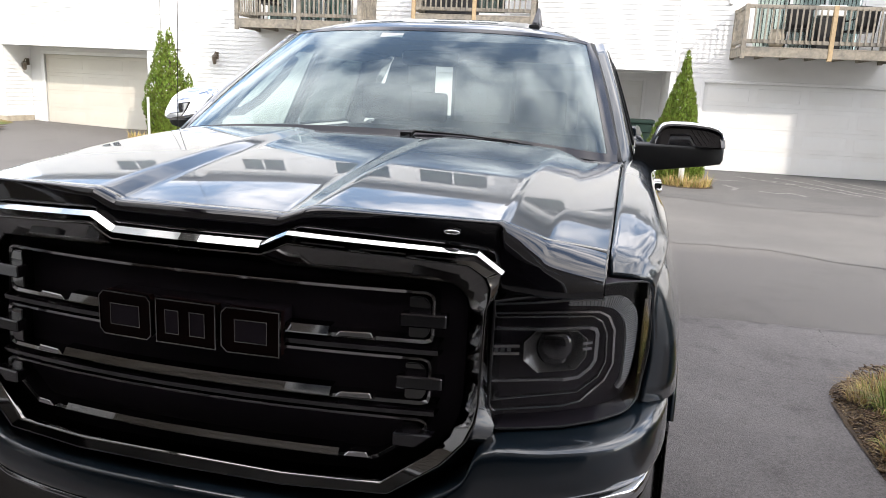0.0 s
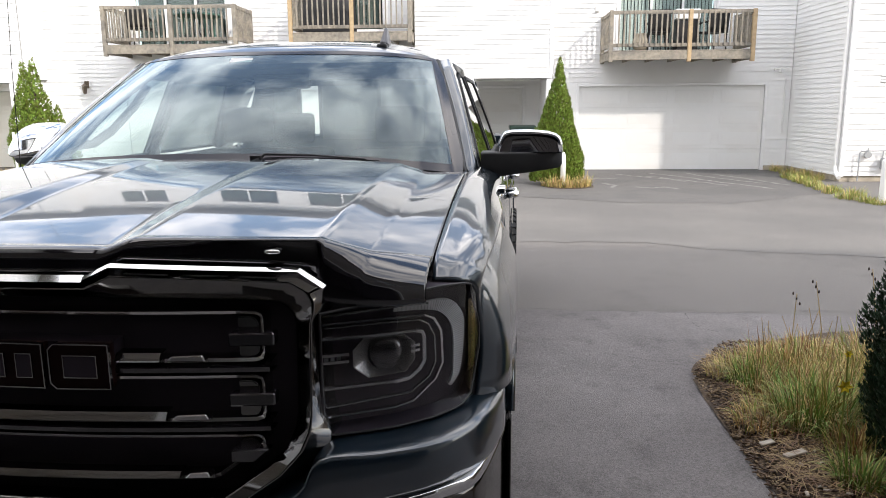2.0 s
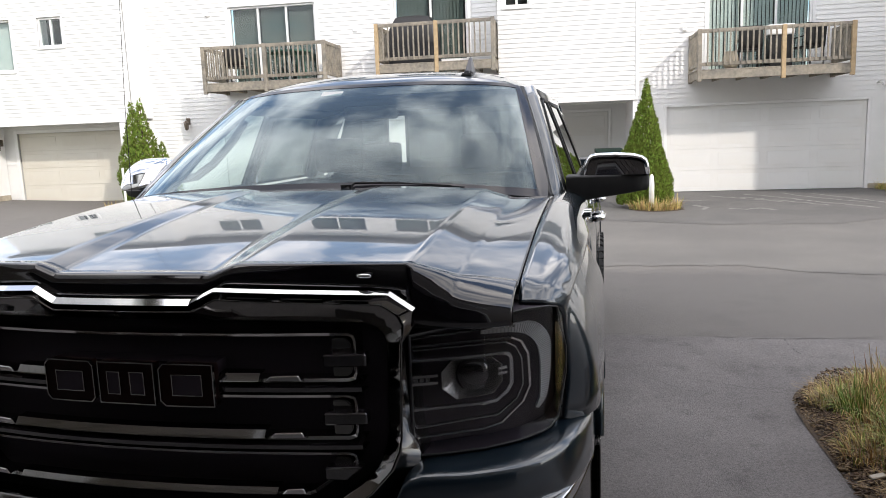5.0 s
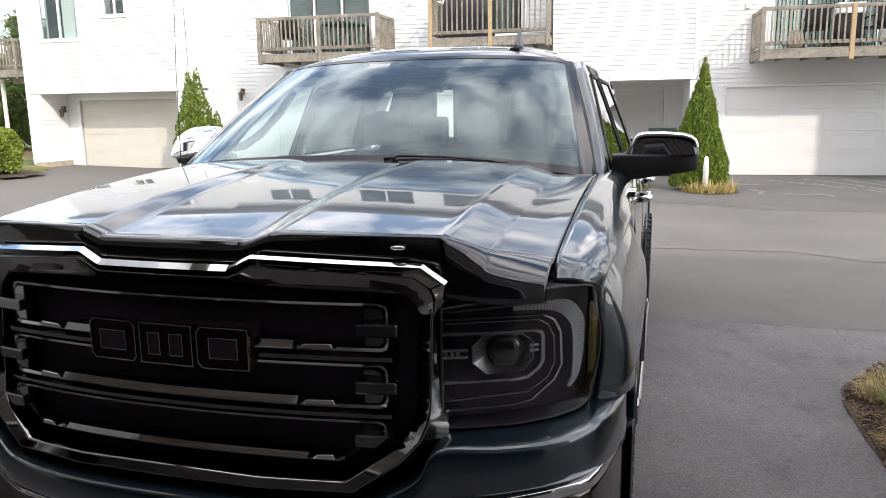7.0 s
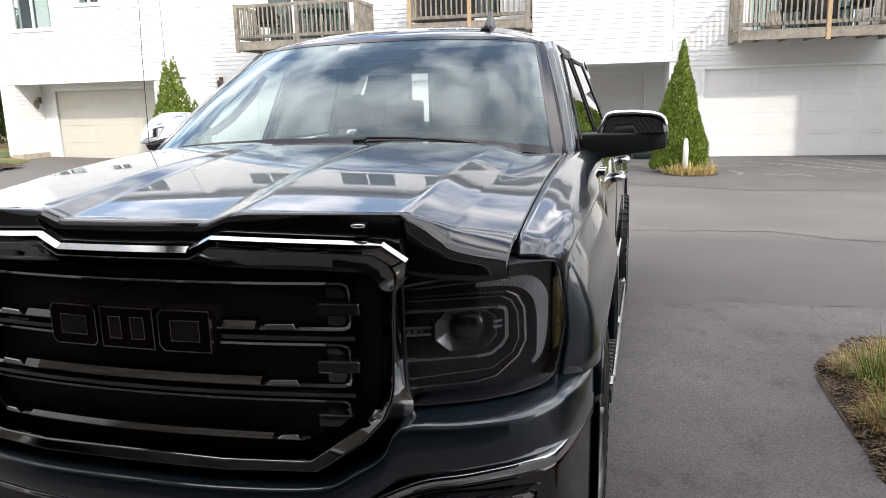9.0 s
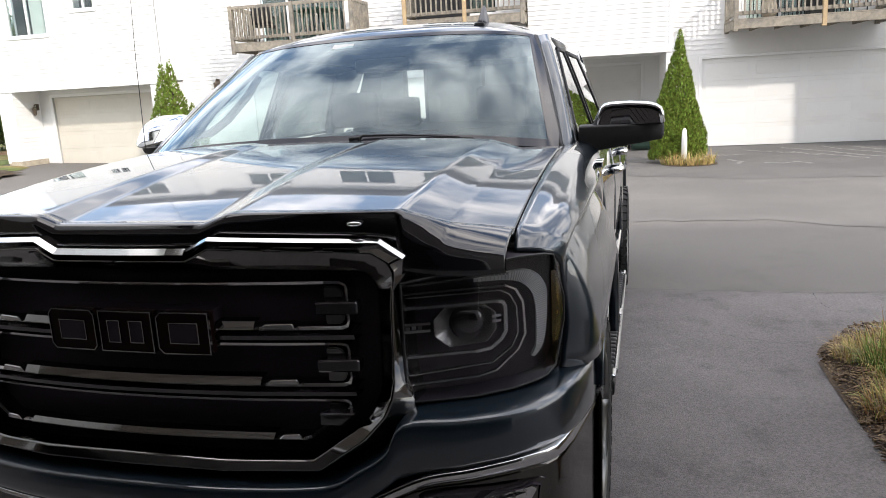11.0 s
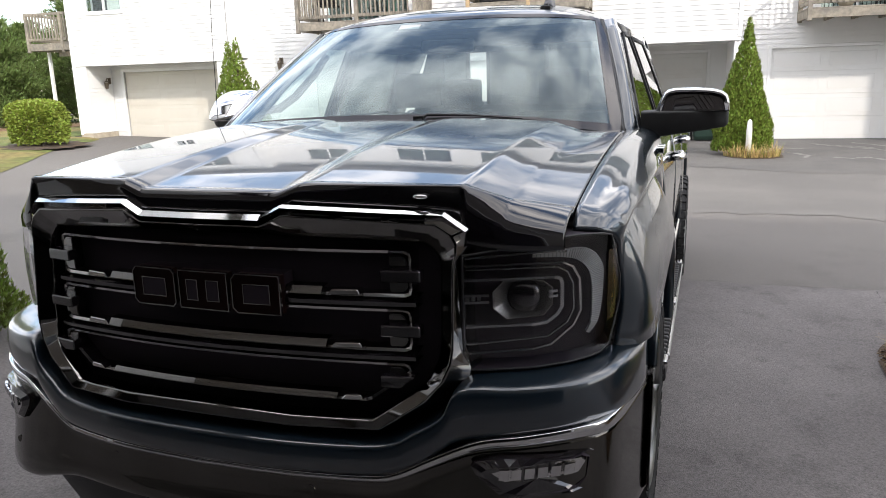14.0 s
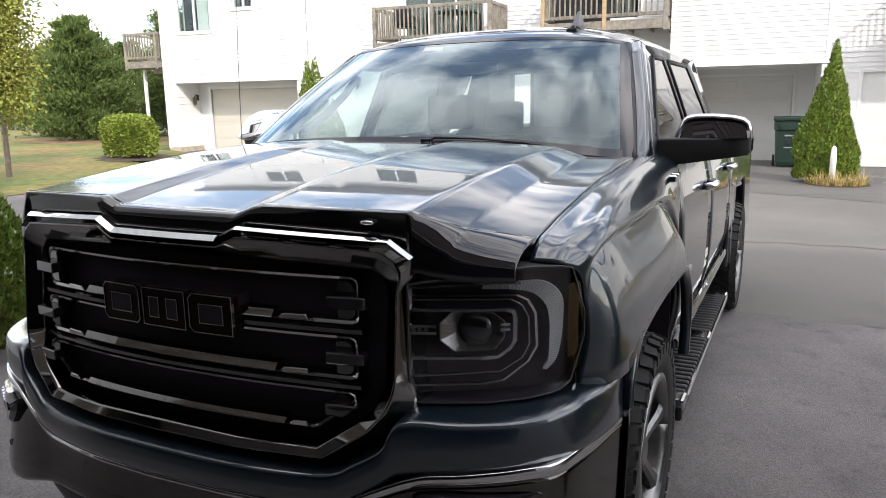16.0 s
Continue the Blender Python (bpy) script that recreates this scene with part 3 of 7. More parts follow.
def unit_c():
    h = thing("townhouse", "white townhouse with overhanging upper floor and shaded garage recess", "house", ROW, "townhouse row")
    u0, u1 = -3.9, -0.68
    holes = [(-3.75, -3.15, 4.5, 5.4)]
    part("upper_wall", siding(bmesh.new(), u0, u1, 2.32, EAVES, -0.7, holes + [(-2.9, -1.5, 6.7, 7.75)]), SIDING, h)
    upper_window(h, -2.9, -1.5, -0.7)
    window(h, *holes[0], -0.68)
    casing(h, *holes[0], -0.7, 0.05, True)
    part("soffit", boxed((u0, -0.68, 2.26), (u1, 1.55, 2.318)), TRIM, h)
    part("fascia", boxed((u0, -0.72, 2.24), (u1, -0.683, 2.36), 0.004), TRIM, h)
    part("back_wall", siding(bmesh.new(), u0, u1 - 0.1, 0, 2.255, 1.42, [(-3.6, -1.25, 0.0, 2.05)], 0.1), SIDING, h)
    garage_door(h, -3.6, -1.25, 0.02, 2.05, 1.46, GARAGE, "white sectional garage door in shade, closed")
    casing(h, -3.6, -1.25, 0.02, 2.05, 1.41, 0.08)
    part("side_pier", boxed((u1 - 0.12, -0.69, -0.05), (u1, 1.52, 2.258), 0.006), TRIM, h)
    part("far_pier", boxed((u0, -0.69, -0.05), (u0 + 0.2, 1.52, 2.258), 0.006), SIDING, h)
    part("return_wall", siding(bmesh.new(), -0.7, 0.02, 2.32, EAVES, u0 - 0.002, side=True, thick=0.1), SIDING, h)
    part("return_wall", boxed((u1 - 0.16, -0.66, 2.32), (u1 + 0.002, 0.02, EAVES)), SIDING, h)
    corner_post(h, u1 - 0.02, -0.7, 2.32, EAVES)
    roof(h, u0 - 0.2, u1 + 0.2, -1.05)


def unit_d():
    h = thing("townhouse", "white townhouse with a wide garage door below a balcony", "house", ROW, "townhouse row")
    u0, u1 = -0.68, 5.12
    holes = [(0.06, 4.52, 0.0, 2.05), (0.95, 3.25, 2.8, 4.85)]
    part("wall", siding(bmesh.new(), u0, u1, 0, EAVES, 0, holes + [(1.2, 3.0, 6.7, 7.75)]), SIDING, h)
    upper_window(h, 1.2, 3.0, 0)
    garage_door(h, 0.06, 4.52, 0.02, 2.05, 0.04, GARAGE, "wide white sectional garage door, closed")
    casing(h, *holes[0], 0, 0.07)
    window(h, *holes[1], 0.02, 3, True, "sliding_door", PALE_BLIND)
    casing(h, *holes[1], 0, 0.06)
    deck(h, 0.53, 3.76, 2.58, 3.64, -1.3, 0, "weathered wooden balcony with one newer yellow post", (1, 2), 0.54)
    part("porch_light", boxed((0.38, -0.08, 3.8), (0.48, 0, 3.92), 0.015), WHITE_PVC, h)
    part("house_vent", boxed((3.9, -0.06, 4.55), (4.1, 0, 4.7), 0.01), TRIM, h)
    bm = bmesh.new()
    tube(bm, [(4.7, -0.02, 2.42), (4.7, -0.12, 2.42), (4.95, -0.12, 2.45)], 0.02, 8)
    tube(bm, [(4.8, -0.12, 2.44), (4.8, -0.14, 2.34)], 0.03, 8)
    part("floodlight", bm, WHITE_PVC, h, "small white twin floodlight bracket")
    bm = tube(bmesh.new(), [(4.98, -0.03, 0.9), (4.98, -0.03, 2.2)], 0.018, 8)
    part("conduit", bm, WHITE_PVC, h)
    part("foundation", boxed((4.6, -0.03, -0.1), (u1, 0.01, 0.12), 0.01), CONCRETE, h)
    roof(h, u0, u1, -0.4)


def unit_e():
    h = thing("townhouse", "white townhouse wing standing forward, with a corner downspout", "house", ROW, "townhouse row")
    u0 = 5.14
    part("side_wall", siding(bmesh.new(), -2.8, 0.3, 0.12, EAVES, u0, side=True), SIDING, h)
    part("front_wall", siding(bmesh.new(), u0, 15.0, 0.12, EAVES, -2.82, [(6.9, 11.3, 0.12, 2.1), (7.6, 9.4, 3.2, 4.9)]), SIDING, h)
    window(h, 7.6, 9.4, 3.2, 4.9, -2.8, 2, True)
    casing(h, 7.6, 9.4, 3.2, 4.9, -2.82, 0.06, True)
    garage_door(h, 6.9, 11.3, 0.12, 2.1, -2.78, GARAGE, "wide white sectional garage door, closed")
    corner_post(h, u0 + 0.02, -2.81, 0.1, EAVES)
    part("foundation", boxed((u0 + 0.015, -2.79, -0.1), (15, 0.3, 0.118)), CONCRETE, h)
    bm = tube(bmesh.new(), [(u0 - 0.07, -2.74, EAVES), (u0 - 0.07, -2.74, 0.32), (u0 - 0.08, -2.8, 0.18), (u0 - 0.10, -3.0, 0.10)], 0.045, 8)
    part("downspout", bm, WHITE_PVC, h, "white downspout with a kicked-out foot")
    bm = bmesh.new()
    for k in range(3):
        box(bm, (5.78, -2.86, 2.02 + 0.06 * k), (5.98, -2.82, 2.055 + 0.06 * k), 0.006)
    part("house_vent", bm, TRIM, h, "white louvred vent")
    roof(h, u0 - 0.3, 15, -3.15)


unit_a()
unit_b()
unit_c()
unit_d()
unit_e()


def house_behind():
    """The row that the truck faces, unseen behind the camera; its open garage is added to darken reflections."""
    h = thing("townhouse", "unseen taupe townhouse with an added open garage, facing the truck", "house", pose(0.5, -2.05, 0, 0, 0, 180))
    holes = [(-4.4, 4.0, 0, 2.35), (-6.2, -5.0, 3.4, 4.6), (-1.2, 1.2, 3.2, 5.2), (-14.2, -11.8, 3.2, 5.2), (-20.2, -17.8, 3.2, 5.2)]
    part("wall", siding(bmesh.new(), -26, 5.0, 0, 8.2, 0, holes), TAUPE, h)
    for o in holes[1:]:
        window(h, *o, 0.02)
    casing(h, *holes[0], 0)
    bm = bmesh.new()
    for lo, hi in (((-4.9, 0.16, 0), (-4.8, 7, 2.9)), ((4.3, 0.16, 0), (4.4, 7, 2.9)), ((-4.8, 6.9, 0), (4.3, 7, 2.9)), ((-4.8, 0.16, 2.8), (4.3, 7, 2.9))):
        box(bm, lo, hi)
    part("garage_lining", bm, ROOM_DARK, h, "garage lining, its dimness put into the grey")
    part("garage_floor", boxed((-4.8, 0.05, 0.0), (4.3, 6.9, 0.03)), GARAGE_FLOOR, h)
    part("open_garage_door", boxed((-4.4, 0.3, 2.5), (4.0, 2.7, 2.56), 0.01), GARAGE, h)
    part("upper_ceiling", boxed((-25.8, 0.2, 7.9), (4.8, 8.8, 8.15)), TAUPE, h)
    part("wing_side_wall", siding(bmesh.new(), -3.25, 0.0, 0, 8.2, 5.0, side=True), SIDING, h, "white sided wing standing forward beside the garage")
    part("wing_front_wall", siding(bmesh.new(), 5.0, 9.5, 0, 8.2, -3.27, [(6.4, 8.0, 1.0, 2.3), (6.4, 8.0, 3.7, 5.0)]), SIDING, h)
    for z in (1.0, 3.7):
        window(h, 6.4, 8.0, z, z + 1.3, -3.25)
    part("wing_end_wall", boxed((9.34, -3.1, 0), (9.5, 9.0, 8.2)), SIDING, h)
    part("wing_roof", boxed((4.7, -3.6, 8.22), (9.8, 9, 8.36)), ROOF, h)
    part("back_wall", boxed((-25.84, 8.84, 0), (4.84, 9, 8.2)), TAUPE, h)
    part("end_wall", boxed((-26, 0.16, 0), (-25.84, 9, 8.2)), TAUPE, h)
    part("end_wall", boxed((4.84, 0.16, 0), (5.0, 9, 8.2)), TAUPE, h)
    roof(h, -26.5, 5.4, -0.5, 8.2)


house_behind()

# ==== the pickup truck ====
def truck():
    t = thing("pickup_truck", "dark blue-grey crew cab pickup truck with a black grille", "truck")

    def both(name, grid, mat, thick=0.006, label="", smooth=True, parent=None):
        out = []
        for g in (grid, mirrored(grid)):
            ob = part(name, sheet(g), mat, parent or t, label, smooth)
            if thick:
                solid(ob, thick)
            out.append(ob)
        return out

    # hood: flat panels with crisp creases, a shallow valley in the middle, from the front lip to the cowl
    hx = [0, 0.10, 0.186, 0.200, 0.209, 0.218, 0.254, 0.263, 0.273, 0.288, 0.36, 0.45, 0.55, 0.632, 0.646, 0.655, 0.666, 0.733, 0.742, 0.75, 0.762, 0.80, 0.845, 0.857, 0.862]
    lip_y = np.interp(hx, [0, 0.20, 0.27, 0.45, 0.645, 0.70, 0.745, 0.80, 0.862], [0.112, 0.115, 0.118, 0.124, 0.138, 0.19, 0.245, 0.305, 0.365])
    rear_y = np.interp(hx, [0, 0.66, 0.745, 0.80, 0.862], [1.20, 1.195, 1.25, 1.32, 1.42])
    mid_fit = np.polyfit([0.12, 0.2, 0.35, 0.55, 0.8, 1.0, 1.2], [1.356, 1.371, 1.390, 1.411, 1.432, 1.443, 1.450], 3)
    side_fit = np.polyfit([0.255, 0.4, 0.6, 0.9, 1.25], [1.305, 1.330, 1.353, 1.376, 1.393], 3)
    edge_fit = np.polyfit([0.365, 0.45, 0.55, 0.75, 1.05, 1.42], [1.268, 1.284, 1.302, 1.328, 1.360, 1.381], 3)

    def hood_z(x, y):
        crown = 0.008 + 0.013 * (y - 0.1) / 1.1
        top = np.polyval(mid_fit, y) - crown * (min(x, 0.66) / 0.66) ** 2
        top -= (0.021 - 0.012 * min(1.0, max(0.0, (y - 0.1) / 1.1))) * np.interp(x, (0.205, 0.268), (1, 0))
        if x < 0.654:
            return top
        if x < 0.745:
            return np.interp(x, (0.654, 0.745), (top, np.polyval(side_fit, y)))
        return np.interp(x, (0.745, 0.862), (np.polyval(side_fit, y), np.polyval(edge_fit, y)))

    lip = [(x, y, hood_z(x, y)) for x, y in zip(hx, lip_y)]
    rows = [[(x, y + 0.012, z - 0.045) for x, y, z in lip], [(x, y - 0.006, z - 0.014) for x, y, z in lip]]
    for v in np.linspace(0, 1, 22):
        rows.append([(x, y0 + (y1 - y0) * v ** 1.25, hood_z(x, y0 + (y1 - y0) * v ** 1.25)) for x, y0, y1 in zip(hx, lip_y, rear_y)])
    rows.append([(x, y + 0.004, z - 0.022) for x, y, z in rows[-1]])
    g = np.array(rows)
    full = np.concatenate([mirrored(g)[:, :0:-1], g], axis=1)
    solid(part("hood", sheet(full), PAINT, t, "dark blue-grey hood with a shallow valley along its middle", True), 0.012)

    # smoked bug deflector wrapped over the hood's leading edge, deeper at its ends
    hem_x = [0, 0.20, 0.25, 0.60, 0.645, 0.664, 0.745, 0.80, 0.862]
    hem_y = np.interp(hx, hem_x, [0.074, 0.078, 0.082, 0.124, 0.134, 0.122, 0.158, 0.190, 0.238])
    hem_z = np.interp(hx, hem_x, [1.290, 1.291, 1.319, 1.304, 1.296, 1.218, 1.206, 1.200, 1.196])
    rows = []
    for f in (0.0, 0.15, 0.35, 0.55, 0.70, 0.82, 0.92, 0.97):
        rows.append([(x, hy + (y - 0.016 - hy) * f ** 4.5, hz + (z + 0.003 - hz) * f) for (x, y, z), hy, hz in zip(lip, hem_y, hem_z)])
    rows.append([(x, y - 0.006, z + 0.004) for x, y, z in lip])
    rows.append([(x, y + 0.006, hood_z(x, y + 0.006) + 0.004) for x, y, z in lip])
    g = np.array(rows)
    full = np.concatenate([mirrored(g)[:, :0:-1], g], axis=1)
    solid(part("bug_deflector", sheet(full), DEFLECTOR, t, "smoked acrylic bug deflector on the hood edge", True), 0.003)
    bm = bmesh.new()
    bmesh.ops.create_uvsphere(bm, u_segments=12, v_segments=6, radius=1, matrix=Matrix.Translation((0.562, 0.113, 1.332)) @ Matrix.Diagonal((0.019, 0.009, 0.006, 1)))
    part("deflector_badge", bm, DARK_CHROME, t, "small oval silver badge on the deflector", True)

    # front face: y of the nose at a half width and height
    def nose(x, z=1.15):
        return 0.042 + 0.15 * x * x + 0.10 * (z - 1.15)

    def plate(outline, z, front, back):
        """A slab with an outline of (x, z), its faces following the nose at height z."""
        return prism(bmesh.new(), outline, lambda x: nose(x, z) + front, lambda x: nose(x, z) + back)

    # grille surround: a broad bevelled ring with a crest between an inner and an outer facet
    outer = [(0, 1.274), (0.178, 1.274), (0.236, 1.303), (0.617, 1.289), (0.667, 1.260), (0.678, 1.235), (0.670, 1.205), (0.657, 1.188), (0.657, 0.985), (0.670, 0.937), (0.668, 0.906), (0.614, 0.848), (0.492, 0.782), (0.25, 0.774), (0, 0.777)]
    crest = [(0, 1.262), (0.182, 1.262), (0.240, 1.288), (0.600, 1.272), (0.634, 1.250), (0.646, 1.228), (0.646, 1.205), (0.641, 1.185), (0.641, 0.990), (0.635, 0.957), (0.619, 0.918), (0.576, 0.870), (0.476, 0.802), (0.25, 0.796), (0, 0.799)]
    inner = [(0, 1.236), (0.184, 1.236), (0.242, 1.234), (0.563, 1.224), (0.583, 1.212), (0.596, 1.196), (0.601, 1.176), (0.602, 1.150), (0.603, 0.990), (0.598, 0.957), (0.583, 0.916), (0.547, 0.882), (0.456, 0.819), (0.25, 0.816), (0, 0.821)]
    rows = []
    for o, c, i in zip(outer, crest, inner):
        o, c, i = (np.array((p[0], nose(*p) + d, p[1])) for p, d in ((o, 0.004 if o[1] > 1.25 and o[0] > 0.2 else 0.032), (c, -0.012 - 0.010 * min(1.0, max(0.0, (1.0 - c[1]) / 0.18))), (i, 0.026 - 0.038 * min(1.0, max(0.0, (0.95 - i[1]) / 0.1)))))
        rows.append([o + (0.006 if o[0] else 0, 0.07, 0), o, o * 0.9 + c * 0.1, o * 0.1 + c * 0.9, c, c * 0.9 + i * 0.1, c * 0.12 + i * 0.88, i, i + (0, 0.05, 0)])
    g = np.array([a + (b - a) * k / 4 for a, b in zip(rows, [np.array(r) for r in rows[1:]]) for k in range(4) for a in (np.array(a),)] + [np.array(rows[-1])])
    loop = np.concatenate([g, mirrored(g)[-2::-1]], axis=0)
    surround = solid(part("grille_surround", sheet(loop, (0, 0.2, 1.0)), SURROUND, t, "smoked chrome grille surround", True), 0.006)

    # bright strip along the top of the surround
    top = [(-0.668, 1.259), (-0.617, 1.2965), (-0.238, 1.310), (-0.180, 1.282), (0.180, 1.282), (0.238, 1.310), (0.617, 1.2965), (0.668, 1.259)]
    for k, (run, h, deep) in enumerate(((top[0:2], 0.0045, 0.0095), (top[1:3], 0.005, 0.0105), (top[2:4], 0.005, 0.0105), (top[3:5], 0.0065, 0.010), (top[4:6], 0.0034, 0.006), (top[5:7], 0.0034, 0.007), (top[6:8], 0.0035, 0.0070))):
        (x0, z0), (x1, z1) = run
        pts = [(x0 + (x1 - x0) * k / 8, nose(x0 + (x1 - x0) * k / 8, 1.28) - 0.008, z0 + (z1 - z0) * k / 8) for k in range(9)]
        bm = ring_sweep(bmesh.new(), pts, [(h, 0.0), (h * 0.9, -0.004), (-h * 0.9, deep), (-h, 0.035), (h, 0.045)])
        part("chrome_strip", bm, CHROME if 0 < k < 6 else DARK_CHROME, surround, "bright chrome strip with a stepped middle")
    for x0, x1, dz in ((0.27, 0.36, 0.012), (0.30, 0.37, 0.020), (0.39, 0.48, 0.012), (0.41, 0.48, 0.020), (0.50, 0.575, 0.013), (0.52, 0.58, 0.021)):
        zz = 1.309 - (x0 - 0.238) * 0.036 - dz
        d = (x1 - x0) * 0.036
        part("inlay_bar", plate([(x0, zz), (x1, zz - d), (x1, zz - 0.003 - d), (x0, zz - 0.003)], 1.29, -0.0145, 0.03), STEEL, surround, "thin silver inlay")
    # black backing and three slots with thin bright frames
    rows = [[(x, nose(x, z) + 0.085, z) for x in np.linspace(-0.63, 0.63, 25)] for z in (0.79, 1.0, 1.25)]
    solid(part("grille_backing", sheet(rows), DEEP_BLACK, t, "", True), 0.02, 1.0)
    slots = [(1.206, 1.102, 0.535, 0.535), (1.071, 0.975, 0.536, 0.536), (0.945, 0.852, 0.536, 0.444)]
    for z1, z0, w1, w0 in slots:
        r = 0.016
        corner = [(-w1 + r, z1), (w1 - r, z1), (w1 - 0.003, z1 - 0.006), (w1, z1 - r), (w1, z0 + r), (w0 - 0.003, z0 + 0.005), (w0 - r, z0), (-w0 + r, z0), (-w0 + 0.003, z0 + 0.005), (-w1, z0 + r), (-w1, z1 - r), (-w1 + 0.003, z1 - 0.006)]
        if w0 != w1:
            corner[4] = (w1 - 0.004, z1 - 0.022)
            corner[9] = (-w1 + 0.004, z1 - 0.022)
        path = []
        for (x0, za), (x1, zb) in zip(corner, corner[1:] + corner[:1]):
            n = 14 if abs(x1 - x0) > 0.3 else 1
            path += [(x0 + (x1 - x0) * k / n, nose(x0 + (x1 - x0) * k / n, (z0 + z1) / 2) + 0.022, za + (zb - za) * k / n) for k in range(n)]
        bm = ring_sweep(bmesh.new(), path, [(0.004, 0.0), (0.004, 0.05), (-0.003, 0.05), (-0.003, -0.003)], True)
        part("slot_frame", bm, DARK_CHROME, t)
    # bars between the slots, with a sloping upper face
    for z, half, h in ((1.0865, 0.55, 0.011), (0.960, 0.55, 0.010)):
        rows = []
        for x in np.linspace(-half, half, 23):
            y = nose(x, z)
            rows.append([(x, y + 0.08, z + h + 0.006), (x, y + 0.035, z + h), (x, y + 0.012, z + 0.004), (x, y + 0.014, z - h * 0.6), (x, y + 0.03, z - h), (x, y + 0.08, z - h)])
        part("grille_bar", sheet(rows, (0, 0.3, z)), GLOSS_BLACK, t)
    # louvres along the foot of each slot, and the short tabs beside them
    for z0, z1, x0, x1 in ((1.105, 1.121, 0.232, 0.325), (1.105, 1.121, -0.325, -0.232), (0.979, 0.996, -0.34, 0.335), (0.856, 0.868, -0.33, 0.36)):
        n = 14
        rows = []
        for k in range(n + 1):
            x = x0 + (x1 - x0) * k / n
            y = nose(x, z0)
            rows.append([(x, y + 0.024, z0 - 0.002), (x, y + 0.008, z0), (x, y + 0.009, z0 + 0.002), (x, y + 0.020, z1), (x, y + 0.045, z1 + 0.002)])
        solid(part("louvre", sheet(rows, (0, 0.4, z0 - 0.3)), SURROUND, t), 0.003)
    for s in (1, -1):
        for zz, x0, x1 in ((1.104, 0.338, 0.42), (0.979, 0.345, 0.425), (0.855, 0.37, 0.425)):
            bm = plate([(s * x0, zz), (s * x1, zz + 0.001), (s * (x1 - 0.006), zz + 0.014), (s * (x0 + 0.012), zz + 0.012)], zz, 0.010, 0.04)
            bmesh.ops.bevel(bm, geom=list(bm.edges), offset=0.002, segments=1, affect="EDGES")
            part("shutter_tab", bm, DARK_CHROME, t)
        for k, (z0, z1) in enumerate(((1.1405, 1.1685), (1.0155, 1.0425), (0.897, 0.925))):
            outline = [(0.475, z1), (0.567, z1), (0.567, z0), (0.475, z0)] if k < 2 else [(0.475, z1), (0.557, z1), (0.520, z0 - 0.002), (0.475, z0)]
            bm = plate([(s * x, z) for x, z in outline], (z0 + z1) / 2, -0.010, 0.02)
            bmesh.ops.bevel(bm, geom=list(bm.edges), offset=0.003, segments=1, affect="EDGES")
            part("slot_bracket", bm, GLOSS_BLACK, t)
            za, zb = slots[k][0] - 0.008, slots[k][1] + 0.010
            if k == 2:
                zb = 0.898
            bm = plate([(s * x, z) for x, z in ((0.487, za), (0.516, za), (0.527, za - 0.010), (0.529, za - 0.022), (0.529, zb + 0.012), (0.520, zb), (0.487, zb))], (za + zb) / 2, 0.016, 0.05)
            bmesh.ops.bevel(bm, geom=list(bm.edges), offset=0.0025, segments=2, affect="EDGES")
            part("slot_block", bm, SURROUND, t)

    # emblem: three plain plates with raised dark-chrome rims
    emblem_back = part("emblem", plate([(-0.205, 1.147), (0.228, 1.147), (0.228, 1.060), (-0.205, 1.060)], 1.1, 0.012, 0.06), DEEP_BLACK, t, "dark emblem of three plain smoked-red shapes")
    plates = [
        [(-0.208, 1.139), (-0.196, 1.151), (-0.076, 1.150), (-0.066, 1.139), (-0.066, 1.066), (-0.076, 1.056), (-0.196, 1.056), (-0.208, 1.068)],
        [(-0.050, 1.150), (0.092, 1.149), (0.092, 1.055), (-0.050, 1.056)],
        [(0.106, 1.137), (0.118, 1.149), (0.232, 1.148), (0.232, 1.054), (0.118, 1.054), (0.106, 1.066)],
    ]
    insets = [[[(-0.176, 1.126), (-0.096, 1.126), (-0.096, 1.080), (-0.176, 1.080)]], [[(-0.026, 1.128), (0.008, 1.128), (0.008, 1.077), (-0.026, 1.077)], [(0.034, 1.128), (0.068, 1.128), (0.068, 1.077), (0.034, 1.077)]], [[(0.136, 1.125), (0.206, 1.125), (0.206, 1.078), (0.136, 1.078)]]]
    for outline, cuts in zip(plates, insets):
        part("emblem_plate", plate(outline, 1.1, -0.008, 0.014), EMBLEM_RED, emblem_back)
        path = [(x, nose(x, 1.1) - 0.010, z) for x, z in outline]
        part("plate_rim", ring_sweep(bmesh.new(), path, [(0.0012, -0.002), (0.0012, 0.01), (-0.0015, 0.006), (-0.0015, -0.002)], True), DARK_CHROME, emblem_back)
        for cut in cuts:
            part("plate_inset", plate(cut, 1.1, -0.0105, -0.006), DEEP_BLACK, emblem_back)
            path = [(x, nose(x, 1.1) - 0.0105, z) for x, z in cut]
            part("inset_rim", ring_sweep(bmesh.new(), path, [(0.001, -0.0015), (0.001, 0.003), (-0.001, 0.003), (-0.001, -0.0015)], True), DARK_CHROME, emblem_back)

    # headlights
    for s in (1, -1):
        headlight(t, s)

    # body-coloured valance between lamps and chrome bumper: one rolled skin, tight against the surround
    vx = [0, 0.25, 0.48, 0.56, 0.62, 0.66, 0.78, 0.90, 0.985, 1.03, 1.035]
    face = [-0.045, -0.035, 0.0, 0.016, 0.032, 0.044, 0.085, 0.155, 0.273, 0.45, 0.585]
    top_z = [0.774, 0.772, 0.776, 0.812, 0.850, 0.917, 0.917, 0.916, 0.921, 0.918, 0.916]
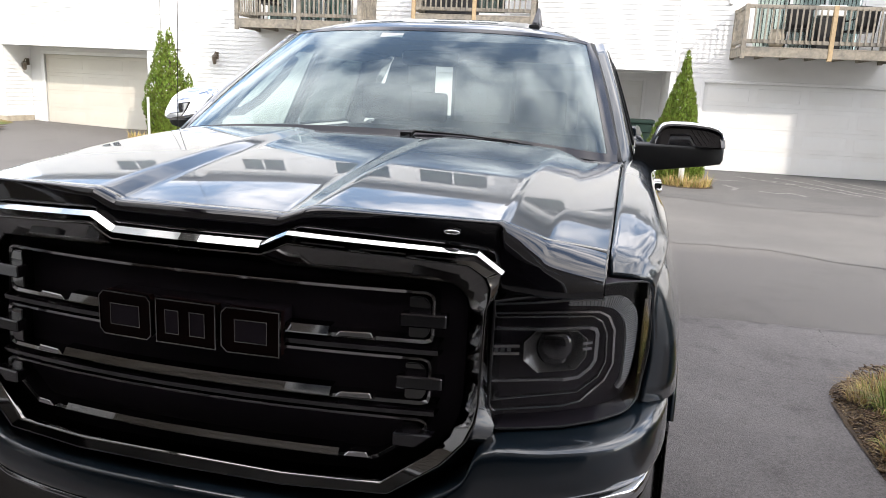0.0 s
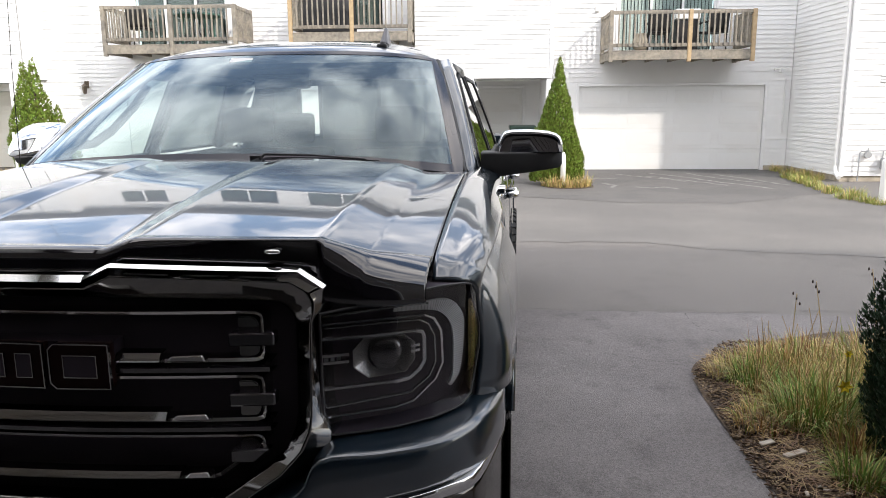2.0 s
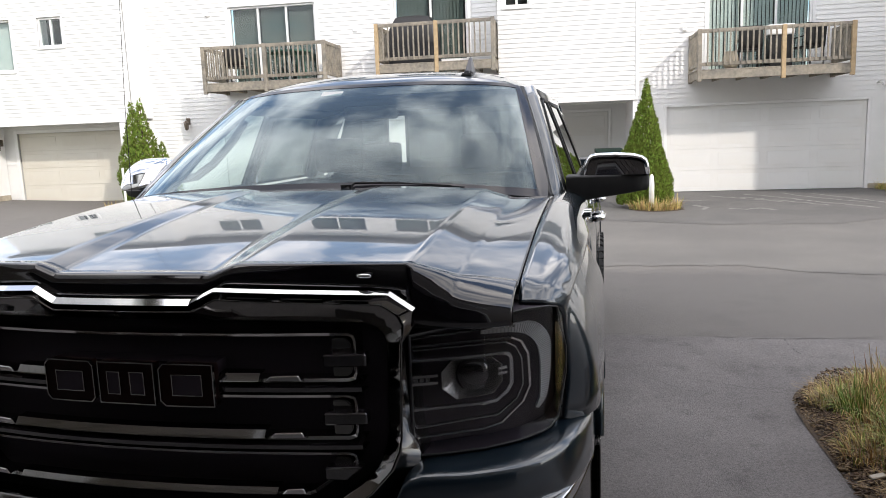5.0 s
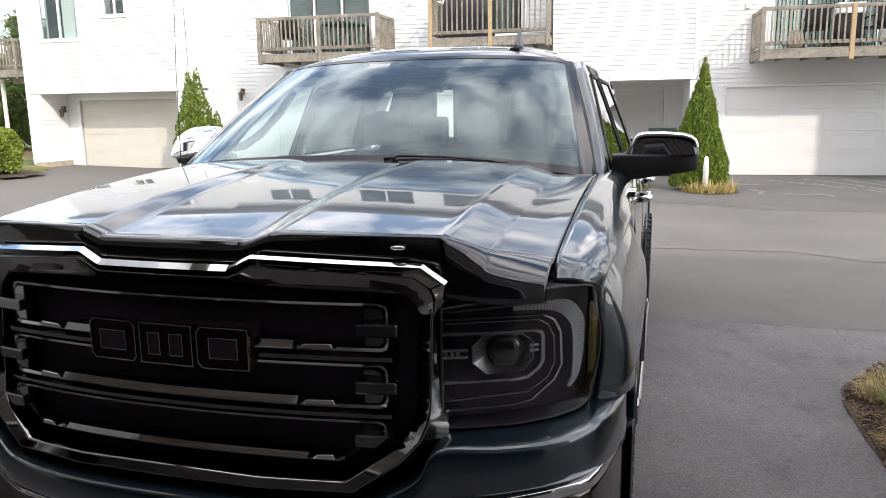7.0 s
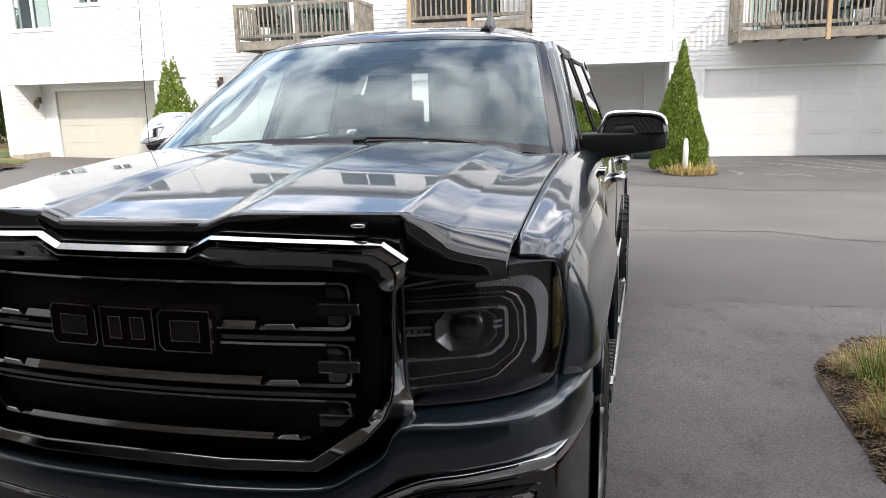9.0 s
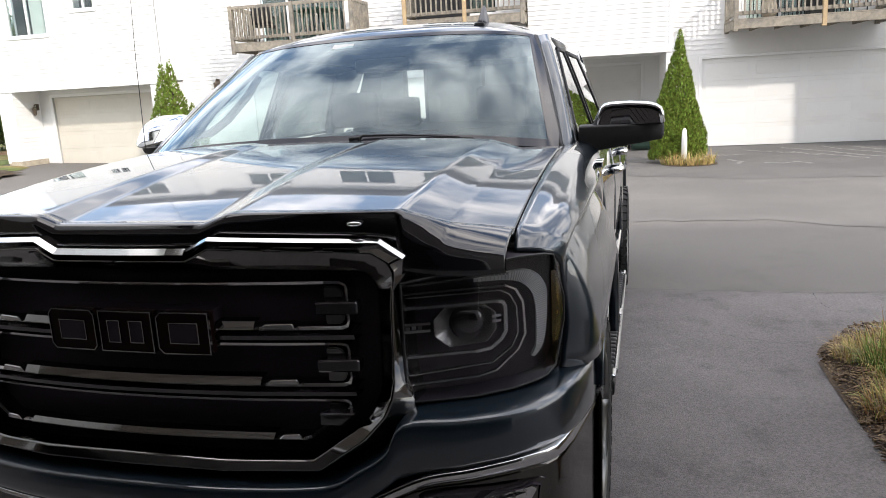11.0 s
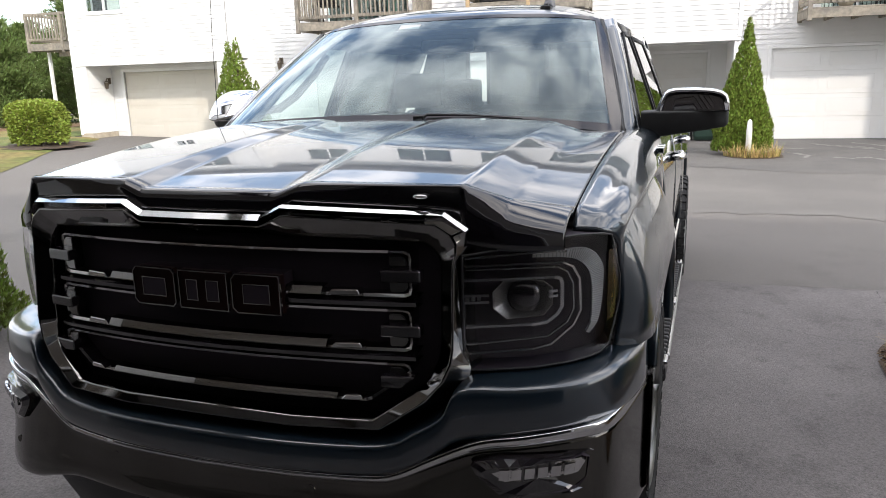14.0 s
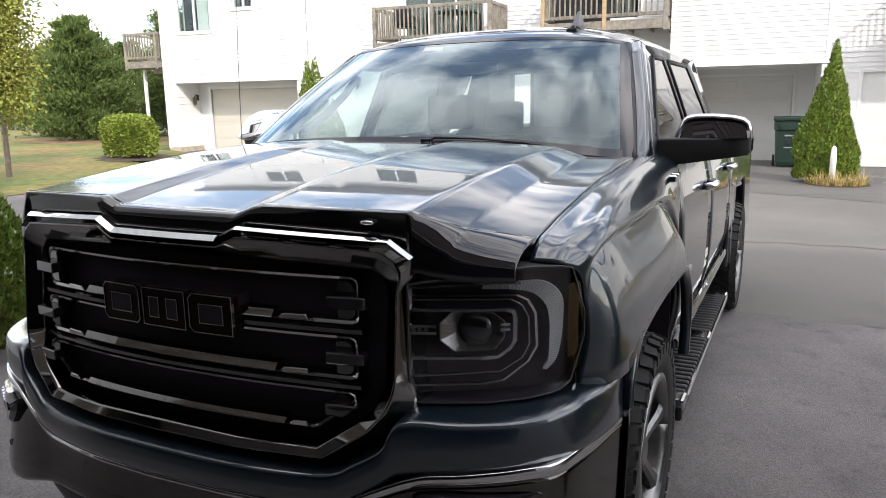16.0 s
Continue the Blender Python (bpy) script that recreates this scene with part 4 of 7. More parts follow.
    top_y = [0.040, 0.045, 0.068, 0.085, 0.100, 0.125, 0.186, 0.285, 0.385, 0.50, 0.590]
    low_z = [0.688, 0.690, 0.694, 0.722, 0.762, 0.786, 0.796, 0.802, 0.80, 0.798, 0.798]
    tuck = [0.040 * max(0.0, (x - 0.90) / 0.135) for x in vx]
    rows = [[(x - k, f + (y - f) * a + b, z - (z - q) * c) for x, y, f, z, q, k in zip(vx, top_y, face, top_z, low_z, [k * a for k in tuck])]
            for a, b, c in ((1.0, 0.03, 0.0), (1.0, 0.0, 0.01), (0.45, 0.0, 0.035), (0.17, 0.0, 0.085), (0.07, 0.0, 0.16), (0.03, 0.0, 0.32), (0.0, 0.0, 0.62), (0.0, 0.010, 1.0), (0.0, 0.05, 1.09))]
    g = patch(rows, 3, 4)
    full = np.concatenate([mirrored(g)[:, :0:-1], g], axis=1)
    solid(part("front_valance", sheet(full), PAINT, t, "dark blue-grey rolled skin over the bumper", True), 0.006)
    # chrome bumper: bright rolled lip over a polished face, darkened to imitate dim reflections
    bx = [0, 0.25, 0.45, 0.52, 0.60, 0.70, 0.80, 0.91, 0.98, 1.035, 1.045]
    face_y = np.interp(bx, vx, face) + np.interp(bx, (0.5, 0.9), (0.017, 0.0))
    up_z = [0.690, 0.690, 0.690, 0.704, 0.745, 0.786, 0.796, 0.802, 0.800, 0.797, 0.797]
    low_z = [0.552, 0.552, 0.548, 0.545, 0.53, 0.505, 0.49, 0.475, 0.46, 0.455, 0.455]
    lip_h = [0.014, 0.014, 0.015, 0.017, 0.02, 0.021, 0.022, 0.025, 0.027, 0.03, 0.03]
    rows = [[(x, f + 0.03, z + 0.002) for x, f, z in zip(bx, face_y, up_z)],
            [(x, f - 0.006, z + 0.001) for x, f, z in zip(bx, face_y, up_z)],
            [(x * 1.002, f - 0.011, z - 0.003) for x, f, z in zip(bx, face_y, up_z)],
            [(x * 1.002, f - 0.012, z - h * 0.5) for x, f, z, h in zip(bx, face_y, up_z, lip_h)],
            [(x * 1.002, f - 0.008, z - h) for x, f, z, h in zip(bx, face_y, up_z, lip_h)],
            [(x, f - 0.002, z - h - 0.006) for x, f, z, h in zip(bx, face_y, up_z, lip_h)]]
    g = patch(rows, 4, 4)
    full = np.concatenate([mirrored(g)[:, :0:-1], g], axis=1)
    lip_bar = solid(part("bumper_lip", sheet(full), LIP_CHROME, t, "bright chrome lip of the bumper", True), 0.003)
    # the face below the lip leans forward towards its foot
    def face_at(x, z=0.7):
        x = abs(x)
        lean = 0.15 * max(0.0, float(np.interp(x, bx, up_z)) - 0.02 - z)
        return float(np.interp(x, vx, face) + np.interp(x, (0.5, 0.9), (0.017, 0.0))) - lean

    rows = [[(x, face_at(x, z - h - 0.003) - 0.002, z - h - 0.003) for x, z, h in zip(bx, up_z, lip_h)]]
    for k in (0.25, 0.6, 1.0):
        rows.append([(x, face_at(x, z * (1 - k) + q * k) + 0.003 * k, z * (1 - k) + q * k) for x, z, q in zip(bx, up_z, low_z)])
    rows.append([(x * 0.995, f + 0.03, q - 0.025) for x, f, q in zip(bx, face_y, low_z)])
    g = patch(rows, 4, 4)
    full = np.concatenate([mirrored(g)[:, :0:-1], g], axis=1)
    bumper = solid(part("chrome_bumper", sheet(full), BUMPER_CHROME, t, "polished chrome front bumper, its dim reflections put into the colour", True), 0.004)

    for s in (1, -1):
        ring = [(0.688, 0.735), (0.70, 0.744), (0.76, 0.752), (0.935, 0.742), (0.952, 0.728), (0.945, 0.672), (0.925, 0.652), (0.79, 0.650), (0.75, 0.662), (0.70, 0.712)]
        fine = [(s * (x0 + (x1 - x0) * k / 6), z0 + (z1 - z0) * k / 6) for (x0, z0), (x1, z1) in zip(ring, ring[1:] + ring[:1]) for k in range(6)]
        for name, mat, k0, y0, y1 in (("fog_lamp_bezel", GLOSS_BLACK, 1.0, 0.013, 0.018), ("fog_lamp_recess", DEEP_BLACK, 0.86, 0.0155, 0.002)):
            bm = bmesh.new()
            inner = [bm.verts.new((s * 0.83 + (x - s * 0.83) * k0 * 0.8, face_at(x) - y1, 0.7 + (z - 0.7) * k0 * 0.7)) for x, z in fine]
            rim = [bm.verts.new((s * 0.83 + (x - s * 0.83) * k0, face_at(s * 0.83 + (x - s * 0.83) * k0) - y0, 0.7 + (z - 0.7) * k0)) for x, z in fine]
            back = [bm.verts.new((s * 0.83 + (x - s * 0.83) * k0, face_at(s * 0.83 + (x - s * 0.83) * k0) + 0.02, 0.7 + (z - 0.7) * k0)) for x, z in fine]
            mid = bm.verts.new((s * 0.83, face_at(0.83) - y1, 0.7))
            n = len(rim)
            for k in range(n):
                q = (k + 1) % n
                bm.faces.new((mid, inner[k], inner[q]))
                bm.faces.new((inner[k], rim[k], rim[q], inner[q]))
                bm.faces.new((rim[k], back[k], back[q], rim[q]))
            bmesh.ops.recalc_face_normals(bm, faces=bm.faces)
            part(name, bm, mat, bumper, "black fog lamp bezel")
        bar = [(0.726, 0.728), (0.80, 0.734), (0.918, 0.735), (0.928, 0.722), (0.915, 0.702), (0.80, 0.698), (0.765, 0.70)]
        bm = prism(bmesh.new(), [(s * x, z) for x, z in bar], lambda x: face_at(x) - 0.022, lambda x: face_at(x) + 0.01)
        lamp = part("fog_lamp", bm, DARK_CHROME, bumper, "slim smoked fog lamp")
        for k in range(6):
            x0 = 0.752 + 0.027 * k
            bm = prism(bmesh.new(), [(s * x0, 0.704), (s * (x0 + 0.02), 0.704), (s * (x0 + 0.022), 0.729), (s * (x0 + 0.002), 0.729)], lambda x: face_at(x) - 0.0245, lambda x: face_at(x) - 0.01)
            part("fog_lamp_cell", bm, DARK_CHROME, lamp, "small lamp cell")
        for x, z in ((0.305, 0.642), (0.80, 0.582)):
            y = face_at(x, z)
            bm = bmesh.new()
            bmesh.ops.create_cone(bm, cap_ends=True, segments=18, radius1=0.013, radius2=0.011, depth=0.006, matrix=Matrix.Translation((s * x, y + 0.002, z)) @ Matrix.Rotation(radians(90), 4, "X"))
            part("parking_sensor", bm, BUMPER_CHROME, bumper, "round parking sensor")
    # lower black air dam
    rows = [[(x * 0.97, y + 0.05, z - 0.02) for x, y, z in zip(bx, face_y, low_z)], [(x * 0.95, y + 0.06, 0.42) for x, y in zip(bx, face_y)], [(x * 0.93, y + 0.10, 0.32) for x, y in zip(bx, face_y)]]
    g = patch(rows, 3, 3)
    full = np.concatenate([mirrored(g)[:, :0:-1], g], axis=1)
    solid(part("air_dam", sheet(full), BLACK_PLASTIC, t, "", True), 0.006)

    # fenders: a broad top, a shoulder, and a squared flare stepping out round the arch
    def eased(y, ys, vs):
        """A broken line with its corners rounded off."""
        return float(np.mean([np.interp(y + d, ys, vs) for d in (-0.08, -0.05, -0.02, 0.02, 0.05, 0.08)]))

    def bulge(y):
        return eased(y, [0.25, 0.31, 0.42, 0.50, 0.60, 0.80, 1.10, 1.40, 1.75], [0.925, 0.950, 0.984, 1.000, 1.009, 1.014, 1.016, 1.012, 1.004])

    def fender_edge(y):
        return float(np.polyval(edge_fit, min(max(y, 0.365), 1.42))) - (0.0 if y >= 0.365 else (0.365 - y) * 0.8)

    arch_y = [0.40, 0.56, 0.60, 0.68, 0.80, 1.00, 1.40, 1.55, 1.66]
    arch_z = [0.912, 0.914, 0.930, 0.962, 0.984, 0.996, 0.988, 0.955, 0.88]
    front = [(0.867, 0.310, 1.232), (0.905, 0.318, 1.232), (0.938, 0.338, 1.224), (0.958, 0.372, 1.205), (0.966, 0.395, 1.180), (0.969, 0.405, 1.155), (0.971, 0.410, 1.125), (0.973, 0.413, 1.090), (0.972, 0.410, 1.020), (0.962, 0.385, 0.925)]
    steps = [0, 0.03, 0.06, 0.10, 0.15, 0.21, 0.28, 0.38, 0.50, 0.62, 0.75, 0.86, 0.94, 1]
    rows = []
    for k, f in enumerate(front):
        row = [f]
        for w in steps[1:]:
            y = f[1] + (1.66 - f[1]) * w
            e, b = fender_edge(y), bulge(y)
            edge_x = 0.866 + 0.022 * max(0.0, (y - 1.3) / 0.36)
            # the squared flare: an undercut groove over it, then a flat face that leans out to the arch
            brow = eased(y, [0.38, 0.44, 0.48, 0.57, 0.85, 1.10, 1.24, 1.36, 1.49, 1.58, 1.66, 1.78], [1.150, 1.205, 1.225, 1.236, 1.245, 1.248, 1.243, 1.224, 1.178, 1.125, 1.06, 0.95])
            flare = min(1.0, max(0.0, (y - 0.40) / 0.08)) * min(1.0, max(0.0, (1.72 - y) / 0.2))
            foot = float(np.interp(y, arch_y, arch_z))
            shoulder = max(brow + 0.052, e - 0.075)
            x, z = ((edge_x, e), (edge_x + (b - edge_x) * 0.34, e - 0.007), (edge_x + (b - edge_x) * 0.64, e * 0.66 + shoulder * 0.34), (b - 0.010 - 0.016 * flare, shoulder), (b - 0.004 - 0.004 * flare, brow + 0.026), (b - 0.003 - 0.021 * flare, brow + 0.004), (b - 0.002 - 0.016 * flare, brow - 0.008), (b + 0.008 * flare, brow - 0.060), (b + 0.002 + 0.036 * flare, foot * 0.55 + brow * 0.45 - 0.01), (b + 0.004 + 0.043 * flare, foot))[k]
            row.append((x, y, min(z, e - 0.002 * k)))
        rows.append(row)
    g = patch(rows, 3, 4)
    fenders = both("fender", g, PAINT, 0.008, "dark blue-grey front fender")
    for s, fender in zip((1, -1), fenders):
        # arch lip and the fender's lower tails
        path = [(s * 1.048, y, z) for y, z in ((0.585, 0.80), (0.60, 0.87), (0.66, 0.942), (0.76, 0.978), (1.07, 0.994), (1.45, 0.980), (1.58, 0.94), (1.66, 0.86), (1.69, 0.76), (1.66, 0.60))]
        pts = spline(path, 4)
        bm = bmesh.new()
        ring = []
        for p in pts:
            c = Vector((0, p[1] - 1.14, p[2] - 0.55)).normalized()
            ring.append([bm.verts.new(Vector(p) + c * a + Vector((s * b, 0, 0))) for a, b in ((0.03, 0.0), (0.012, 0.01), (-0.012, 0.008), (-0.018, -0.03), (0.012, -0.03))])
        for r0, r1 in zip(ring, ring[1:]):
            for k in range(5):
                bm.faces.new((r0[k], r0[(k + 1) % 5], r1[(k + 1) % 5], r1[k]))
        bmesh.ops.recalc_face_normals(bm, faces=bm.faces)
        part("arch_lip", bm, PAINT, fender, "", True)
        bm = boxed((min(s * 0.55, s * 0.62), 0.62, 0.45), (max(s * 0.55, s * 0.62), 1.66, 1.02))
        part("wheel_well", bm, DEEP_BLACK, t, "black wheel well")
        for k in range(2):
            part("fender_badge", boxed((min(s * 0.96, s * 1.008), 1.48 + 0.06 * k, 1.29 + 0.002 * k), (max(s * 0.96, s * 1.008), 1.528 + 0.06 * k, 1.315 + 0.002 * k), 0.004), CHROME, fender, "small chrome badge")

    cab(t)
    for s in (1, -1):
        mirror_arm(t, s)
        step_board(t, s)
        for y in (1.15, 4.62):
            wheel(t, s, y)
    interior(t)
    chassis(t)
    # the nose draws in a little on its passenger side, as it stands to the drive
    for me in {ob.data for ob in t.children_recursive}:
        for v in me.vertices:
            if v.co.x < 0 and v.co.y < 1.2:
                v.co.x *= 1 - 0.10 * min(1.0, (1.2 - v.co.y) / 0.8)
    # the cab stands a little wider on its passenger side
    for ob in t.children_recursive:
        base = ob.name.split(".")[0]
        if base in ("windshield", "windshield_border", "windshield_sticker", "a_pillar", "pillar_trim", "pillar_seal", "grab_handle", "cowl", "roof", "side_window", "b_pillar", "c_pillar", "roof_rail", "door_sail", "door_frame", "window_seal", "window_sill_trim", "dashboard"):
            for v in ob.data.vertices:
                if v.co.x < 0 and v.co.y > 1.2:
                    v.co.x *= 1 + float(np.interp(v.co.z, (1.2, 1.366, 1.824), (0.0, 0.115, 0.055))) * min(1.0, (v.co.y - 1.2) / 0.2)
    return t

def headlight(t, s):
    """Smoked headlight: housing, light guide, projector, marker and lens."""
    lx, ly = [0.655, 0.72, 0.80, 0.87, 0.92, 0.948, 0.966, 0.98], [0.115, 0.148, 0.195, 0.250, 0.305, 0.350, 0.40, 0.46]
    tx, tz = [0.655, 0.72, 0.80, 0.879, 0.93, 0.951, 0.963, 0.968], [1.200, 1.208, 1.219, 1.227, 1.222, 1.213, 1.18, 1.10]
    bx, bz = [0.655, 0.80, 0.886, 0.93, 0.948, 0.962, 0.968], [0.930, 0.922, 0.922, 0.925, 0.931, 0.974, 1.04]
    middle = (s * 0.7, 0.9, 1.08)

    def at(x, z, d=0.0):
        """A point of the lens at half width x and height z, sunk by d."""
        za, zb = np.interp(x, bx, bz), np.interp(x, tx, tz)
        v = min(1.0, max(0.0, (z - za) / (zb - za)))
        return np.array((s * (x - 0.30 * d), float(np.interp(x, lx, ly)) - 0.014 * 4 * v * (1 - v) + d, z))

    def face(d, nx, nz):
        return [[at(x, za + (zb - za) * v, d) for v in np.linspace(0, 1, nz)] for x in np.linspace(0.655, 0.968, nx) for za, zb in ((np.interp(x, bx, bz), np.interp(x, tx, tz)),)]

    lamp = part("headlight", sheet(face(0.07, 24, 7), middle), DEEP_BLACK, t, "smoked black headlight")
    lens = part("lens", sheet(face(0.0, 48, 13), middle), LENS_CLEAR, lamp, "clear lens", True)
    lens.visible_shadow = False
    rim = [(x, float(np.interp(x, tx, tz))) for x in np.linspace(0.655, 0.968, 20)] + [(x, float(np.interp(x, bx, bz))) for x in np.linspace(0.968, 0.655, 20)]
    part("housing_wall", sheet([[at(x, z, d) for d in (0.002, 0.075)] for x, z in rim + rim[:1]], (0, 0, 5)), DEEP_BLACK, lamp)
    bm = bmesh.new()
    tube(bm, [at(x, z, 0.001) for x, z in rim + rim[:1]], 0.003, 6, False)
    part("lens_seal", bm, BLACK_PLASTIC, lamp, "thin black seal", True)

    def band(path, width, depth, mat, name, label="", proud=0.012, steps=1):
        """A raised flat band along points (x, z); width may change from point to point."""
        n = len(path)
        wide = width if isinstance(width, (list, tuple)) else [width] * n
        pts = spline([(x, z, w) for (x, z), w in zip(path, wide)], steps) if steps > 1 else np.array([(x, z, w) for (x, z), w in zip(path, wide)])
        rows = []
        for i, (x, z, w) in enumerate(pts):
            d = pts[min(i + 1, len(pts) - 1)][:2] - pts[max(i - 1, 0)][:2]
            d = d / (np.linalg.norm(d) + 1e-9)
            a, b = (x - d[1] * w / 2, z + d[0] * w / 2), (x + d[1] * w / 2, z - d[0] * w / 2)
            rows.append([at(*a, depth + proud), at(*a, depth), at(*b, depth), at(*b, depth + proud)])
        return part(name, sheet(rows, middle), mat, lamp, label)

    # running light: a thin upper line that swells into a ribbed corner
    upper = [(0.660, 1.190), (0.74, 1.192), (0.82, 1.194), (0.868, 1.190)]
    band(upper, 0.005, 0.016, GUIDE_DARK, "light_guide", "smoked upper line of the running light")
    corner = [(0.80, 1.186), (0.868, 1.184), (0.905, 1.172), (0.926, 1.140), (0.931, 1.10), (0.930, 1.05), (0.925, 1.005), (0.912, 0.982)]
    wide = [0.006, 0.018, 0.030, 0.028, 0.022, 0.019, 0.014, 0.008]
    band(corner, wide, 0.018, GUIDE_CORNER, "light_guide", "pale ribbed running light corner", steps=5)
    pts = spline([(x, z, w) for (x, z), w in zip(corner, wide)], 9)
    bm = bmesh.new()
    for i, (x, z, w) in enumerate(pts):
        d = pts[min(i + 1, len(pts) - 1)][:2] - pts[max(i - 1, 0)][:2]
        d = d / np.linalg.norm(d)
        tube(bm, [at(x - d[1] * w * 0.5, z + d[0] * w * 0.5, 0.016), at(x + d[1] * w * 0.5, z - d[0] * w * 0.5, 0.016)], 0.0011, 4)
    part("light_guide_ribs", bm, LIGHT_GUIDE, lamp, "fine pale ribs", kind="stuff")
    # two stepped trims inside it
    band([(0.658, 1.171), (0.862, 1.163), (0.882, 1.150), (0.896, 1.118), (0.899, 1.04), (0.884, 1.006), (0.838, 0.966), (0.80, 0.961), (0.658, 0.963)], 0.0045, 0.022, DARK_CHROME, "inner_trim", steps=1)
    band([(0.658, 1.160), (0.852, 1.152), (0.872, 1.138), (0.884, 1.108), (0.886, 1.045), (0.873, 1.014), (0.832, 0.984), (0.658, 0.982)], 0.003, 0.03, GUIDE_DARK, "inner_trim", steps=1)
    # projector frame, bright at its outer corner
    band([(0.657, 1.140), (0.75, 1.136), (0.846, 1.131)], 0.0055, 0.020, GUIDE_DARK, "projector_trim")
    band([(0.846, 1.131), (0.857, 1.127), (0.861, 1.116), (0.861, 1.060), (0.852, 1.043), (0.830, 1.025), (0.80, 1.024)], 0.0075, 0.018, REFLECTOR, "projector_trim", "bright edge of the projector frame")
    band([(0.80, 1.024), (0.657, 1.030)], 0.0055, 0.020, GUIDE_DARK, "projector_trim")
    for z in (1.104, 1.088):
        band([(0.657, z), (0.712, z - 0.002)], 0.006, 0.022, DARK_CHROME, "projector_fin")
    for x in (0.664, 0.676, 0.688):
        band([(x, 1.096), (x + 0.008, 1.0955)], 0.007, 0.020, GUIDE_DARK, "maker_bar", "tiny plain bar")
    for z in (1.099, 1.087):
        band([(0.834, z), (0.852, z)], 0.006, 0.018, REFLECTOR, "projector_fin")
    # octagonal bowl round a dark lens
    rim8 = [(0.719, 1.110), (0.740, 1.133), (0.822, 1.128), (0.842, 1.108), (0.842, 1.068), (0.824, 1.044), (0.748, 1.044), (0.720, 1.072)]
    c, rows = (0.786, 1.087), []
    fine = [(x0 + (x1 - x0) * k / 4, z0 + (z1 - z0) * k / 4) for (x0, z0), (x1, z1) in zip(rim8, rim8[1:] + rim8[:1]) for k in range(4)]
    for x, z in fine + fine[:1]:
        a = math.atan2((z - c[1]) / 0.040, (x - c[0]) / 0.036)
        e = (c[0] + 0.036 * math.cos(a), c[1] + 0.040 * math.sin(a))
        rows.append([at(x, z, 0.030), at(x, z, 0.018), at(x * 0.92 + e[0] * 0.08, z * 0.92 + e[1] * 0.08, 0.018), at(*e, 0.050)])
    part("projector_bowl", sheet(rows, middle), BOWL, lamp, "octagonal smoked bright bowl")
    way = Vector((s * 0.30, -0.95, 0)).normalized()
    bm = bmesh.new()
    bmesh.ops.create_uvsphere(bm, u_segments=24, v_segments=12, radius=0.041, matrix=Matrix.Translation(Vector(at(*c, 0.052))) @ way.to_track_quat("Z", "Y").to_matrix().to_4x4() @ Matrix.Diagonal((1, 1.06, 0.5, 1)))
    part("projector_lens", bm, GLOSS_BLACK, lamp, "round dark projector lens", True)
    # amber marker wrapped round the outer end
    part("side_marker", sheet([[at(x, z, 0.006) for z in np.linspace(1.0, 1.175, 6)] for x in np.linspace(0.949, 0.963, 4)], middle), AMBER, lamp, "smoked amber side marker", True)


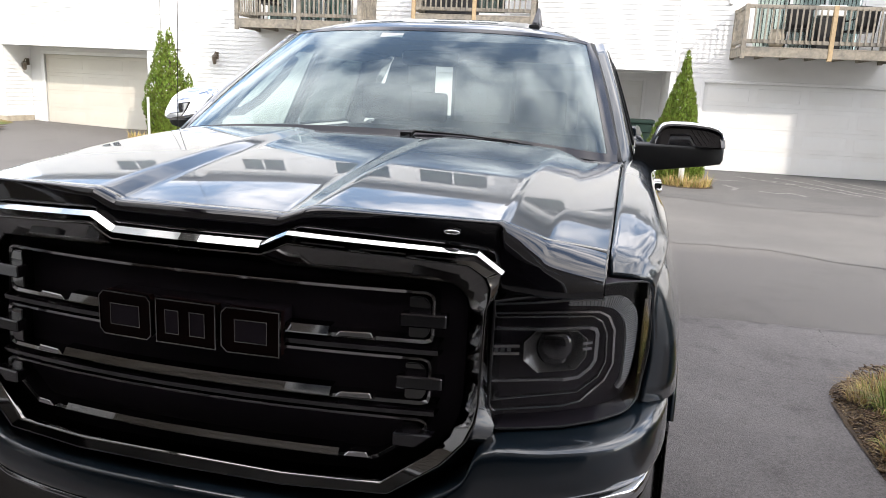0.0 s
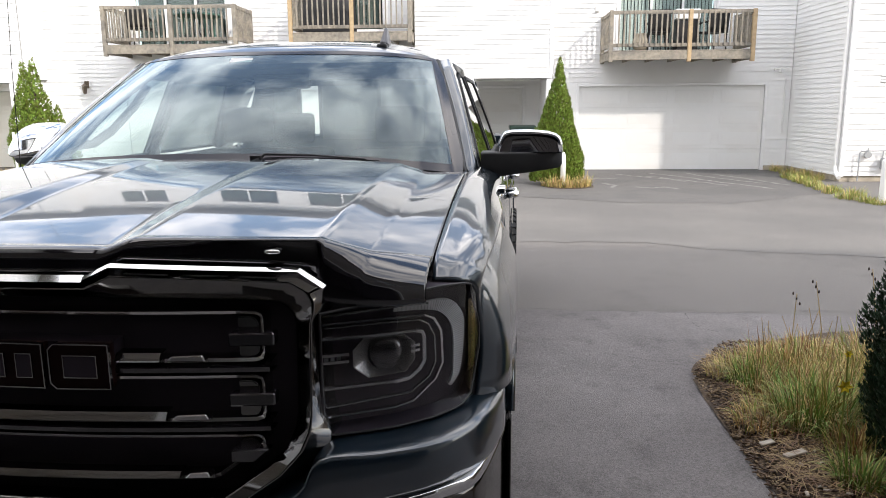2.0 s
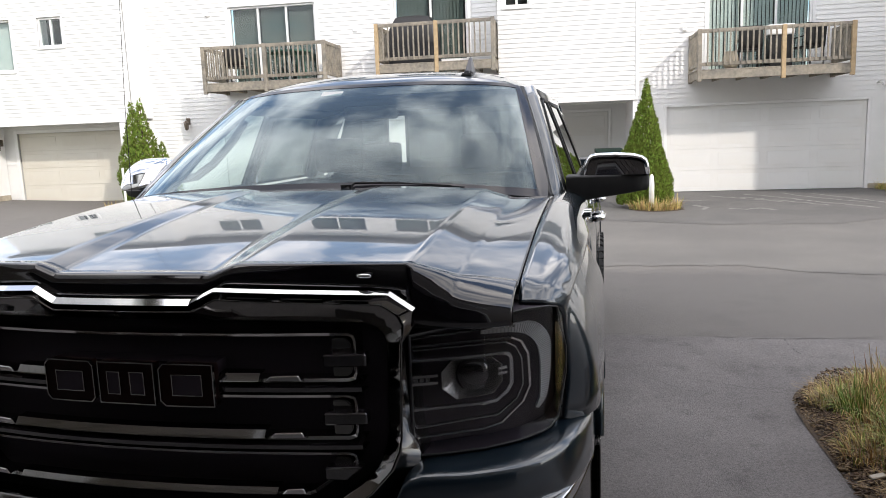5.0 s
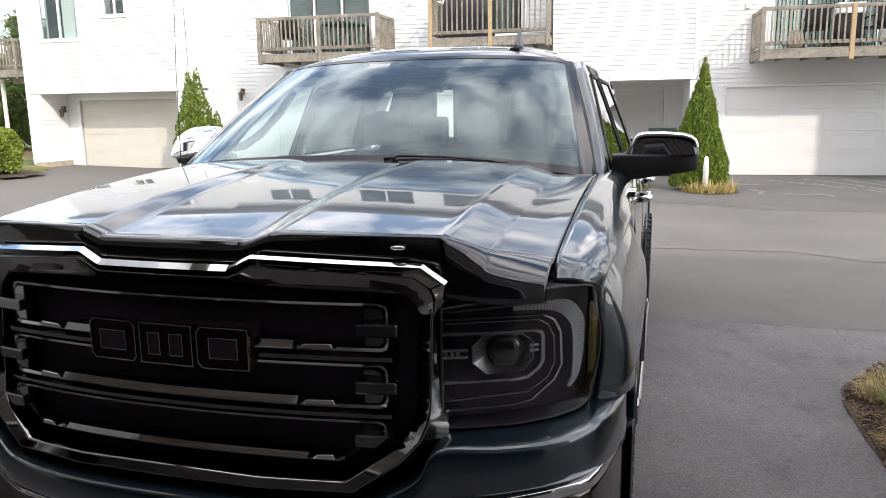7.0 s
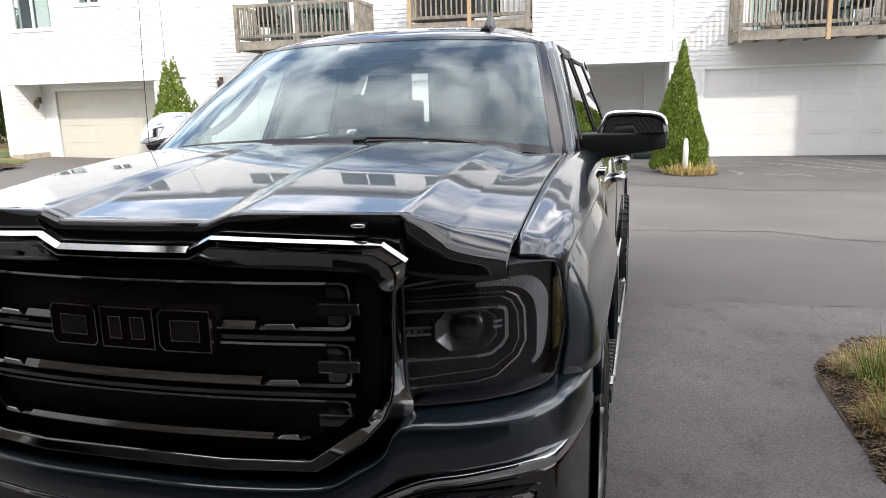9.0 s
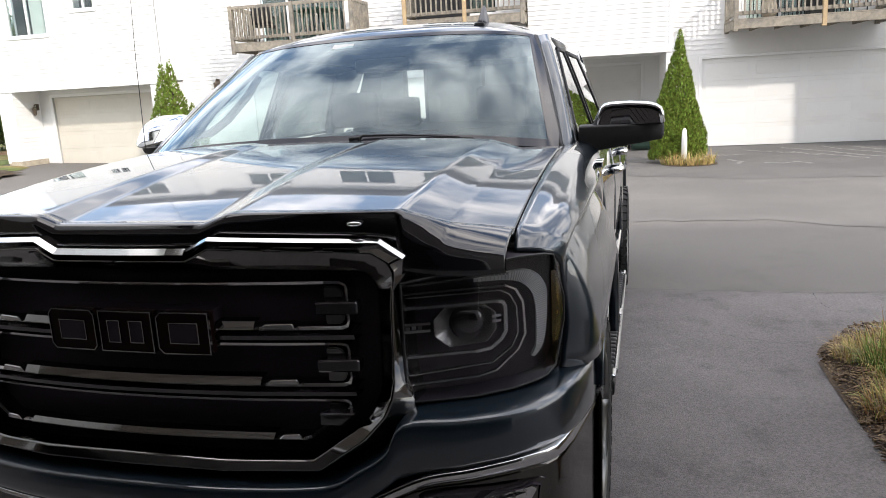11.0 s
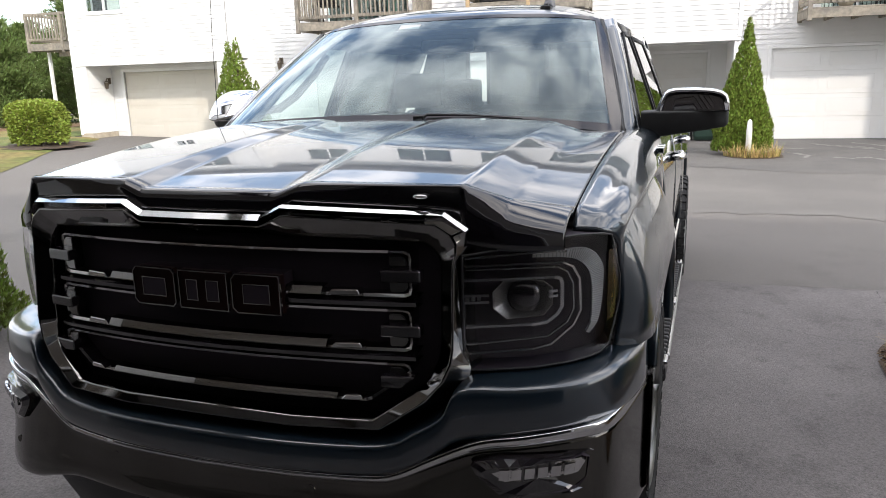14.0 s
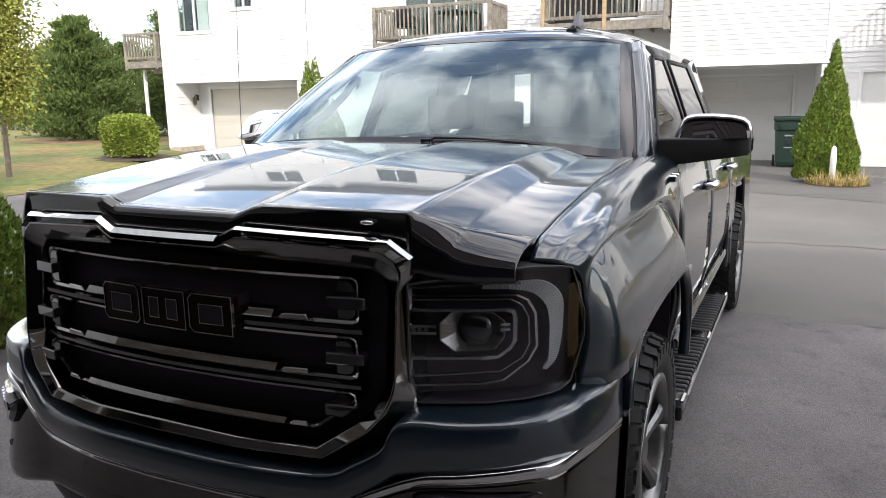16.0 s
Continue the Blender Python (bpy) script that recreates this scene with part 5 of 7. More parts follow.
def cab(t):
    """Windshield, pillars, roof, doors, glass, bed."""
    def both(name, grid, mat, thick=0.006, label="", smooth=True):
        out = []
        for g in (grid, mirrored(grid)):
            ob = part(name, sheet(g), mat, t, label, smooth)
            if thick:
                solid(ob, thick)
            out.append(ob)
        return out

    # cowl under the wipers
    wx = [0, 0.25, 0.5, 0.68, 0.80, 0.86]
    cowl_y = [1.21, 1.205, 1.2, 1.215, 1.33, 1.43]
    base_y = [1.30, 1.305, 1.33, 1.37, 1.43, 1.485]
    base_z = [1.425, 1.422, 1.41, 1.392, 1.376, 1.366]
    rows = [[(x, y - 0.01, z - 0.03) for x, y, z in zip(wx, cowl_y, base_z)], [(x, y + 0.03, z - 0.014) for x, y, z in zip(wx, base_y, base_z)]]
    g = patch(rows, 2, 4)
    full = np.concatenate([mirrored(g)[:, :0:-1], g], axis=1)
    solid(part("cowl", sheet(full), BLACK_PLASTIC, t, "", True), 0.01)
    # windshield
    tx = [0, 0.21, 0.42, 0.56, 0.645, 0.69]
    top_y = [1.985, 1.99, 2.015, 2.05, 2.09, 2.12]
    top_z = [1.862, 1.861, 1.855, 1.846, 1.835, 1.822]
    def shield(v, lift=0.0):
        return [(bx + (ax - bx) * v, by + (ay - by) * v - 0.03 * 4 * v * (1 - v) * 0.5 - lift * 0.5, bz + (az - bz) * v + 0.014 * 4 * v * (1 - v) + lift) for bx, by, bz, ax, ay, az in zip(wx, base_y, base_z, tx, top_y, top_z)]
    g = np.array([spline(shield(v), 5) for v in np.linspace(0, 1, 13)])
    full = np.concatenate([mirrored(g)[:, :0:-1], g], axis=1)
    ws = part("windshield", sheet(full), WINDSHIELD_GLASS, t, "large raked windshield", True)
    ws.visible_shadow = False
    # black printed border
    def border(v0, v1, u0=0, u1=1):
        rows = []
        for v in np.linspace(v0, v1, 4):
            r = spline(shield(v, 0.0015), 5)
            r = np.concatenate([mirrored(r)[:0:-1], r])
            rows.append(r)
        return rows
    part("windshield_border", sheet(border(0.0, 0.055)), FRIT, ws, "", True)
    part("windshield_border", sheet(border(0.965, 1.0)), FRIT, ws, "", True)
    g = np.array([spline(shield(v, 0.0015), 5)[-5:] for v in np.linspace(0.05, 0.97, 12)])
    for gg in (g, mirrored(g)):
        part("windshield_border", sheet(gg), FRIT, ws, "", True)
    part("windshield_sticker", sheet([[(x, np.interp(v, (0, 1), (base_y[0], top_y[0])) + 0.005 - 0.004, np.interp(v, (0, 1), (base_z[0], top_z[0])) + 0.0075) for x in (-0.205, -0.11)] for v in (0.875, 0.92)]), STICKER, ws, "small white sticker")
    # A pillars
    bp = np.array([(0.862, 1.487, 1.366), (0.83, 1.62, 1.465), (0.775, 1.83, 1.625), (0.69, 2.122, 1.824)])
    op = np.array([(0.905, 1.60, 1.362), (0.872, 1.70, 1.46), (0.822, 1.90, 1.615), (0.742, 2.20, 1.815)])
    g = patch([bp, bp * 0.5 + op * 0.5 + np.array((0.012, 0, 0.012)), op], 4, 4)
    both("a_pillar", g, PAINT, 0.03, "painted windshield pillar")
    ip = np.array([(0.835, 1.66, 1.38), (0.80, 1.76, 1.45), (0.755, 1.93, 1.60), (0.68, 2.24, 1.795)])
    both("pillar_trim", patch([bp - (0.012, -0.02, 0.012), bp * 0.5 + ip * 0.5 - (0.012, 0, 0.01), ip], 3, 4), HEADLINER, 0.012, "grey inner pillar trim")
    g = patch([bp + (0.004, -0.006, 0.002), bp + (-0.012, -0.012, 0.006), bp + (-0.016, 0.0, 0.0)], 2, 4)
    both("pillar_seal", g, BLACK_PLASTIC, 0.004)
    # roof
    rx = [0, 0.21, 0.42, 0.56, 0.645, 0.69, 0.735]
    back = 3.72
    rows = []
    for f in (0.0, 0.05, 0.15, 0.3, 0.5, 0.75, 1.0):
        ys = [y + (back - y) * f for y in top_y + [2.19]]
        crown = 0.098 * (1 - math.exp(-7.0 * f)) * (1 - 0.6 * f ** 3)
        zs = [z + crown * (1 - 0.97 * (x / max(rx)) ** 4) for z, x in zip(top_z + [1.806], rx)]
        rows.append([(x, y, z) for x, y, z in zip(rx, ys, zs)])
    g = patch(rows, 4, 3)
    full = np.concatenate([mirrored(g)[:, :0:-1], g], axis=1)
    solid(part("roof", sheet(full), PAINT, t, "dark blue-grey roof", True), 0.02)
    # antenna fin
    bm = prism(bmesh.new(), [(-0.09, 0.0), (0.09, 0.0), (0.085, 0.03), (0.05, 0.072), (0.02, 0.07), (-0.05, 0.02)], -0.018, 0.018)
    for v in bm.verts:
        v.co.y *= 1 - 0.75 * v.co.z / 0.075
    bmesh.ops.bevel(bm, geom=list(bm.edges), offset=0.004, segments=2, affect="EDGES")
    bmesh.ops.transform(bm, matrix=pose(0.42, 2.24, 1.900, 0, 0, 90) @ Matrix.Diagonal((1.0, 0.9, 1.25, 1)), verts=bm.verts)
    fin = part("antenna_fin", bm, FIN_GREY, t, "shark fin antenna", True)
    part("fin_base", boxed((0.395, 2.14, 1.872), (0.445, 2.34, 1.904), 0.010, 2), BLACK_PLASTIC, fin, "black rubber foot of the fin")
    bm = tube(bmesh.new(), [(-0.915, 1.43, 1.33), (-0.915, 1.43, 1.40), (-0.905, 1.432, 1.8), (-0.88, 1.44, 2.35)], [0.006, 0.0018, 0.0014, 0.001], 6)
    part("whip_antenna", bm, BLACK_PLASTIC, t, "thin black whip antenna")

    # doors: lower skins
    def side_rows(y0, y1, n=5, x_in=0.0):
        ys = np.linspace(y0, y1, n)
        prof = [(0.905, 1.362), (0.948, 1.335), (0.972, 1.29), (0.994, 1.2), (1.007, 1.08), (1.008, 0.9), (1.0, 0.75), (0.975, 0.62), (0.955, 0.52)]
        return [[(x - 0.012 * max(0.0, 1.75 - y) - x_in, y, z) for y in ys] for x, z in prof]
    for y0, y1, lab in ((1.665, 2.655, "front"), (2.662, 3.655, "rear")):
        doors = both("door", patch(side_rows(y0, y1), 3, 2), PAINT, 0.03, f"dark blue-grey {lab} door, closed")
        hy = y1 - 0.15
        for s, d in zip((1, -1), doors):
            bm = bmesh.new()
            tube(bm, [(s * 1.004, hy - 0.11, 1.175), (s * 1.038, hy - 0.085, 1.178), (s * 1.044, hy, 1.18), (s * 1.038, hy + 0.085, 1.178), (s * 1.004, hy + 0.11, 1.175)], [0.016, 0.018, 0.017, 0.018, 0.016], 10)
            part("door_handle", bm, CHROME, d, "chrome pull handle", True)
            if lab == "front":
                part("door_badge", boxed((min(s * 1.0, s * 1.014), 1.75, 0.86), (max(s * 1.0, s * 1.014), 2.0, 0.885), 0.004), CHROME, d, "narrow chrome badge strip")
            part("side_moulding", boxed((min(s * 0.985, s * 1.012), y0 + 0.01, 0.60), (max(s * 0.985, s * 1.012), y1 - 0.01, 0.645), 0.008), CHROME, d, "chrome lower moulding")
    # quarter and bed sides
    both("cab_corner", patch(side_rows(3.662, 3.76, 3), 3, 1), PAINT, 0.03)
    arch = lambda y: max(0.5, 0.98 - 1.9 * max(0, abs(y - 4.62) - 0.42) ** 1.0 * 3) if abs(y - 4.62) < 0.62 else 0.5
    ys = [3.775, 3.9, 4.02, 4.08, 4.2, 4.4, 4.62, 4.85, 5.05, 5.16, 5.22, 5.5, 5.75]
    prof = [(0.93, 1.372), (0.97, 1.34), (0.99, 1.24), (1.0, 1.12), (1.004, 1.0)]
    rows = [[(x, y, z) for y in ys] for x, z in prof] + [[(1.01, y, arch(y)) for y in ys]]
    both("bed_side", patch(rows, 2, 3), PAINT, 0.03, "dark blue-grey bed side")
    part("tailgate", boxed((-0.95, 5.73, 0.62), (0.95, 5.78, 1.36), 0.02), PAINT, t)
    part("bed_floor", boxed((-0.94, 3.8, 0.72), (0.94, 5.73, 0.78)), BLACK_PLASTIC, t)
    part("bed_front", boxed((-0.93, 3.78, 0.72), (0.93, 3.82, 1.36), 0.01), PAINT, t)

    # greenhouse: side frames and windows
    def green(v, y, d=0.0):
        return (0.905 + (0.742 - 0.905) * v - d, y, 1.362 + (1.812 - 1.362) * v + 0.01 * math.sin(math.pi * v))
    def pane(name, corners, mat, thick, label="", proud=0.0):
        """corners: (v, y) bottom front, top front, top rear, bottom rear; proud lifts it off the glass."""
        (a, b, c, d) = corners
        rows = []
        for k in range(7):
            f = k / 6
            v0, y0 = a[0] + (b[0] - a[0]) * f, a[1] + (b[1] - a[1]) * f
            v1, y1 = d[0] + (c[0] - d[0]) * f, d[1] + (c[1] - d[1]) * f
            rows.append([green(v0 + (v1 - v0) * q, y0 + (y1 - y0) * q, -proud) for q in (0, 0.5, 1)])
        for g in (rows, mirrored(rows)):
            ob = part(name, sheet(g), mat, t, label, True)
            if thick:
                solid(ob, thick)
            else:
                ob.visible_shadow = False
    pane("side_window", ((0.03, 1.72), (0.90, 2.30), (0.90, 2.57), (0.03, 2.60)), SIDE_GLASS, 0, "driver and passenger window glass")
    pane("side_window", ((0.03, 2.70), (0.90, 2.70), (0.88, 3.32), (0.03, 3.52)), REAR_GLASS, 0, "rear door window glass")
    pane("b_pillar", ((0.0, 2.60), (0.95, 2.575), (0.95, 2.70), (0.0, 2.70)), GLOSS_BLACK, 0.03)
    pane("c_pillar", ((0.0, 3.52), (0.9, 3.32), (1.0, 3.72), (0.0, 3.76)), PAINT, 0.04)
    pane("roof_rail", ((0.90, 2.28), (1.02, 2.19), (1.02, 3.72), (0.88, 3.34)), PAINT, 0.03)
    pane("door_sail", ((0.0, 1.605), (0.30, 1.80), (0.30, 1.90), (0.0, 1.74)), BLACK_PLASTIC, 0.02)
    pane("window_sill_trim", ((0.0, 1.72), (0.035, 1.74), (0.035, 3.52), (0.0, 3.54)), BLACK_PLASTIC, 0.012)
    pane("door_frame", ((0.0, 1.59), (0.985, 2.175), (0.90, 2.30), (0.03, 1.715)), PAINT, 0.02, "painted window frame of the door")
    for corners in (((0.03, 1.705), (0.90, 2.285), (0.90, 2.31), (0.03, 1.73)), ((0.885, 2.285), (0.925, 2.29), (0.925, 2.60), (0.885, 2.585)), ((0.03, 2.575), (0.90, 2.545), (0.90, 2.575), (0.03, 2.61)),
                    ((0.03, 2.69), (0.90, 2.69), (0.90, 2.715), (0.03, 2.715)), ((0.87, 2.70), (0.915, 2.70), (0.905, 3.34), (0.86, 3.33)), ((0.03, 3.50), (0.88, 3.30), (0.88, 3.335), (0.03, 3.535))):
        pane("window_seal", corners, BLACK_PLASTIC, 0.008, "", 0.006)
    # cab back wall with the rear window
    back_y = 3.73
    bm = bmesh.new()
    box(bm, (-0.90, back_y, 0.7), (0.90, back_y + 0.03, 1.36))
    for outline in ([(-0.88, 1.36), (0.88, 1.36), (0.872, 1.40), (-0.872, 1.40)], [(-0.765, 1.76), (0.765, 1.76), (0.74, 1.815), (-0.74, 1.815)], [(0.64, 1.40), (0.872, 1.40), (0.765, 1.76), (0.64, 1.76)], [(-0.64, 1.40), (-0.872, 1.40), (-0.765, 1.76), (-0.64, 1.76)]):
        prism(bm, outline, back_y, back_y + 0.03)
    part("cab_back", bm, PAINT, t)
    # rear window of fixed panes with the slider half open
    for x0, x1, dy in ((-0.64, -0.46, 0.008), (-0.31, 0.11, -0.006), (0.09, 0.64, 0.008)):
        rear = part("rear_window", boxed((x0, back_y + dy, 1.40), (x1, back_y + dy + 0.006, 1.76)), REAR_GLASS, t, "dark tinted rear cab window")
        rear.visible_shadow = False
    for x in (-0.46, -0.31, 0.10):
        part("rear_window_bar", boxed((x - 0.012, back_y - 0.008, 1.40), (x + 0.012, back_y + 0.02, 1.76)), BLACK_PLASTIC, t)
    # wipers
    for x0, y0, z0, x1, y1, z1 in ((0.10, 1.322, 1.446, 0.50, 1.350, 1.430), (-0.66, 1.392, 1.415, 0.06, 1.330, 1.440)):
        hub = (x0, y0 - 0.03, z0 - 0.02) if x0 > 0 else (x0 - 0.02, y0 - 0.04, z0 - 0.02)
        wiper = part("wiper", tube(bmesh.new(), [hub, (x0 + 0.03, y0 - 0.006, z0 + 0.006), ((x0 + x1) / 2, (y0 + y1) / 2 - 0.008, (z0 + z1) / 2 + 0.010), (x1, y1, z1 + 0.002)], [0.008, 0.005, 0.0035, 0.002], 8), BLACK_PLASTIC, t, "black wiper arm and blade")
        part("blade", tube(bmesh.new(), [(x0 - 0.10, y0 + 0.004, z0 - 0.004), ((x0 + x1) / 2, (y0 + y1) / 2 + 0.004, (z0 + z1) / 2), (x1 + 0.05, y1 + 0.004, z1 - 0.004)], 0.0025, 6), BLACK_PLASTIC, wiper)
        part("wiper_cap", boxed((x0 - 0.022, y0 - 0.026, z0 - 0.014), (x0 + 0.022, y0 - 0.004, z0 + 0.003), 0.005, 2), BLACK_PLASTIC, wiper)


def mirror_arm(t, s):
    """Door mirror: black arm and lower shell, chrome rim, dark cap."""
    rows = []
    for x, z0, z1, y0, y1 in (((0.905, 1.325, 1.437, 1.66, 1.80), (0.96, 1.333, 1.438, 1.665, 1.82), (1.05, 1.347, 1.438, 1.67, 1.85), (1.16, 1.362, 1.437, 1.69, 1.86), (1.222, 1.372, 1.436, 1.71, 1.86), (1.232, 1.385, 1.432, 1.73, 1.85)) if s > 0 else ((0.93, 1.345, 1.455, 1.66, 1.80), (1.02, 1.37, 1.465, 1.67, 1.84), (1.12, 1.388, 1.465, 1.69, 1.85), (1.15, 1.40, 1.46, 1.72, 1.85), (1.158, 1.42, 1.45, 1.75, 1.85))):
        zc, yc, hz, hy = (z0 + z1) / 2, (y0 + y1) / 2, (z1 - z0) / 2, (y1 - y0) / 2
        rows.append([(s * x, yc + hy * math.copysign(abs(math.cos(a)) ** 0.18, math.cos(a)), zc + hz * math.copysign(abs(math.sin(a)) ** 0.18, math.sin(a))) for a in np.linspace(0, 2 * math.pi, 25)])
    mir = part("door_mirror", sheet(rows, (s * 1.05, 1.76, 1.39)), BLACK_PLASTIC, t, "black door mirror with a chrome cap", True)
    if s > 0:
        # the cap leans outward at its inner end and drops straight at its outer one
        CAP = ((0.960, 1.437), (0.976, 1.478), (0.990, 1.506), (1.004, 1.516), (1.03, 1.521), (1.10, 1.522), (1.17, 1.516), (1.203, 1.507), (1.220, 1.494), (1.227, 1.476), (1.231, 1.437))
        shell = []
        for x, top in CAP:
            h = top - 1.434
            shell.append([(s * x, 1.775 + (0.085 - 0.05 * h / 0.09) * math.cos(a) * (1 if a > math.pi / 2 else 0.95), 1.434 + h * math.sin(a)) for a in np.linspace(0, math.pi, 13)])
        part("cap", sheet(shell, (s * 1.1, 1.775, 1.40)), GLOSS_BLACK, mir, "glossy mirror cap", True)
        # bright bevel round the cap, turned up and outward
        rim = []
        for x, top in CAP:
            d = Vector(((x - 1.095) * 0.5, 0.0, top - 1.425)).normalized()
            p = Vector((x, 0.0, top))
            rim.append([(s * q.x, y, q.z) for q, y in ((p - d * 0.013, 1.716), (p - d * 0.012, 1.700), (p - d * 0.002, 1.706), (p + d * 0.004, 1.722), (p + d * 0.003, 1.760))])
        solid(part("cap_rim", sheet(rim, (s * 1.1, 1.775, 1.40)), CHROME, mir, "chrome rim round the mirror cap", True), 0.002)
        face = [[(s * x, 1.684 + 0.035 * f, 1.437 + (top - 1.440) * f) for f in (0, 0.35, 0.7, 1)] for x, top in CAP[1:-1]]
        part("cap_face", sheet(face, (s * 1.1, 1.9, 1.45)), GLOSS_BLACK, mir, "glossy dark front of the mirror cap", True)
    else:
        rows = []
        for p in np.linspace(-math.pi / 2, math.pi / 2, 15):
            q = abs(math.cos(p)) ** 0.5
            rows.append([(-1.058 + 0.096 * q * math.copysign(abs(math.cos(a)) ** 0.6, math.cos(a)), 1.768 + 0.095 * math.sin(p) + 0.085 * q * math.copysign(abs(math.sin(a)) ** 0.75, math.sin(a)), 1.488 + 0.072 * math.copysign(abs(math.sin(p)) ** 0.8, math.sin(p))) for a in np.linspace(0, 2 * math.pi, 33)])
        part("cap", sheet(rows, (-1.058, 1.768, 1.488)), CHROME, mir, "bright chrome mirror cap", True)
    part("mirror_glass", sheet([[(s * x, 1.862, z) for z in (1.40, 1.45, 1.50)] for x in ((0.98, 1.1, 1.2) if s > 0 else (0.98, 1.05, 1.12))], (s * 1.1, 1.5, 1.45)), MIRROR, mir)


def step_board(t, s):
    """A running board with chrome ends and ribbed pads."""
    x0, x1, z = 0.89, 1.043, 0.38
    a, b = min(s * x0, s * x1), max(s * x0, s * x1)
    board = part("running_board", boxed((a, 1.72, z - 0.07), (b, 3.56, z - 0.012), 0.02, 2), BLACK_PLASTIC, t, "steel running board with ribbed black pads")
    for y0, y1 in ((1.70, 1.80), (2.585, 2.70), (3.49, 3.58)):
        part("steel_cap", boxed((a, y0, z - 0.05), (b + 0.001, y1, z + 0.004), 0.012, 2), STEEL, board, "polished steel cap")
    part("end_cap", boxed((a + 0.004, 1.685, z - 0.085), (b - 0.004, 1.735, z - 0.02), 0.014, 2), BLACK_PLASTIC, board)
    for y0, y1 in ((1.80, 2.585), (2.70, 3.49)):
        n = 15
        for k in range(n):
            y = y0 + (y1 - y0) * (k + 0.5) / n
            part("tread_rib", boxed((a + 0.008, y - 0.014, z - 0.02), (b - 0.012, y + 0.014, z + 0.002), 0.005), RIB_STEP, board)
    side = part("steel_edge", boxed((min(s * (x1 - 0.012), s * (x1 + 0.006)), 1.80, z - 0.03), (max(s * (x1 - 0.012), s * (x1 + 0.006)), 3.49, z - 0.002), 0.006), STEEL, board)


def wheel(t, s, y):
    """An all-terrain tyre on a six-spoke alloy rim."""
    cx, cz, r = 0.895, 0.405, 0.405
    w = 0.138
    prof = [(-0.10, 0.262), (-0.128, 0.30), (-0.138, 0.34), (-0.128, 0.382), (-0.10, 0.397), (0.10, 0.397), (0.128, 0.382), (0.138, 0.34), (0.128, 0.30), (0.10, 0.262)]
    rows = [[(s * (cx + a), y + q * math.cos(p), cz + q * math.sin(p)) for a, q in prof] for p in np.linspace(0, 2 * math.pi, 49)]
    bm = sheet(rows, (s * cx, y, cz))
    wh = part("wheel", bm, RUBBER, t, "black all-terrain tyre on a silver six-spoke rim", True)
    bm = bmesh.new()
    n = 38
    for k in range(n):
        a0 = 2 * math.pi * k / n
        for c, half, turn, off in ((-0.103, 0.026, 0.25, 0), (-0.044, 0.024, -0.35, 0.5), (0.012, 0.024, 0.35, 0.1), (0.066, 0.022, -0.3, 0.6), (0.112, 0.02, 0.2, 0.2)):
            a = a0 + off * 2 * math.pi / n
            rot = Matrix.Translation((s * cx, y, cz)) @ Matrix.Rotation(a, 4, "X") @ Matrix.Translation((s * c, 0, r - 0.010 - (0.008 if abs(c) > 0.1 else 0))) @ Matrix.Rotation(turn * s, 4, "Z") @ Matrix.Rotation(s * (0.35 if c > 0.1 else -0.35 if c < -0.1 else 0), 4, "Y")
            bmesh.ops.create_cube(bm, size=1, matrix=rot @ Matrix.Diagonal((2 * half, 0.046, 0.022, 1)))
        rot = Matrix.Translation((s * cx, y, cz)) @ Matrix.Rotation(a0, 4, "X") @ Matrix.Translation((s * 0.134, 0, r - 0.045))
        bmesh.ops.create_cube(bm, size=1, matrix=rot @ Matrix.Diagonal((0.012, 0.03 if k % 2 else 0.045, 0.035, 1)))
    part("tread", bm, RUBBER, wh, "chunky tread blocks", kind="stuff")
    rim = [(0.10, 0.262), (0.125, 0.268), (0.128, 0.255), (0.10, 0.245), (0.02, 0.235), (-0.08, 0.24)]
    rows = [[(s * (cx + a), y + q * math.cos(p), cz + q * math.sin(p)) for a, q in rim] for p in np.linspace(0, 2 * math.pi, 49)]
    solid(part("rim", sheet(rows, (s * (cx + 2), y, cz)), ALLOY, wh, "silver alloy rim", True), 0.006)
    for k in range(6):
        a = 2 * math.pi * k / 6 + 0.2
        bm = bmesh.new()
        ring = []
        for q, hw, dx in ((0.04, 0.030, 0.075), (0.12, 0.024, 0.085), (0.20, 0.028, 0.098), (0.25, 0.045, 0.105)):
            ring.append([bm.verts.new((s * (cx + dx + d), y + q * math.cos(a) - e * math.sin(a), cz + q * math.sin(a) + e * math.cos(a))) for d, e in ((0, -hw), (0.012, -hw * 0.5), (0.012, hw * 0.5), (0, hw), (-0.05, hw * 0.7), (-0.05, -hw * 0.7))])
        for r0, r1 in zip(ring, ring[1:]):
            for j in range(6):
                bm.faces.new((r0[j], r0[(j + 1) % 6], r1[(j + 1) % 6], r1[j]))
        bm.faces.new(ring[0])
        bm.faces.new(ring[-1][::-1])
        bmesh.ops.recalc_face_normals(bm, faces=bm.faces)
        part("spoke", bm, ALLOY, wh)
    bm = bmesh.new()
    bmesh.ops.create_cone(bm, cap_ends=True, segments=20, radius1=0.055, radius2=0.045, depth=0.06, matrix=Matrix.Translation((s * (cx + 0.07), y, cz)) @ Matrix.Rotation(s * radians(90), 4, "Y"))
    part("hub_cap", bm, ALLOY, wh)
    bm = bmesh.new()
    bmesh.ops.create_cone(bm, cap_ends=True, segments=28, radius1=0.2, radius2=0.2, depth=0.03, matrix=Matrix.Translation((s * (cx - 0.02), y, cz)) @ Matrix.Rotation(radians(90), 4, "Y"))
    part("brake_disc", bm, STEEL, wh)


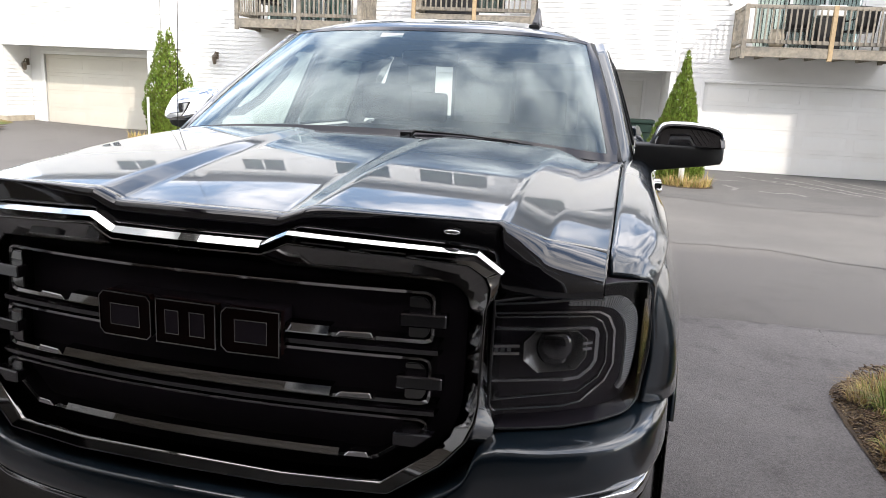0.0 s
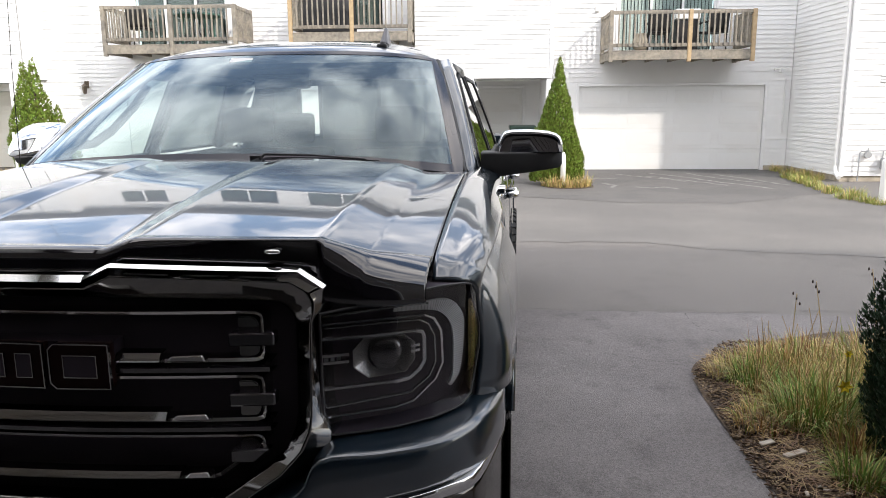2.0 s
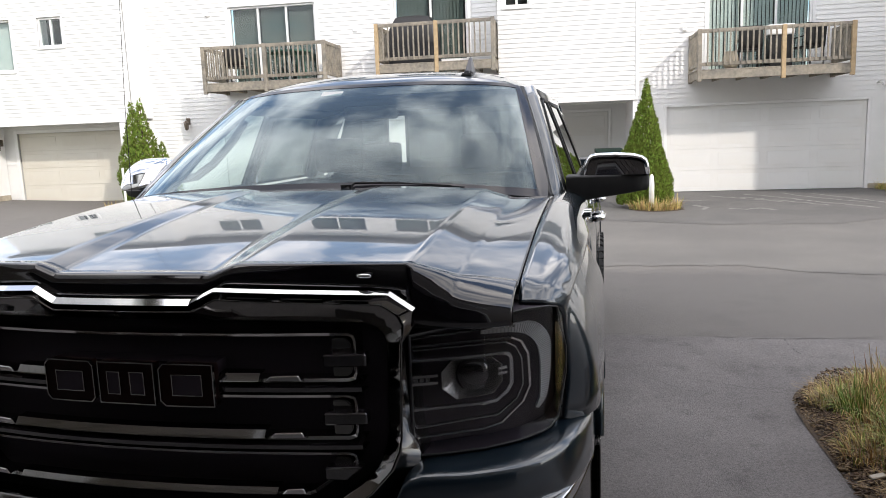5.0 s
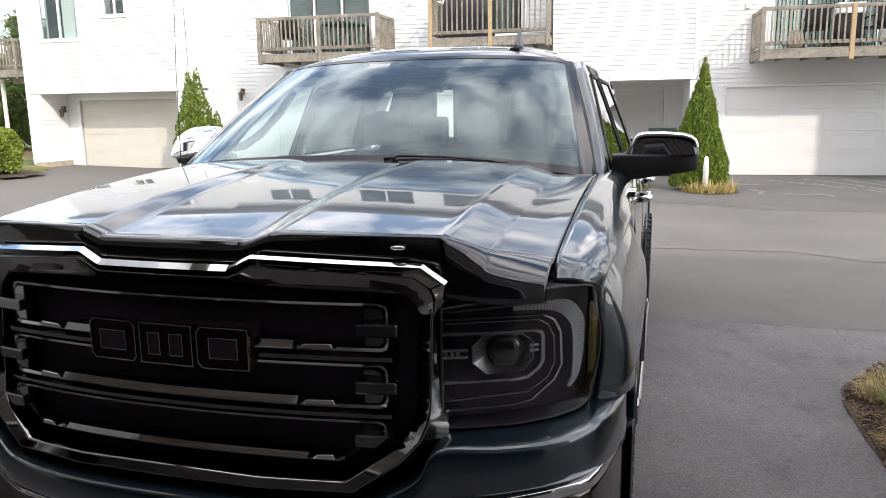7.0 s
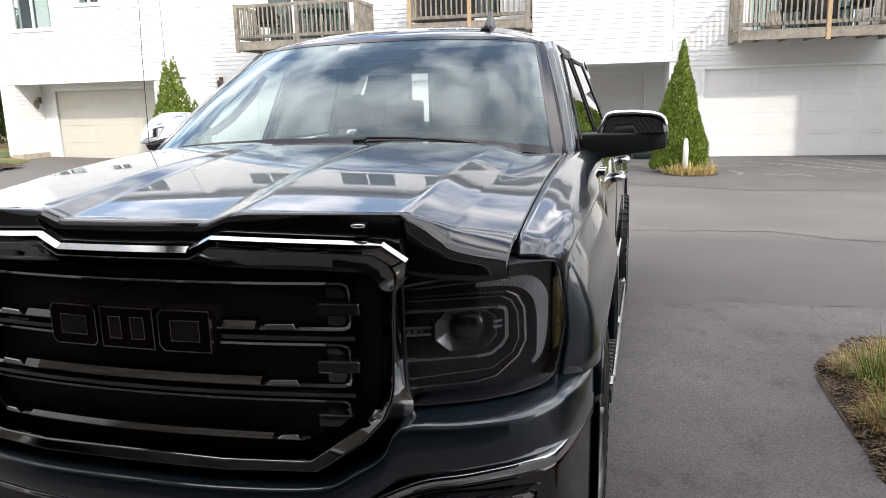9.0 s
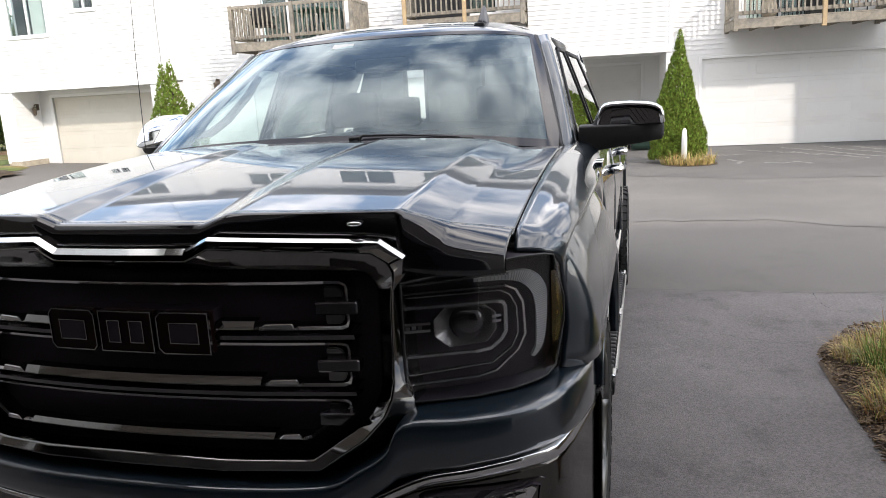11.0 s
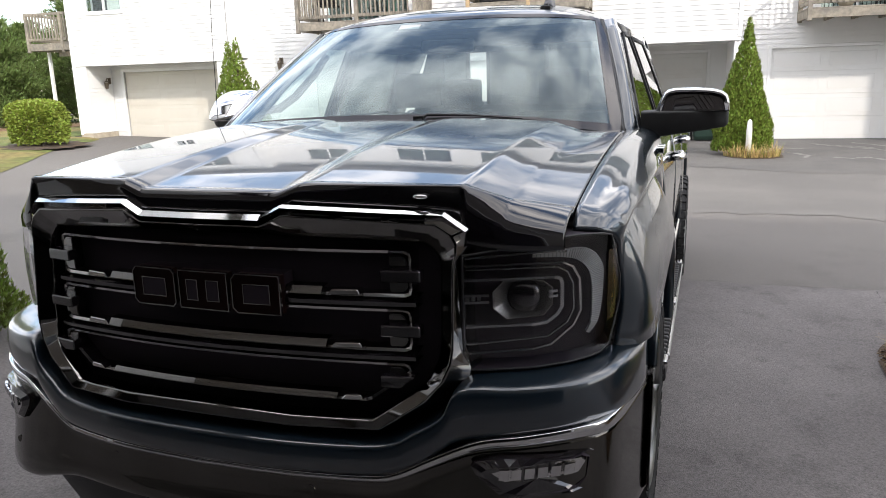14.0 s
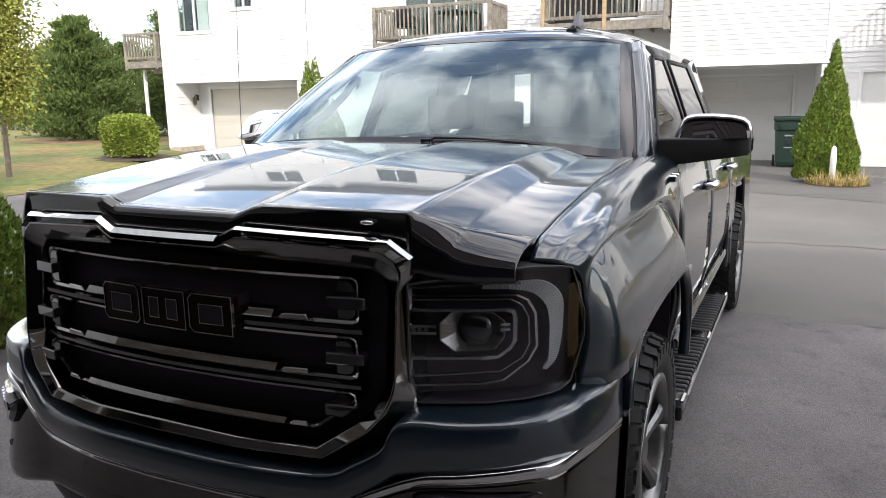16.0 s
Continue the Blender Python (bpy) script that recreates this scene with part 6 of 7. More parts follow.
def interior(t):
    """Dashboard, wheel, seats: what shows through the glass."""
    rows = []
    for y, z in ((1.36, 1.375), (1.55, 1.37), (1.75, 1.35), (1.86, 1.31), (1.88, 1.2), (1.84, 0.9)):
        rows.append([(x, y - 0.05 * (x / 0.8) ** 2 + (0.1 if y < 1.4 else 0) * (x / 0.8) ** 2, z + (0.02 if abs(x - 0.42) < 0.25 and 1.6 < y < 1.87 else 0)) for x in np.linspace(-0.84, 0.84, 23)])
    solid(part("dashboard", sheet(rows, (0, 1.5, 0.9)), DASH, t, "dark dashboard", True), 0.02)
    bm = bmesh.new()
    pts = [(0.42 + 0.19 * math.cos(a), 2.02 + 0.08 * math.sin(a), 1.20 + 0.17 * math.sin(a)) for a in np.linspace(0, 2 * math.pi, 33)]
    tube(bm, pts, 0.016, 8, False)
    tube(bm, [(0.25, 2.02, 1.19), (0.42, 1.98, 1.18), (0.59, 2.02, 1.19)], 0.02, 6)
    tube(bm, [(0.42, 1.98, 1.18), (0.42, 1.84, 1.12)], 0.035, 8)
    part("steering_wheel", bm, DASH, t, "black steering wheel", True)
    for y, zt, xs in ((2.62, 1.40, (-0.42, 0.42)), (3.45, 1.36, (-0.42, 0.42))):
        for x in xs:
            bm = box(bmesh.new(), (x - 0.26, y - 0.1, 0.75), (x + 0.26, y + 0.08, zt), 0.05, 3)
            box(bm, (x - 0.27, y - 0.6, 0.68), (x + 0.27, y - 0.02, 0.86), 0.05, 2)
            seat = part("seat", bm, SEAT, t, "dark cloth seat", True)
            part("headrest", boxed((x - 0.13, y - 0.04, zt + 0.03), (x + 0.13, y + 0.07, zt + 0.22), 0.035, 3), SEAT, seat, "", True)
    part("headliner", boxed((-0.66, 2.2, 1.80), (0.66, 3.7, 1.825)), HEADLINER, t)
    bm = tube(bmesh.new(), [(-0.715, 2.13, 1.73), (-0.695, 2.16, 1.715), (-0.705, 2.07, 1.63), (-0.735, 1.93, 1.52), (-0.765, 1.83, 1.465), (-0.80, 1.77, 1.46)], 0.02, 8)
    part("grab_handle", bm, HEADLINER, t, "grey pillar grab handle", True)
    part("rear_view_mirror", boxed((-0.13, 1.95, 1.70), (0.13, 1.975, 1.765), 0.02, 2), BLACK_PLASTIC, t)
    part("cab_floor", boxed((-0.92, 1.5, 0.50), (0.92, 3.74, 0.56)), DEEP_BLACK, t)
    part("firewall", boxed((-0.86, 1.42, 0.5), (0.86, 1.46, 1.34)), DEEP_BLACK, t)


def chassis(t):
    bm = bmesh.new()
    for s in (1, -1):
        box(bm, (s * 0.42 - 0.05, 0.2, 0.42), (s * 0.42 + 0.05, 5.6, 0.56))
    for y in (1.15, 4.62):
        tube(bm, [(-0.8, y, 0.4), (0.8, y, 0.4)], 0.05, 8)
    part("frame", bm, DEEP_BLACK, t)
    part("engine_bay", boxed((-0.6, 0.25, 0.5), (0.6, 1.4, 1.22)), DEEP_BLACK, t)
    for s in (1, -1):
        for y in (1.15, 4.62):
            part("wheel_housing", boxed((min(s * 0.6, s * 0.99), y - 0.52, 0.99), (max(s * 0.6, s * 0.99), y + 0.5, 1.03)), DEEP_BLACK, t)
            part("wheel_housing", boxed((min(s * 0.6, s * 0.98), y + 0.49, 0.5), (max(s * 0.6, s * 0.98), y + 0.51, 1.0)), DEEP_BLACK, t)
    part("radiator_support", boxed((-0.62, 0.2, 0.5), (0.62, 0.24, 1.25)), DEEP_BLACK, t)


truck()

# ==== paving details ====
DRIVE = material("coarse_dark_asphalt", (0.150, 0.139, 0.137), 0.85, vary=0.36, scale=95, second=(0.192, 0.179, 0.175), second_scale=1.1, bump=0.75, bump_scale=200, blotch=0.26, blotch_scale=3.4)
CRACK = material("crack_filler", (0.075, 0.071, 0.068), 0.9, vary=0.2, scale=40)
FAINT = material("weathered_crack", (0.105, 0.100, 0.095), 0.9, vary=0.2, scale=40)
PALE = material("pale_dried_stain", (0.235, 0.228, 0.215), 0.9, vary=0.25, scale=12)


def driveway():
    """The nearer, darker pour of asphalt up to the sealed joint."""
    bm = bmesh.new()
    rng = random.Random(5)
    far = [(x, 4.47 + 0.02 * math.sin(3 * x) + rng.uniform(-0.012, 0.012)) for x in np.linspace(-3.4, 7.0, 60)]
    a = [bm.verts.new((x, y, 0.004)) for x, y in far]
    b = [bm.verts.new((x, -1.98, 0.004)) for x, _ in far]
    for k in range(len(far) - 1):
        bm.faces.new((b[k], b[k + 1], a[k + 1], a[k]))
    ob = part("driveway", bm, DRIVE, None)
    tagged(ob, "darker coarse asphalt driveway slab under the truck", "driveway", kind="structure")
    return ob


driveway()


def ribbon(name, points, width, mat, z, label, seed, ragged=0.6):
    rng = random.Random(seed)
    bm = bmesh.new()
    pts = spline([(x, y, 0) for x, y in points], 10)
    prev = None
    for i, p in enumerate(pts):
        d = pts[min(i + 1, len(pts) - 1)] - pts[max(i - 1, 0)]
        d /= np.linalg.norm(d)
        q = p + np.array((-d[1], d[0], 0)) * rng.uniform(-1, 1) * width * ragged
        w = width * rng.uniform(0.4, 1.0) * 0.5
        row = [bm.verts.new((q[0] - d[1] * s * w, q[1] + d[0] * s * w, z)) for s in (-1, 1)]
        if prev:
            bm.faces.new((prev[0], row[0], row[1], prev[1]))
        prev = None if mat in (CRACK, FAINT) and rng.random() < 0.3 else row
    bmesh.ops.recalc_face_normals(bm, faces=bm.faces)
    ob = part(name, bm, mat, None)
    return tagged(ob, label, "paving", kind="structure")


ribbon("joint", [(-3.4, 4.47), (-1, 4.45), (0.97, 4.48), (2.4, 4.45), (3.6, 4.6), (7, 4.6)], 0.013, FAINT, 0.008, "thin worn joint across the asphalt", 1)
ribbon("joint", [(-4, 7.7), (0.96, 7.47), (1.82, 7.5), (2.6, 7.52), (3.1, 7.2), (4.16, 6.9)], 0.006, FAINT, 0.009, "faint crack across the asphalt", 2)
ribbon("crack", [(1.15, 3.62), (1.36, 3.40), (1.49, 3.25), (1.62, 3.18), (1.74, 3.13)], 0.006, FAINT, 0.008, "fine crack in the asphalt", 3)
ribbon("crack", [(1.62, 3.42), (1.91, 3.30), (2.06, 3.24), (2.13, 3.2)], 0.007, CRACK, 0.008, "fine crack in the asphalt", 4)
ribbon("crack", [(2.36, 4.44), (2.36, 4.2), (2.40, 4.05), (2.5, 3.95)], 0.009, CRACK, 0.008, "fine crack in the asphalt", 5)
SEALED = material("sealed_asphalt", (0.108, 0.104, 0.100), 0.8, vary=0.3, scale=90, second=(0.150, 0.144, 0.136), second_scale=0.9, bump=0.5, bump_scale=240, blotch=0.35, blotch_scale=0.9)
MIDDLE = material("middle_asphalt", (0.135, 0.129, 0.122), 0.82, vary=0.3, scale=100, second=(0.168, 0.160, 0.149), second_scale=0.6, bump=0.55, bump_scale=250)


def slab(name, near, far, mat, z, label, seed):
    """A pour of asphalt between two lines of (x, y), with a ragged near edge."""
    rng = random.Random(seed)
    bm = bmesh.new()
    prev = None
    for x in np.linspace(near[0][0], near[-1][0], 70):
        y0 = float(np.interp(x, [p[0] for p in near], [p[1] for p in near])) + rng.uniform(-0.05, 0.05)
        y1 = float(np.interp(x, [p[0] for p in far], [p[1] for p in far]))
        row = [bm.verts.new((x, y0, z)), bm.verts.new((x, y1, z))]
        if prev:
            bm.faces.new((prev[0], row[0], row[1], prev[1]))
        prev = row
    return tagged(part(name, bm, mat, None), label, "paving", kind="structure")


slab("drive_slab", [(-4, 7.7), (0.96, 7.47), (1.82, 7.5), (2.6, 7.52), (3.1, 7.2), (4.16, 6.9), (7.3, 6.6)], [(-4, 17.5), (8, 17.9)], MIDDLE, 0.004, "slightly darker asphalt beyond the crack", 31)
slab("drive_apron", [(-4, 12.4), (0.8, 12.0), (2.8, 11.2), (4.6, 11.2), (6.2, 12.4), (7.3, 13.0)], [(-4, 17.5), (8, 17.9)], SEALED, 0.008, "dark sealed asphalt before the garage doors", 32)
for k, pts in enumerate((
    [(2.75, 14.3), (2.95, 13.8), (2.85, 13.4)], [(3.3, 16.3), (3.9, 15.5), (4.5, 15.0), (5.2, 13.9)], [(4.1, 16.6), (4.7, 15.6), (5.2, 14.6), (5.9, 13.4)],
    [(4.9, 16.7), (5.4, 15.4), (6.0, 14.4)], [(3.35, 13.6), (3.6, 13.4), (3.9, 13.55), (4.1, 13.2)], [(5.5, 16.4), (6.0, 15.2), (6.4, 14.0)], [(3.7, 15.9), (4.2, 15.5), (4.5, 14.6)], [(2.4, 15.6), (2.7, 15.2), (3.2, 15.3)])):
    ribbon("stain", pts, 0.12, PALE, 0.012, "pale dried run-off stain on the asphalt", 20 + k, 0.35)


# ==== planting ====
def leaf_material(name, color, vary=0.3, hue=0.02, rough=0.55):
    m = material(name, color, rough, island=vary, random_hue=hue, spec=0.3)
    m.node_tree.nodes["Principled BSDF"].inputs["Transmission Weight"].default_value = 0.0
    return m


ARBOR = leaf_material("arborvitae_green", (0.165, 0.225, 0.037), 0.5, 0.025)
# arborvitae green darkened so that the colour itself carries the shade
ARBOR_SHADED = leaf_material("shaded_arborvitae_green", (0.018, 0.042, 0.018), 0.45, 0.02)
PINE = leaf_material("pine_green", (0.125, 0.175, 0.05), 0.6, 0.025)
HEDGE = leaf_material("hedge_green", (0.185, 0.235, 0.036), 0.5, 0.025)
YELLOWING = leaf_material("yellowing_leaf", (0.24, 0.25, 0.05), 0.4, 0.03)
GRASS_GREEN = leaf_material("grass_green", (0.24, 0.27, 0.06), 0.45, 0.03)
STRAW = leaf_material("dry_straw", (0.50, 0.36, 0.16), 0.4, 0.02)
RUST = leaf_material("rust_brown_grass", (0.33, 0.17, 0.06), 0.45, 0.03)
LUSH = leaf_material("lush_grass_green", (0.15, 0.24, 0.045), 0.45, 0.03)
PALE_BARK = material("pale_bark", (0.21, 0.17, 0.13), 0.9, vary=0.3, scale=14, bump=0.5, bump_scale=30)
BARK = material("bark", (0.10, 0.075, 0.055), 0.9, vary=0.3, scale=14, bump=0.6, bump_scale=30)
PETAL = material("yellow_petal", (0.98, 0.76, 0.03), 0.5, vary=0.1, scale=20)
SEED = material("dry_seed_head", (0.05, 0.035, 0.03), 0.9)
CHIP = material("pale_stone_chip", (0.40, 0.36, 0.30), 0.8, vary=0.15, scale=20)


def from_arrays(name, verts, faces, mat, parent, label="", kind=""):
    me = bpy.data.meshes.new(name)
    me.from_pydata(verts, [], faces)
    me.materials.append(mat)
    ob = new(name, me)
    ob.parent = parent
    if label or kind:
        tagged(ob, label, kind=kind)
    return ob


def spray(vs, fs, p, out, up, size, rng):
    """A little fan of scale leaves: four pointed lobes."""
    side = out.cross(up).normalized()
    n = len(vs)
    base = p - up * size * 0.4
    tips = [p + up * size * 0.7 + out * size * 0.25, p + side * size * 0.55 + up * size * 0.35, p - side * size * 0.55 + up * size * 0.35]
    mids = [p + side * size * 0.2 + up * size * 0.15 + out * size * 0.1, p - side * size * 0.2 + up * size * 0.15 + out * size * 0.1]
    vs += [base, tips[0], tips[1], tips[2], mids[0], mids[1]]
    fs += [(n, n + 4, n + 1, n + 5), (n, n + 2, n + 4), (n, n + 5, n + 3)]


def arborvitae(name, label, x, y, z, stems, count, size, mat, seed):
    """stems: (dx, dy, height, radius). Upright sprays over tapering stems."""
    rng = random.Random(seed)
    t = thing(name, label, "tree", pose(x, y, z))
    bm = bmesh.new()
    vs, fs = [], []
    for dx, dy, h, r in stems:
        tube(bm, [(dx, dy, 0), (dx, dy, h * 0.5), (dx, dy, h * 0.95)], [0.05, 0.03, 0.006], 7)
        bumps = [(rng.uniform(0, 6.28), rng.uniform(0.05, 0.8), rng.uniform(0.12, 0.28)) for _ in range(34)]
        for _ in range(int(count * h * r / sum(s[2] * s[3] for s in stems))):
            f = 1 - math.sqrt(rng.random()) * 0.985
            a = rng.uniform(0, 2 * math.pi)
            rad = r * float(np.interp(f, [0, 0.17, 0.31, 0.45, 0.62, 0.79, 0.95, 1], [0.86, 0.97, 1.0, 0.86, 0.60, 0.31, 0.10, 0.01])) + 0.012
            for ba, bf, bh in bumps:
                da = (a - ba + math.pi) % (2 * math.pi) - math.pi
                rad += r * bh * math.exp(-(da / 0.45) ** 2 - ((f - bf) / 0.07) ** 2) * (1 - f)
            rad *= rng.uniform(0.62, 1.03) ** 0.6
            out = Vector((math.cos(a), math.sin(a), 0.15)).normalized()
            p = Vector((dx + rad * math.cos(a), dy + rad * math.sin(a), 0.06 + f * h))
            up = (Vector((0, 0, 1)) + out * rng.uniform(0.0, 0.7) + Vector((rng.uniform(-0.4, 0.4), rng.uniform(-0.4, 0.4), 0))).normalized()
            out = Matrix.Rotation(rng.uniform(-0.9, 0.9), 3, "Z") @ out
            spray(vs, fs, p, out, up, size * rng.uniform(0.7, 1.3), rng)
    part("trunk", bm, BARK, t)
    from_arrays("crown", vs, fs, mat, t, "dense upright scaly foliage", "stuff")
    return t


arborvitae("arborvitae", "bright green arborvitae with two pointed tops by the drive", 1.93, 14.1, 0.0, [(-0.11, 0, 2.5, 0.34), (-0.33, -0.05, 1.75, 0.30), (0.09, -0.06, 1.45, 0.28), (-0.1, -0.12, 1.1, 0.3)], 30000, 0.05, ARBOR, 1)
arborvitae("arborvitae", "green arborvitae with a smaller twin beside the cream garage", -10.17, 14.9, 0.1, [(-0.12, 0, 2.56, 0.38), (0.12, 0, 2.62, 0.38), (0.55, 0.1, 1.55, 0.3)], 10000, 0.066, ARBOR, 2)
arborvitae("arborvitae", "arborvitae in the planting bed, its shade put into the dark green", 2.98, 1.86, 0.0, [(0.0, 0, 1.95, 0.38), (0.15, -0.15, 1.5, 0.36)], 30000, 0.026, ARBOR_SHADED, 3)
arborvitae("arborvitae", "green arborvitae beside the truck's far side", -3.38, 1.75, 0.0, [(0, 0, 1.14, 0.38), (-0.3, 0.1, 1.0, 0.36)], 9000, 0.04, ARBOR, 4)


def pine(name, label, x, y, z, h, r, seed, count=2600):
    """A broad pine: trunk, whorled limbs, tufts of needles."""
    rng = random.Random(seed)
    t = thing(name, label, "tree", pose(x, y, z))
    bm = tube(bmesh.new(), [(0, 0, 0), (0.05, 0, h * 0.5), (0, 0, h * 0.97)], [0.16, 0.09, 0.02], 8)
    vs, fs = [], []
    for k in range(46):
        f = 0.035 + 0.925 * k / 46
        a = k * 2.4 + rng.uniform(-0.3, 0.3)
        L = r * (1 - f) ** 0.62 * rng.uniform(0.75, 1.12) * (0.7 + 0.3 * min(1, f / 0.2))
        d = Vector((math.cos(a), math.sin(a), 0.25 + 0.5 * f))
        p0 = Vector((0, 0, f * h * 0.93))
        p1 = p0 + d * L
        tube(bm, [p0, p0 + d * L * 0.5, p1], [0.03, 0.02, 0.008], 5)
        for _ in range(int(count / 46 * (0.5 + 1.0 * (1 - f)))):
            q = p0 + d * L * (rng.random() ** 0.6)
            w = 0.26 * (1 - f) + 0.13
            q += Vector((rng.gauss(0, w), rng.gauss(0, w), rng.gauss(0, w * 0.55)))
            axis = (d.normalized() + Vector((rng.uniform(-0.5, 0.5), rng.uniform(-0.5, 0.5), 0.55))).normalized()
            s = rng.uniform(0.09, 0.17)
            for _ in range(5):
                side = (axis.orthogonal().normalized() if True else axis)
                side = Matrix.Rotation(rng.uniform(0, 6.28), 3, axis) @ side
                tip = q + axis * s + side * s * rng.uniform(0.25, 0.7)
                wv = axis.cross(side) * s * 0.13
                n = len(vs)
                vs += [q - wv, q + wv, tip]
                fs.append((n, n + 1, n + 2))
    part("trunk", bm, BARK, t)
    from_arrays("crown", vs, fs, PINE, t, "tufts of green needles", "stuff")


pine("pine_tree", "broad bushy green pine tree on the lawn", -25.4, 20.1, 0.2, 5.3, 2.25, 1, 26000)
pine("pine_tree", "tall green pine tree behind the balcony", -24.3, 24.2, 0.2, 6.2, 1.9, 2, 16000)
pine("pine_tree", "green pine tree between its neighbours on the lawn", -27.8, 24.6, 0.2, 4.6, 2.3, 3, 12000)
pine("pine_tree", "smaller green pine tree at the edge of the group", -30.8, 22.6, 0.2, 4.4, 2.1, 4, 12000)
pine("pine_tree", "green pine tree far along the lawn", -44.0, 29.5, 0.2, 5.2, 3.0, 5, 7000)
pine("pine_tree", "wide green pine tree in the distance", -58.0, 44.0, 0.2, 6.0, 4.2, 6, 6000)
pine("pine_tree", "dark green pine tree in the distance", -66.0, 36.0, 0.2, 6.5, 4.4, 7, 6000)


def leafy_tree(x, y, z, h, r, seed):
    rng = random.Random(seed)
    t = thing("young_tree", "slender young tree with yellowing leaves on the lawn", "tree", pose(x, y, z))
    bm = tube(bmesh.new(), [(0, 0, 0), (0.04, 0.02, h * 0.3), (0, 0, h * 0.95)], [0.065, 0.05, 0.012], 8)
    vs, fs = [], []
    for k in range(34):
        f = 0.24 + 0.72 * k / 34
        a = k * 2.4
        d = Vector((math.cos(a), math.sin(a), 0.7)).normalized()
        L = r * (1 - abs(f - 0.5) * 1.3) * rng.uniform(0.7, 1.1)
        p0 = Vector((0, 0, f * h))
        tube(bm, [p0, p0 + d * L], [0.025, 0.006], 5)
        for _ in range(820):
            q = p0 + d * L * rng.uniform(0.2, 1.1) + Vector((rng.gauss(0, 0.22), rng.gauss(0, 0.22), rng.gauss(0, 0.22)))
            s = rng.uniform(0.04, 0.085)
            u = Vector((rng.uniform(-1, 1), rng.uniform(-1, 1), rng.uniform(-1, 0.3))).normalized()
            w = u.orthogonal().normalized() * s * 0.34
            n = len(vs)
            vs += [q, q + u * s * 0.6 + w, q + u * s * 1.3, q + u * s * 0.6 - w]
            fs.append((n, n + 1, n + 2, n + 3))
    part("trunk", bm, PALE_BARK, t)
    from_arrays("crown", vs, fs, YELLOWING, t, "small yellow-green leaves", "stuff")


leafy_tree(-13.65, 8.78, 0.12, 5.6, 1.0, 7)


def hedge(x, y, z, w, d, h, seed, count=22000):
    rng = random.Random(seed)
    t = thing("hedge", "clipped round yellow-green hedge at the house corner", "shrub", pose(x, y, z, 0, 0, 12))
    bm = bmesh.new()
    for _ in range(14):
        a = rng.uniform(0, 6.28)
        tube(bm, [(0.2 * math.cos(a), 0.15 * math.sin(a), 0), (w * 0.4 * math.cos(a), d * 0.4 * math.sin(a), h * 0.8)], [0.02, 0.008], 5)
    part("stems", bm, BARK, t, kind="stuff")
    vs, fs = [], []
    for _ in range(count):
        q = [rng.uniform(-1, 1) for _ in range(3)]
        q[rng.choice((0, 0, 1, 1, 2, 2))] = rng.choice((-1.0, 1.0))
        if q[2] < -0.7:
            continue
        q = [v / sum(abs(r) ** 3.2 for r in q) ** (1 / 3.2) for v in q]
        u = Vector(q).normalized()
        swell = 1 + 0.06 * math.sin(4 * q[0] + 1) * math.sin(5 * q[1] + 3 * q[2]) + 0.16 * noise.noise(Vector(q) * 2.6) + 0.05 * noise.noise(Vector(q) * 6.5) - 0.10 * max(0.0, -q[2])
        p = Vector((q[0] * w / 2 * swell, q[1] * d / 2 * swell, h / 2 + q[2] * h / 2))
        p = Vector((0, 0, h / 2)) + (p - Vector((0, 0, h / 2))) * rng.uniform(0.84, 1.02)
        s = rng.uniform(0.03, 0.062)
        dirn = (u + Vector((rng.uniform(-1, 1), rng.uniform(-1, 1), rng.uniform(-0.6, 1)))).normalized()
        wv = dirn.orthogonal().normalized() * s * 0.5
        n = len(vs)
        vs += [p, p + dirn * s * 0.6 + wv, p + dirn * s * 1.3, p + dirn * s * 0.6 - wv]
        fs.append((n, n + 1, n + 2, n + 3))
    from_arrays("foliage", vs, fs, HEDGE, t, "small glossy leaves", "stuff")


hedge(-15.12, 13.3, 0.05, 1.26, 1.2, 1.30, 1)


def blade(vs, fs, p, lean, length, width, droop, rng):
    """An arching grass blade of four spans."""
    d = Vector((math.cos(lean), math.sin(lean), 0))
    w = Vector((-d.y, d.x, 0)) * width
    n = len(vs)
    for k in range(5):
        f = k / 4
        q = p + Vector((0, 0, 1)) * length * (f - droop * f * f) + d * length * (0.15 * f + 0.75 * droop * f * f)
        ww = w * (1 - f) ** 0.7 * 0.5 + w * 0.03
        vs += [q - ww, q + ww]
    for k in range(4):
        a = n + 2 * k
        fs.append((a, a + 1, a + 3, a + 2))


def clump(label, x, y, z, radius, count, length, mats, seed, width=0.009, base=None):
    rng = random.Random(seed)
    t = thing("grass_clump", label, "plant", pose(x, y, z), "ornamental grass")
    for name, mat, share in mats:
        vs, fs = [], []
        for _ in range(int(count * share)):
            a, r = rng.uniform(0, 6.28), radius * math.sqrt(rng.random())
            blade(vs, fs, Vector((r * math.cos(a), r * math.sin(a), 0)), a + rng.uniform(-0.9, 0.9), length * rng.uniform(0.55, 1.15), width * rng.uniform(0.7, 1.3), rng.uniform(0.1, 0.75), rng)
        from_arrays(name, vs, fs, mat, t, kind="stuff")
    return t


MIXED = (("green_foliage", GRASS_GREEN, 0.5), ("dry_foliage", STRAW, 0.5))
WEEDY = (("green_foliage", GRASS_GREEN, 0.72), ("dry_foliage", STRAW, 0.28))
DRY = (("dry_foliage", STRAW, 0.8), ("green_foliage", GRASS_GREEN, 0.2))


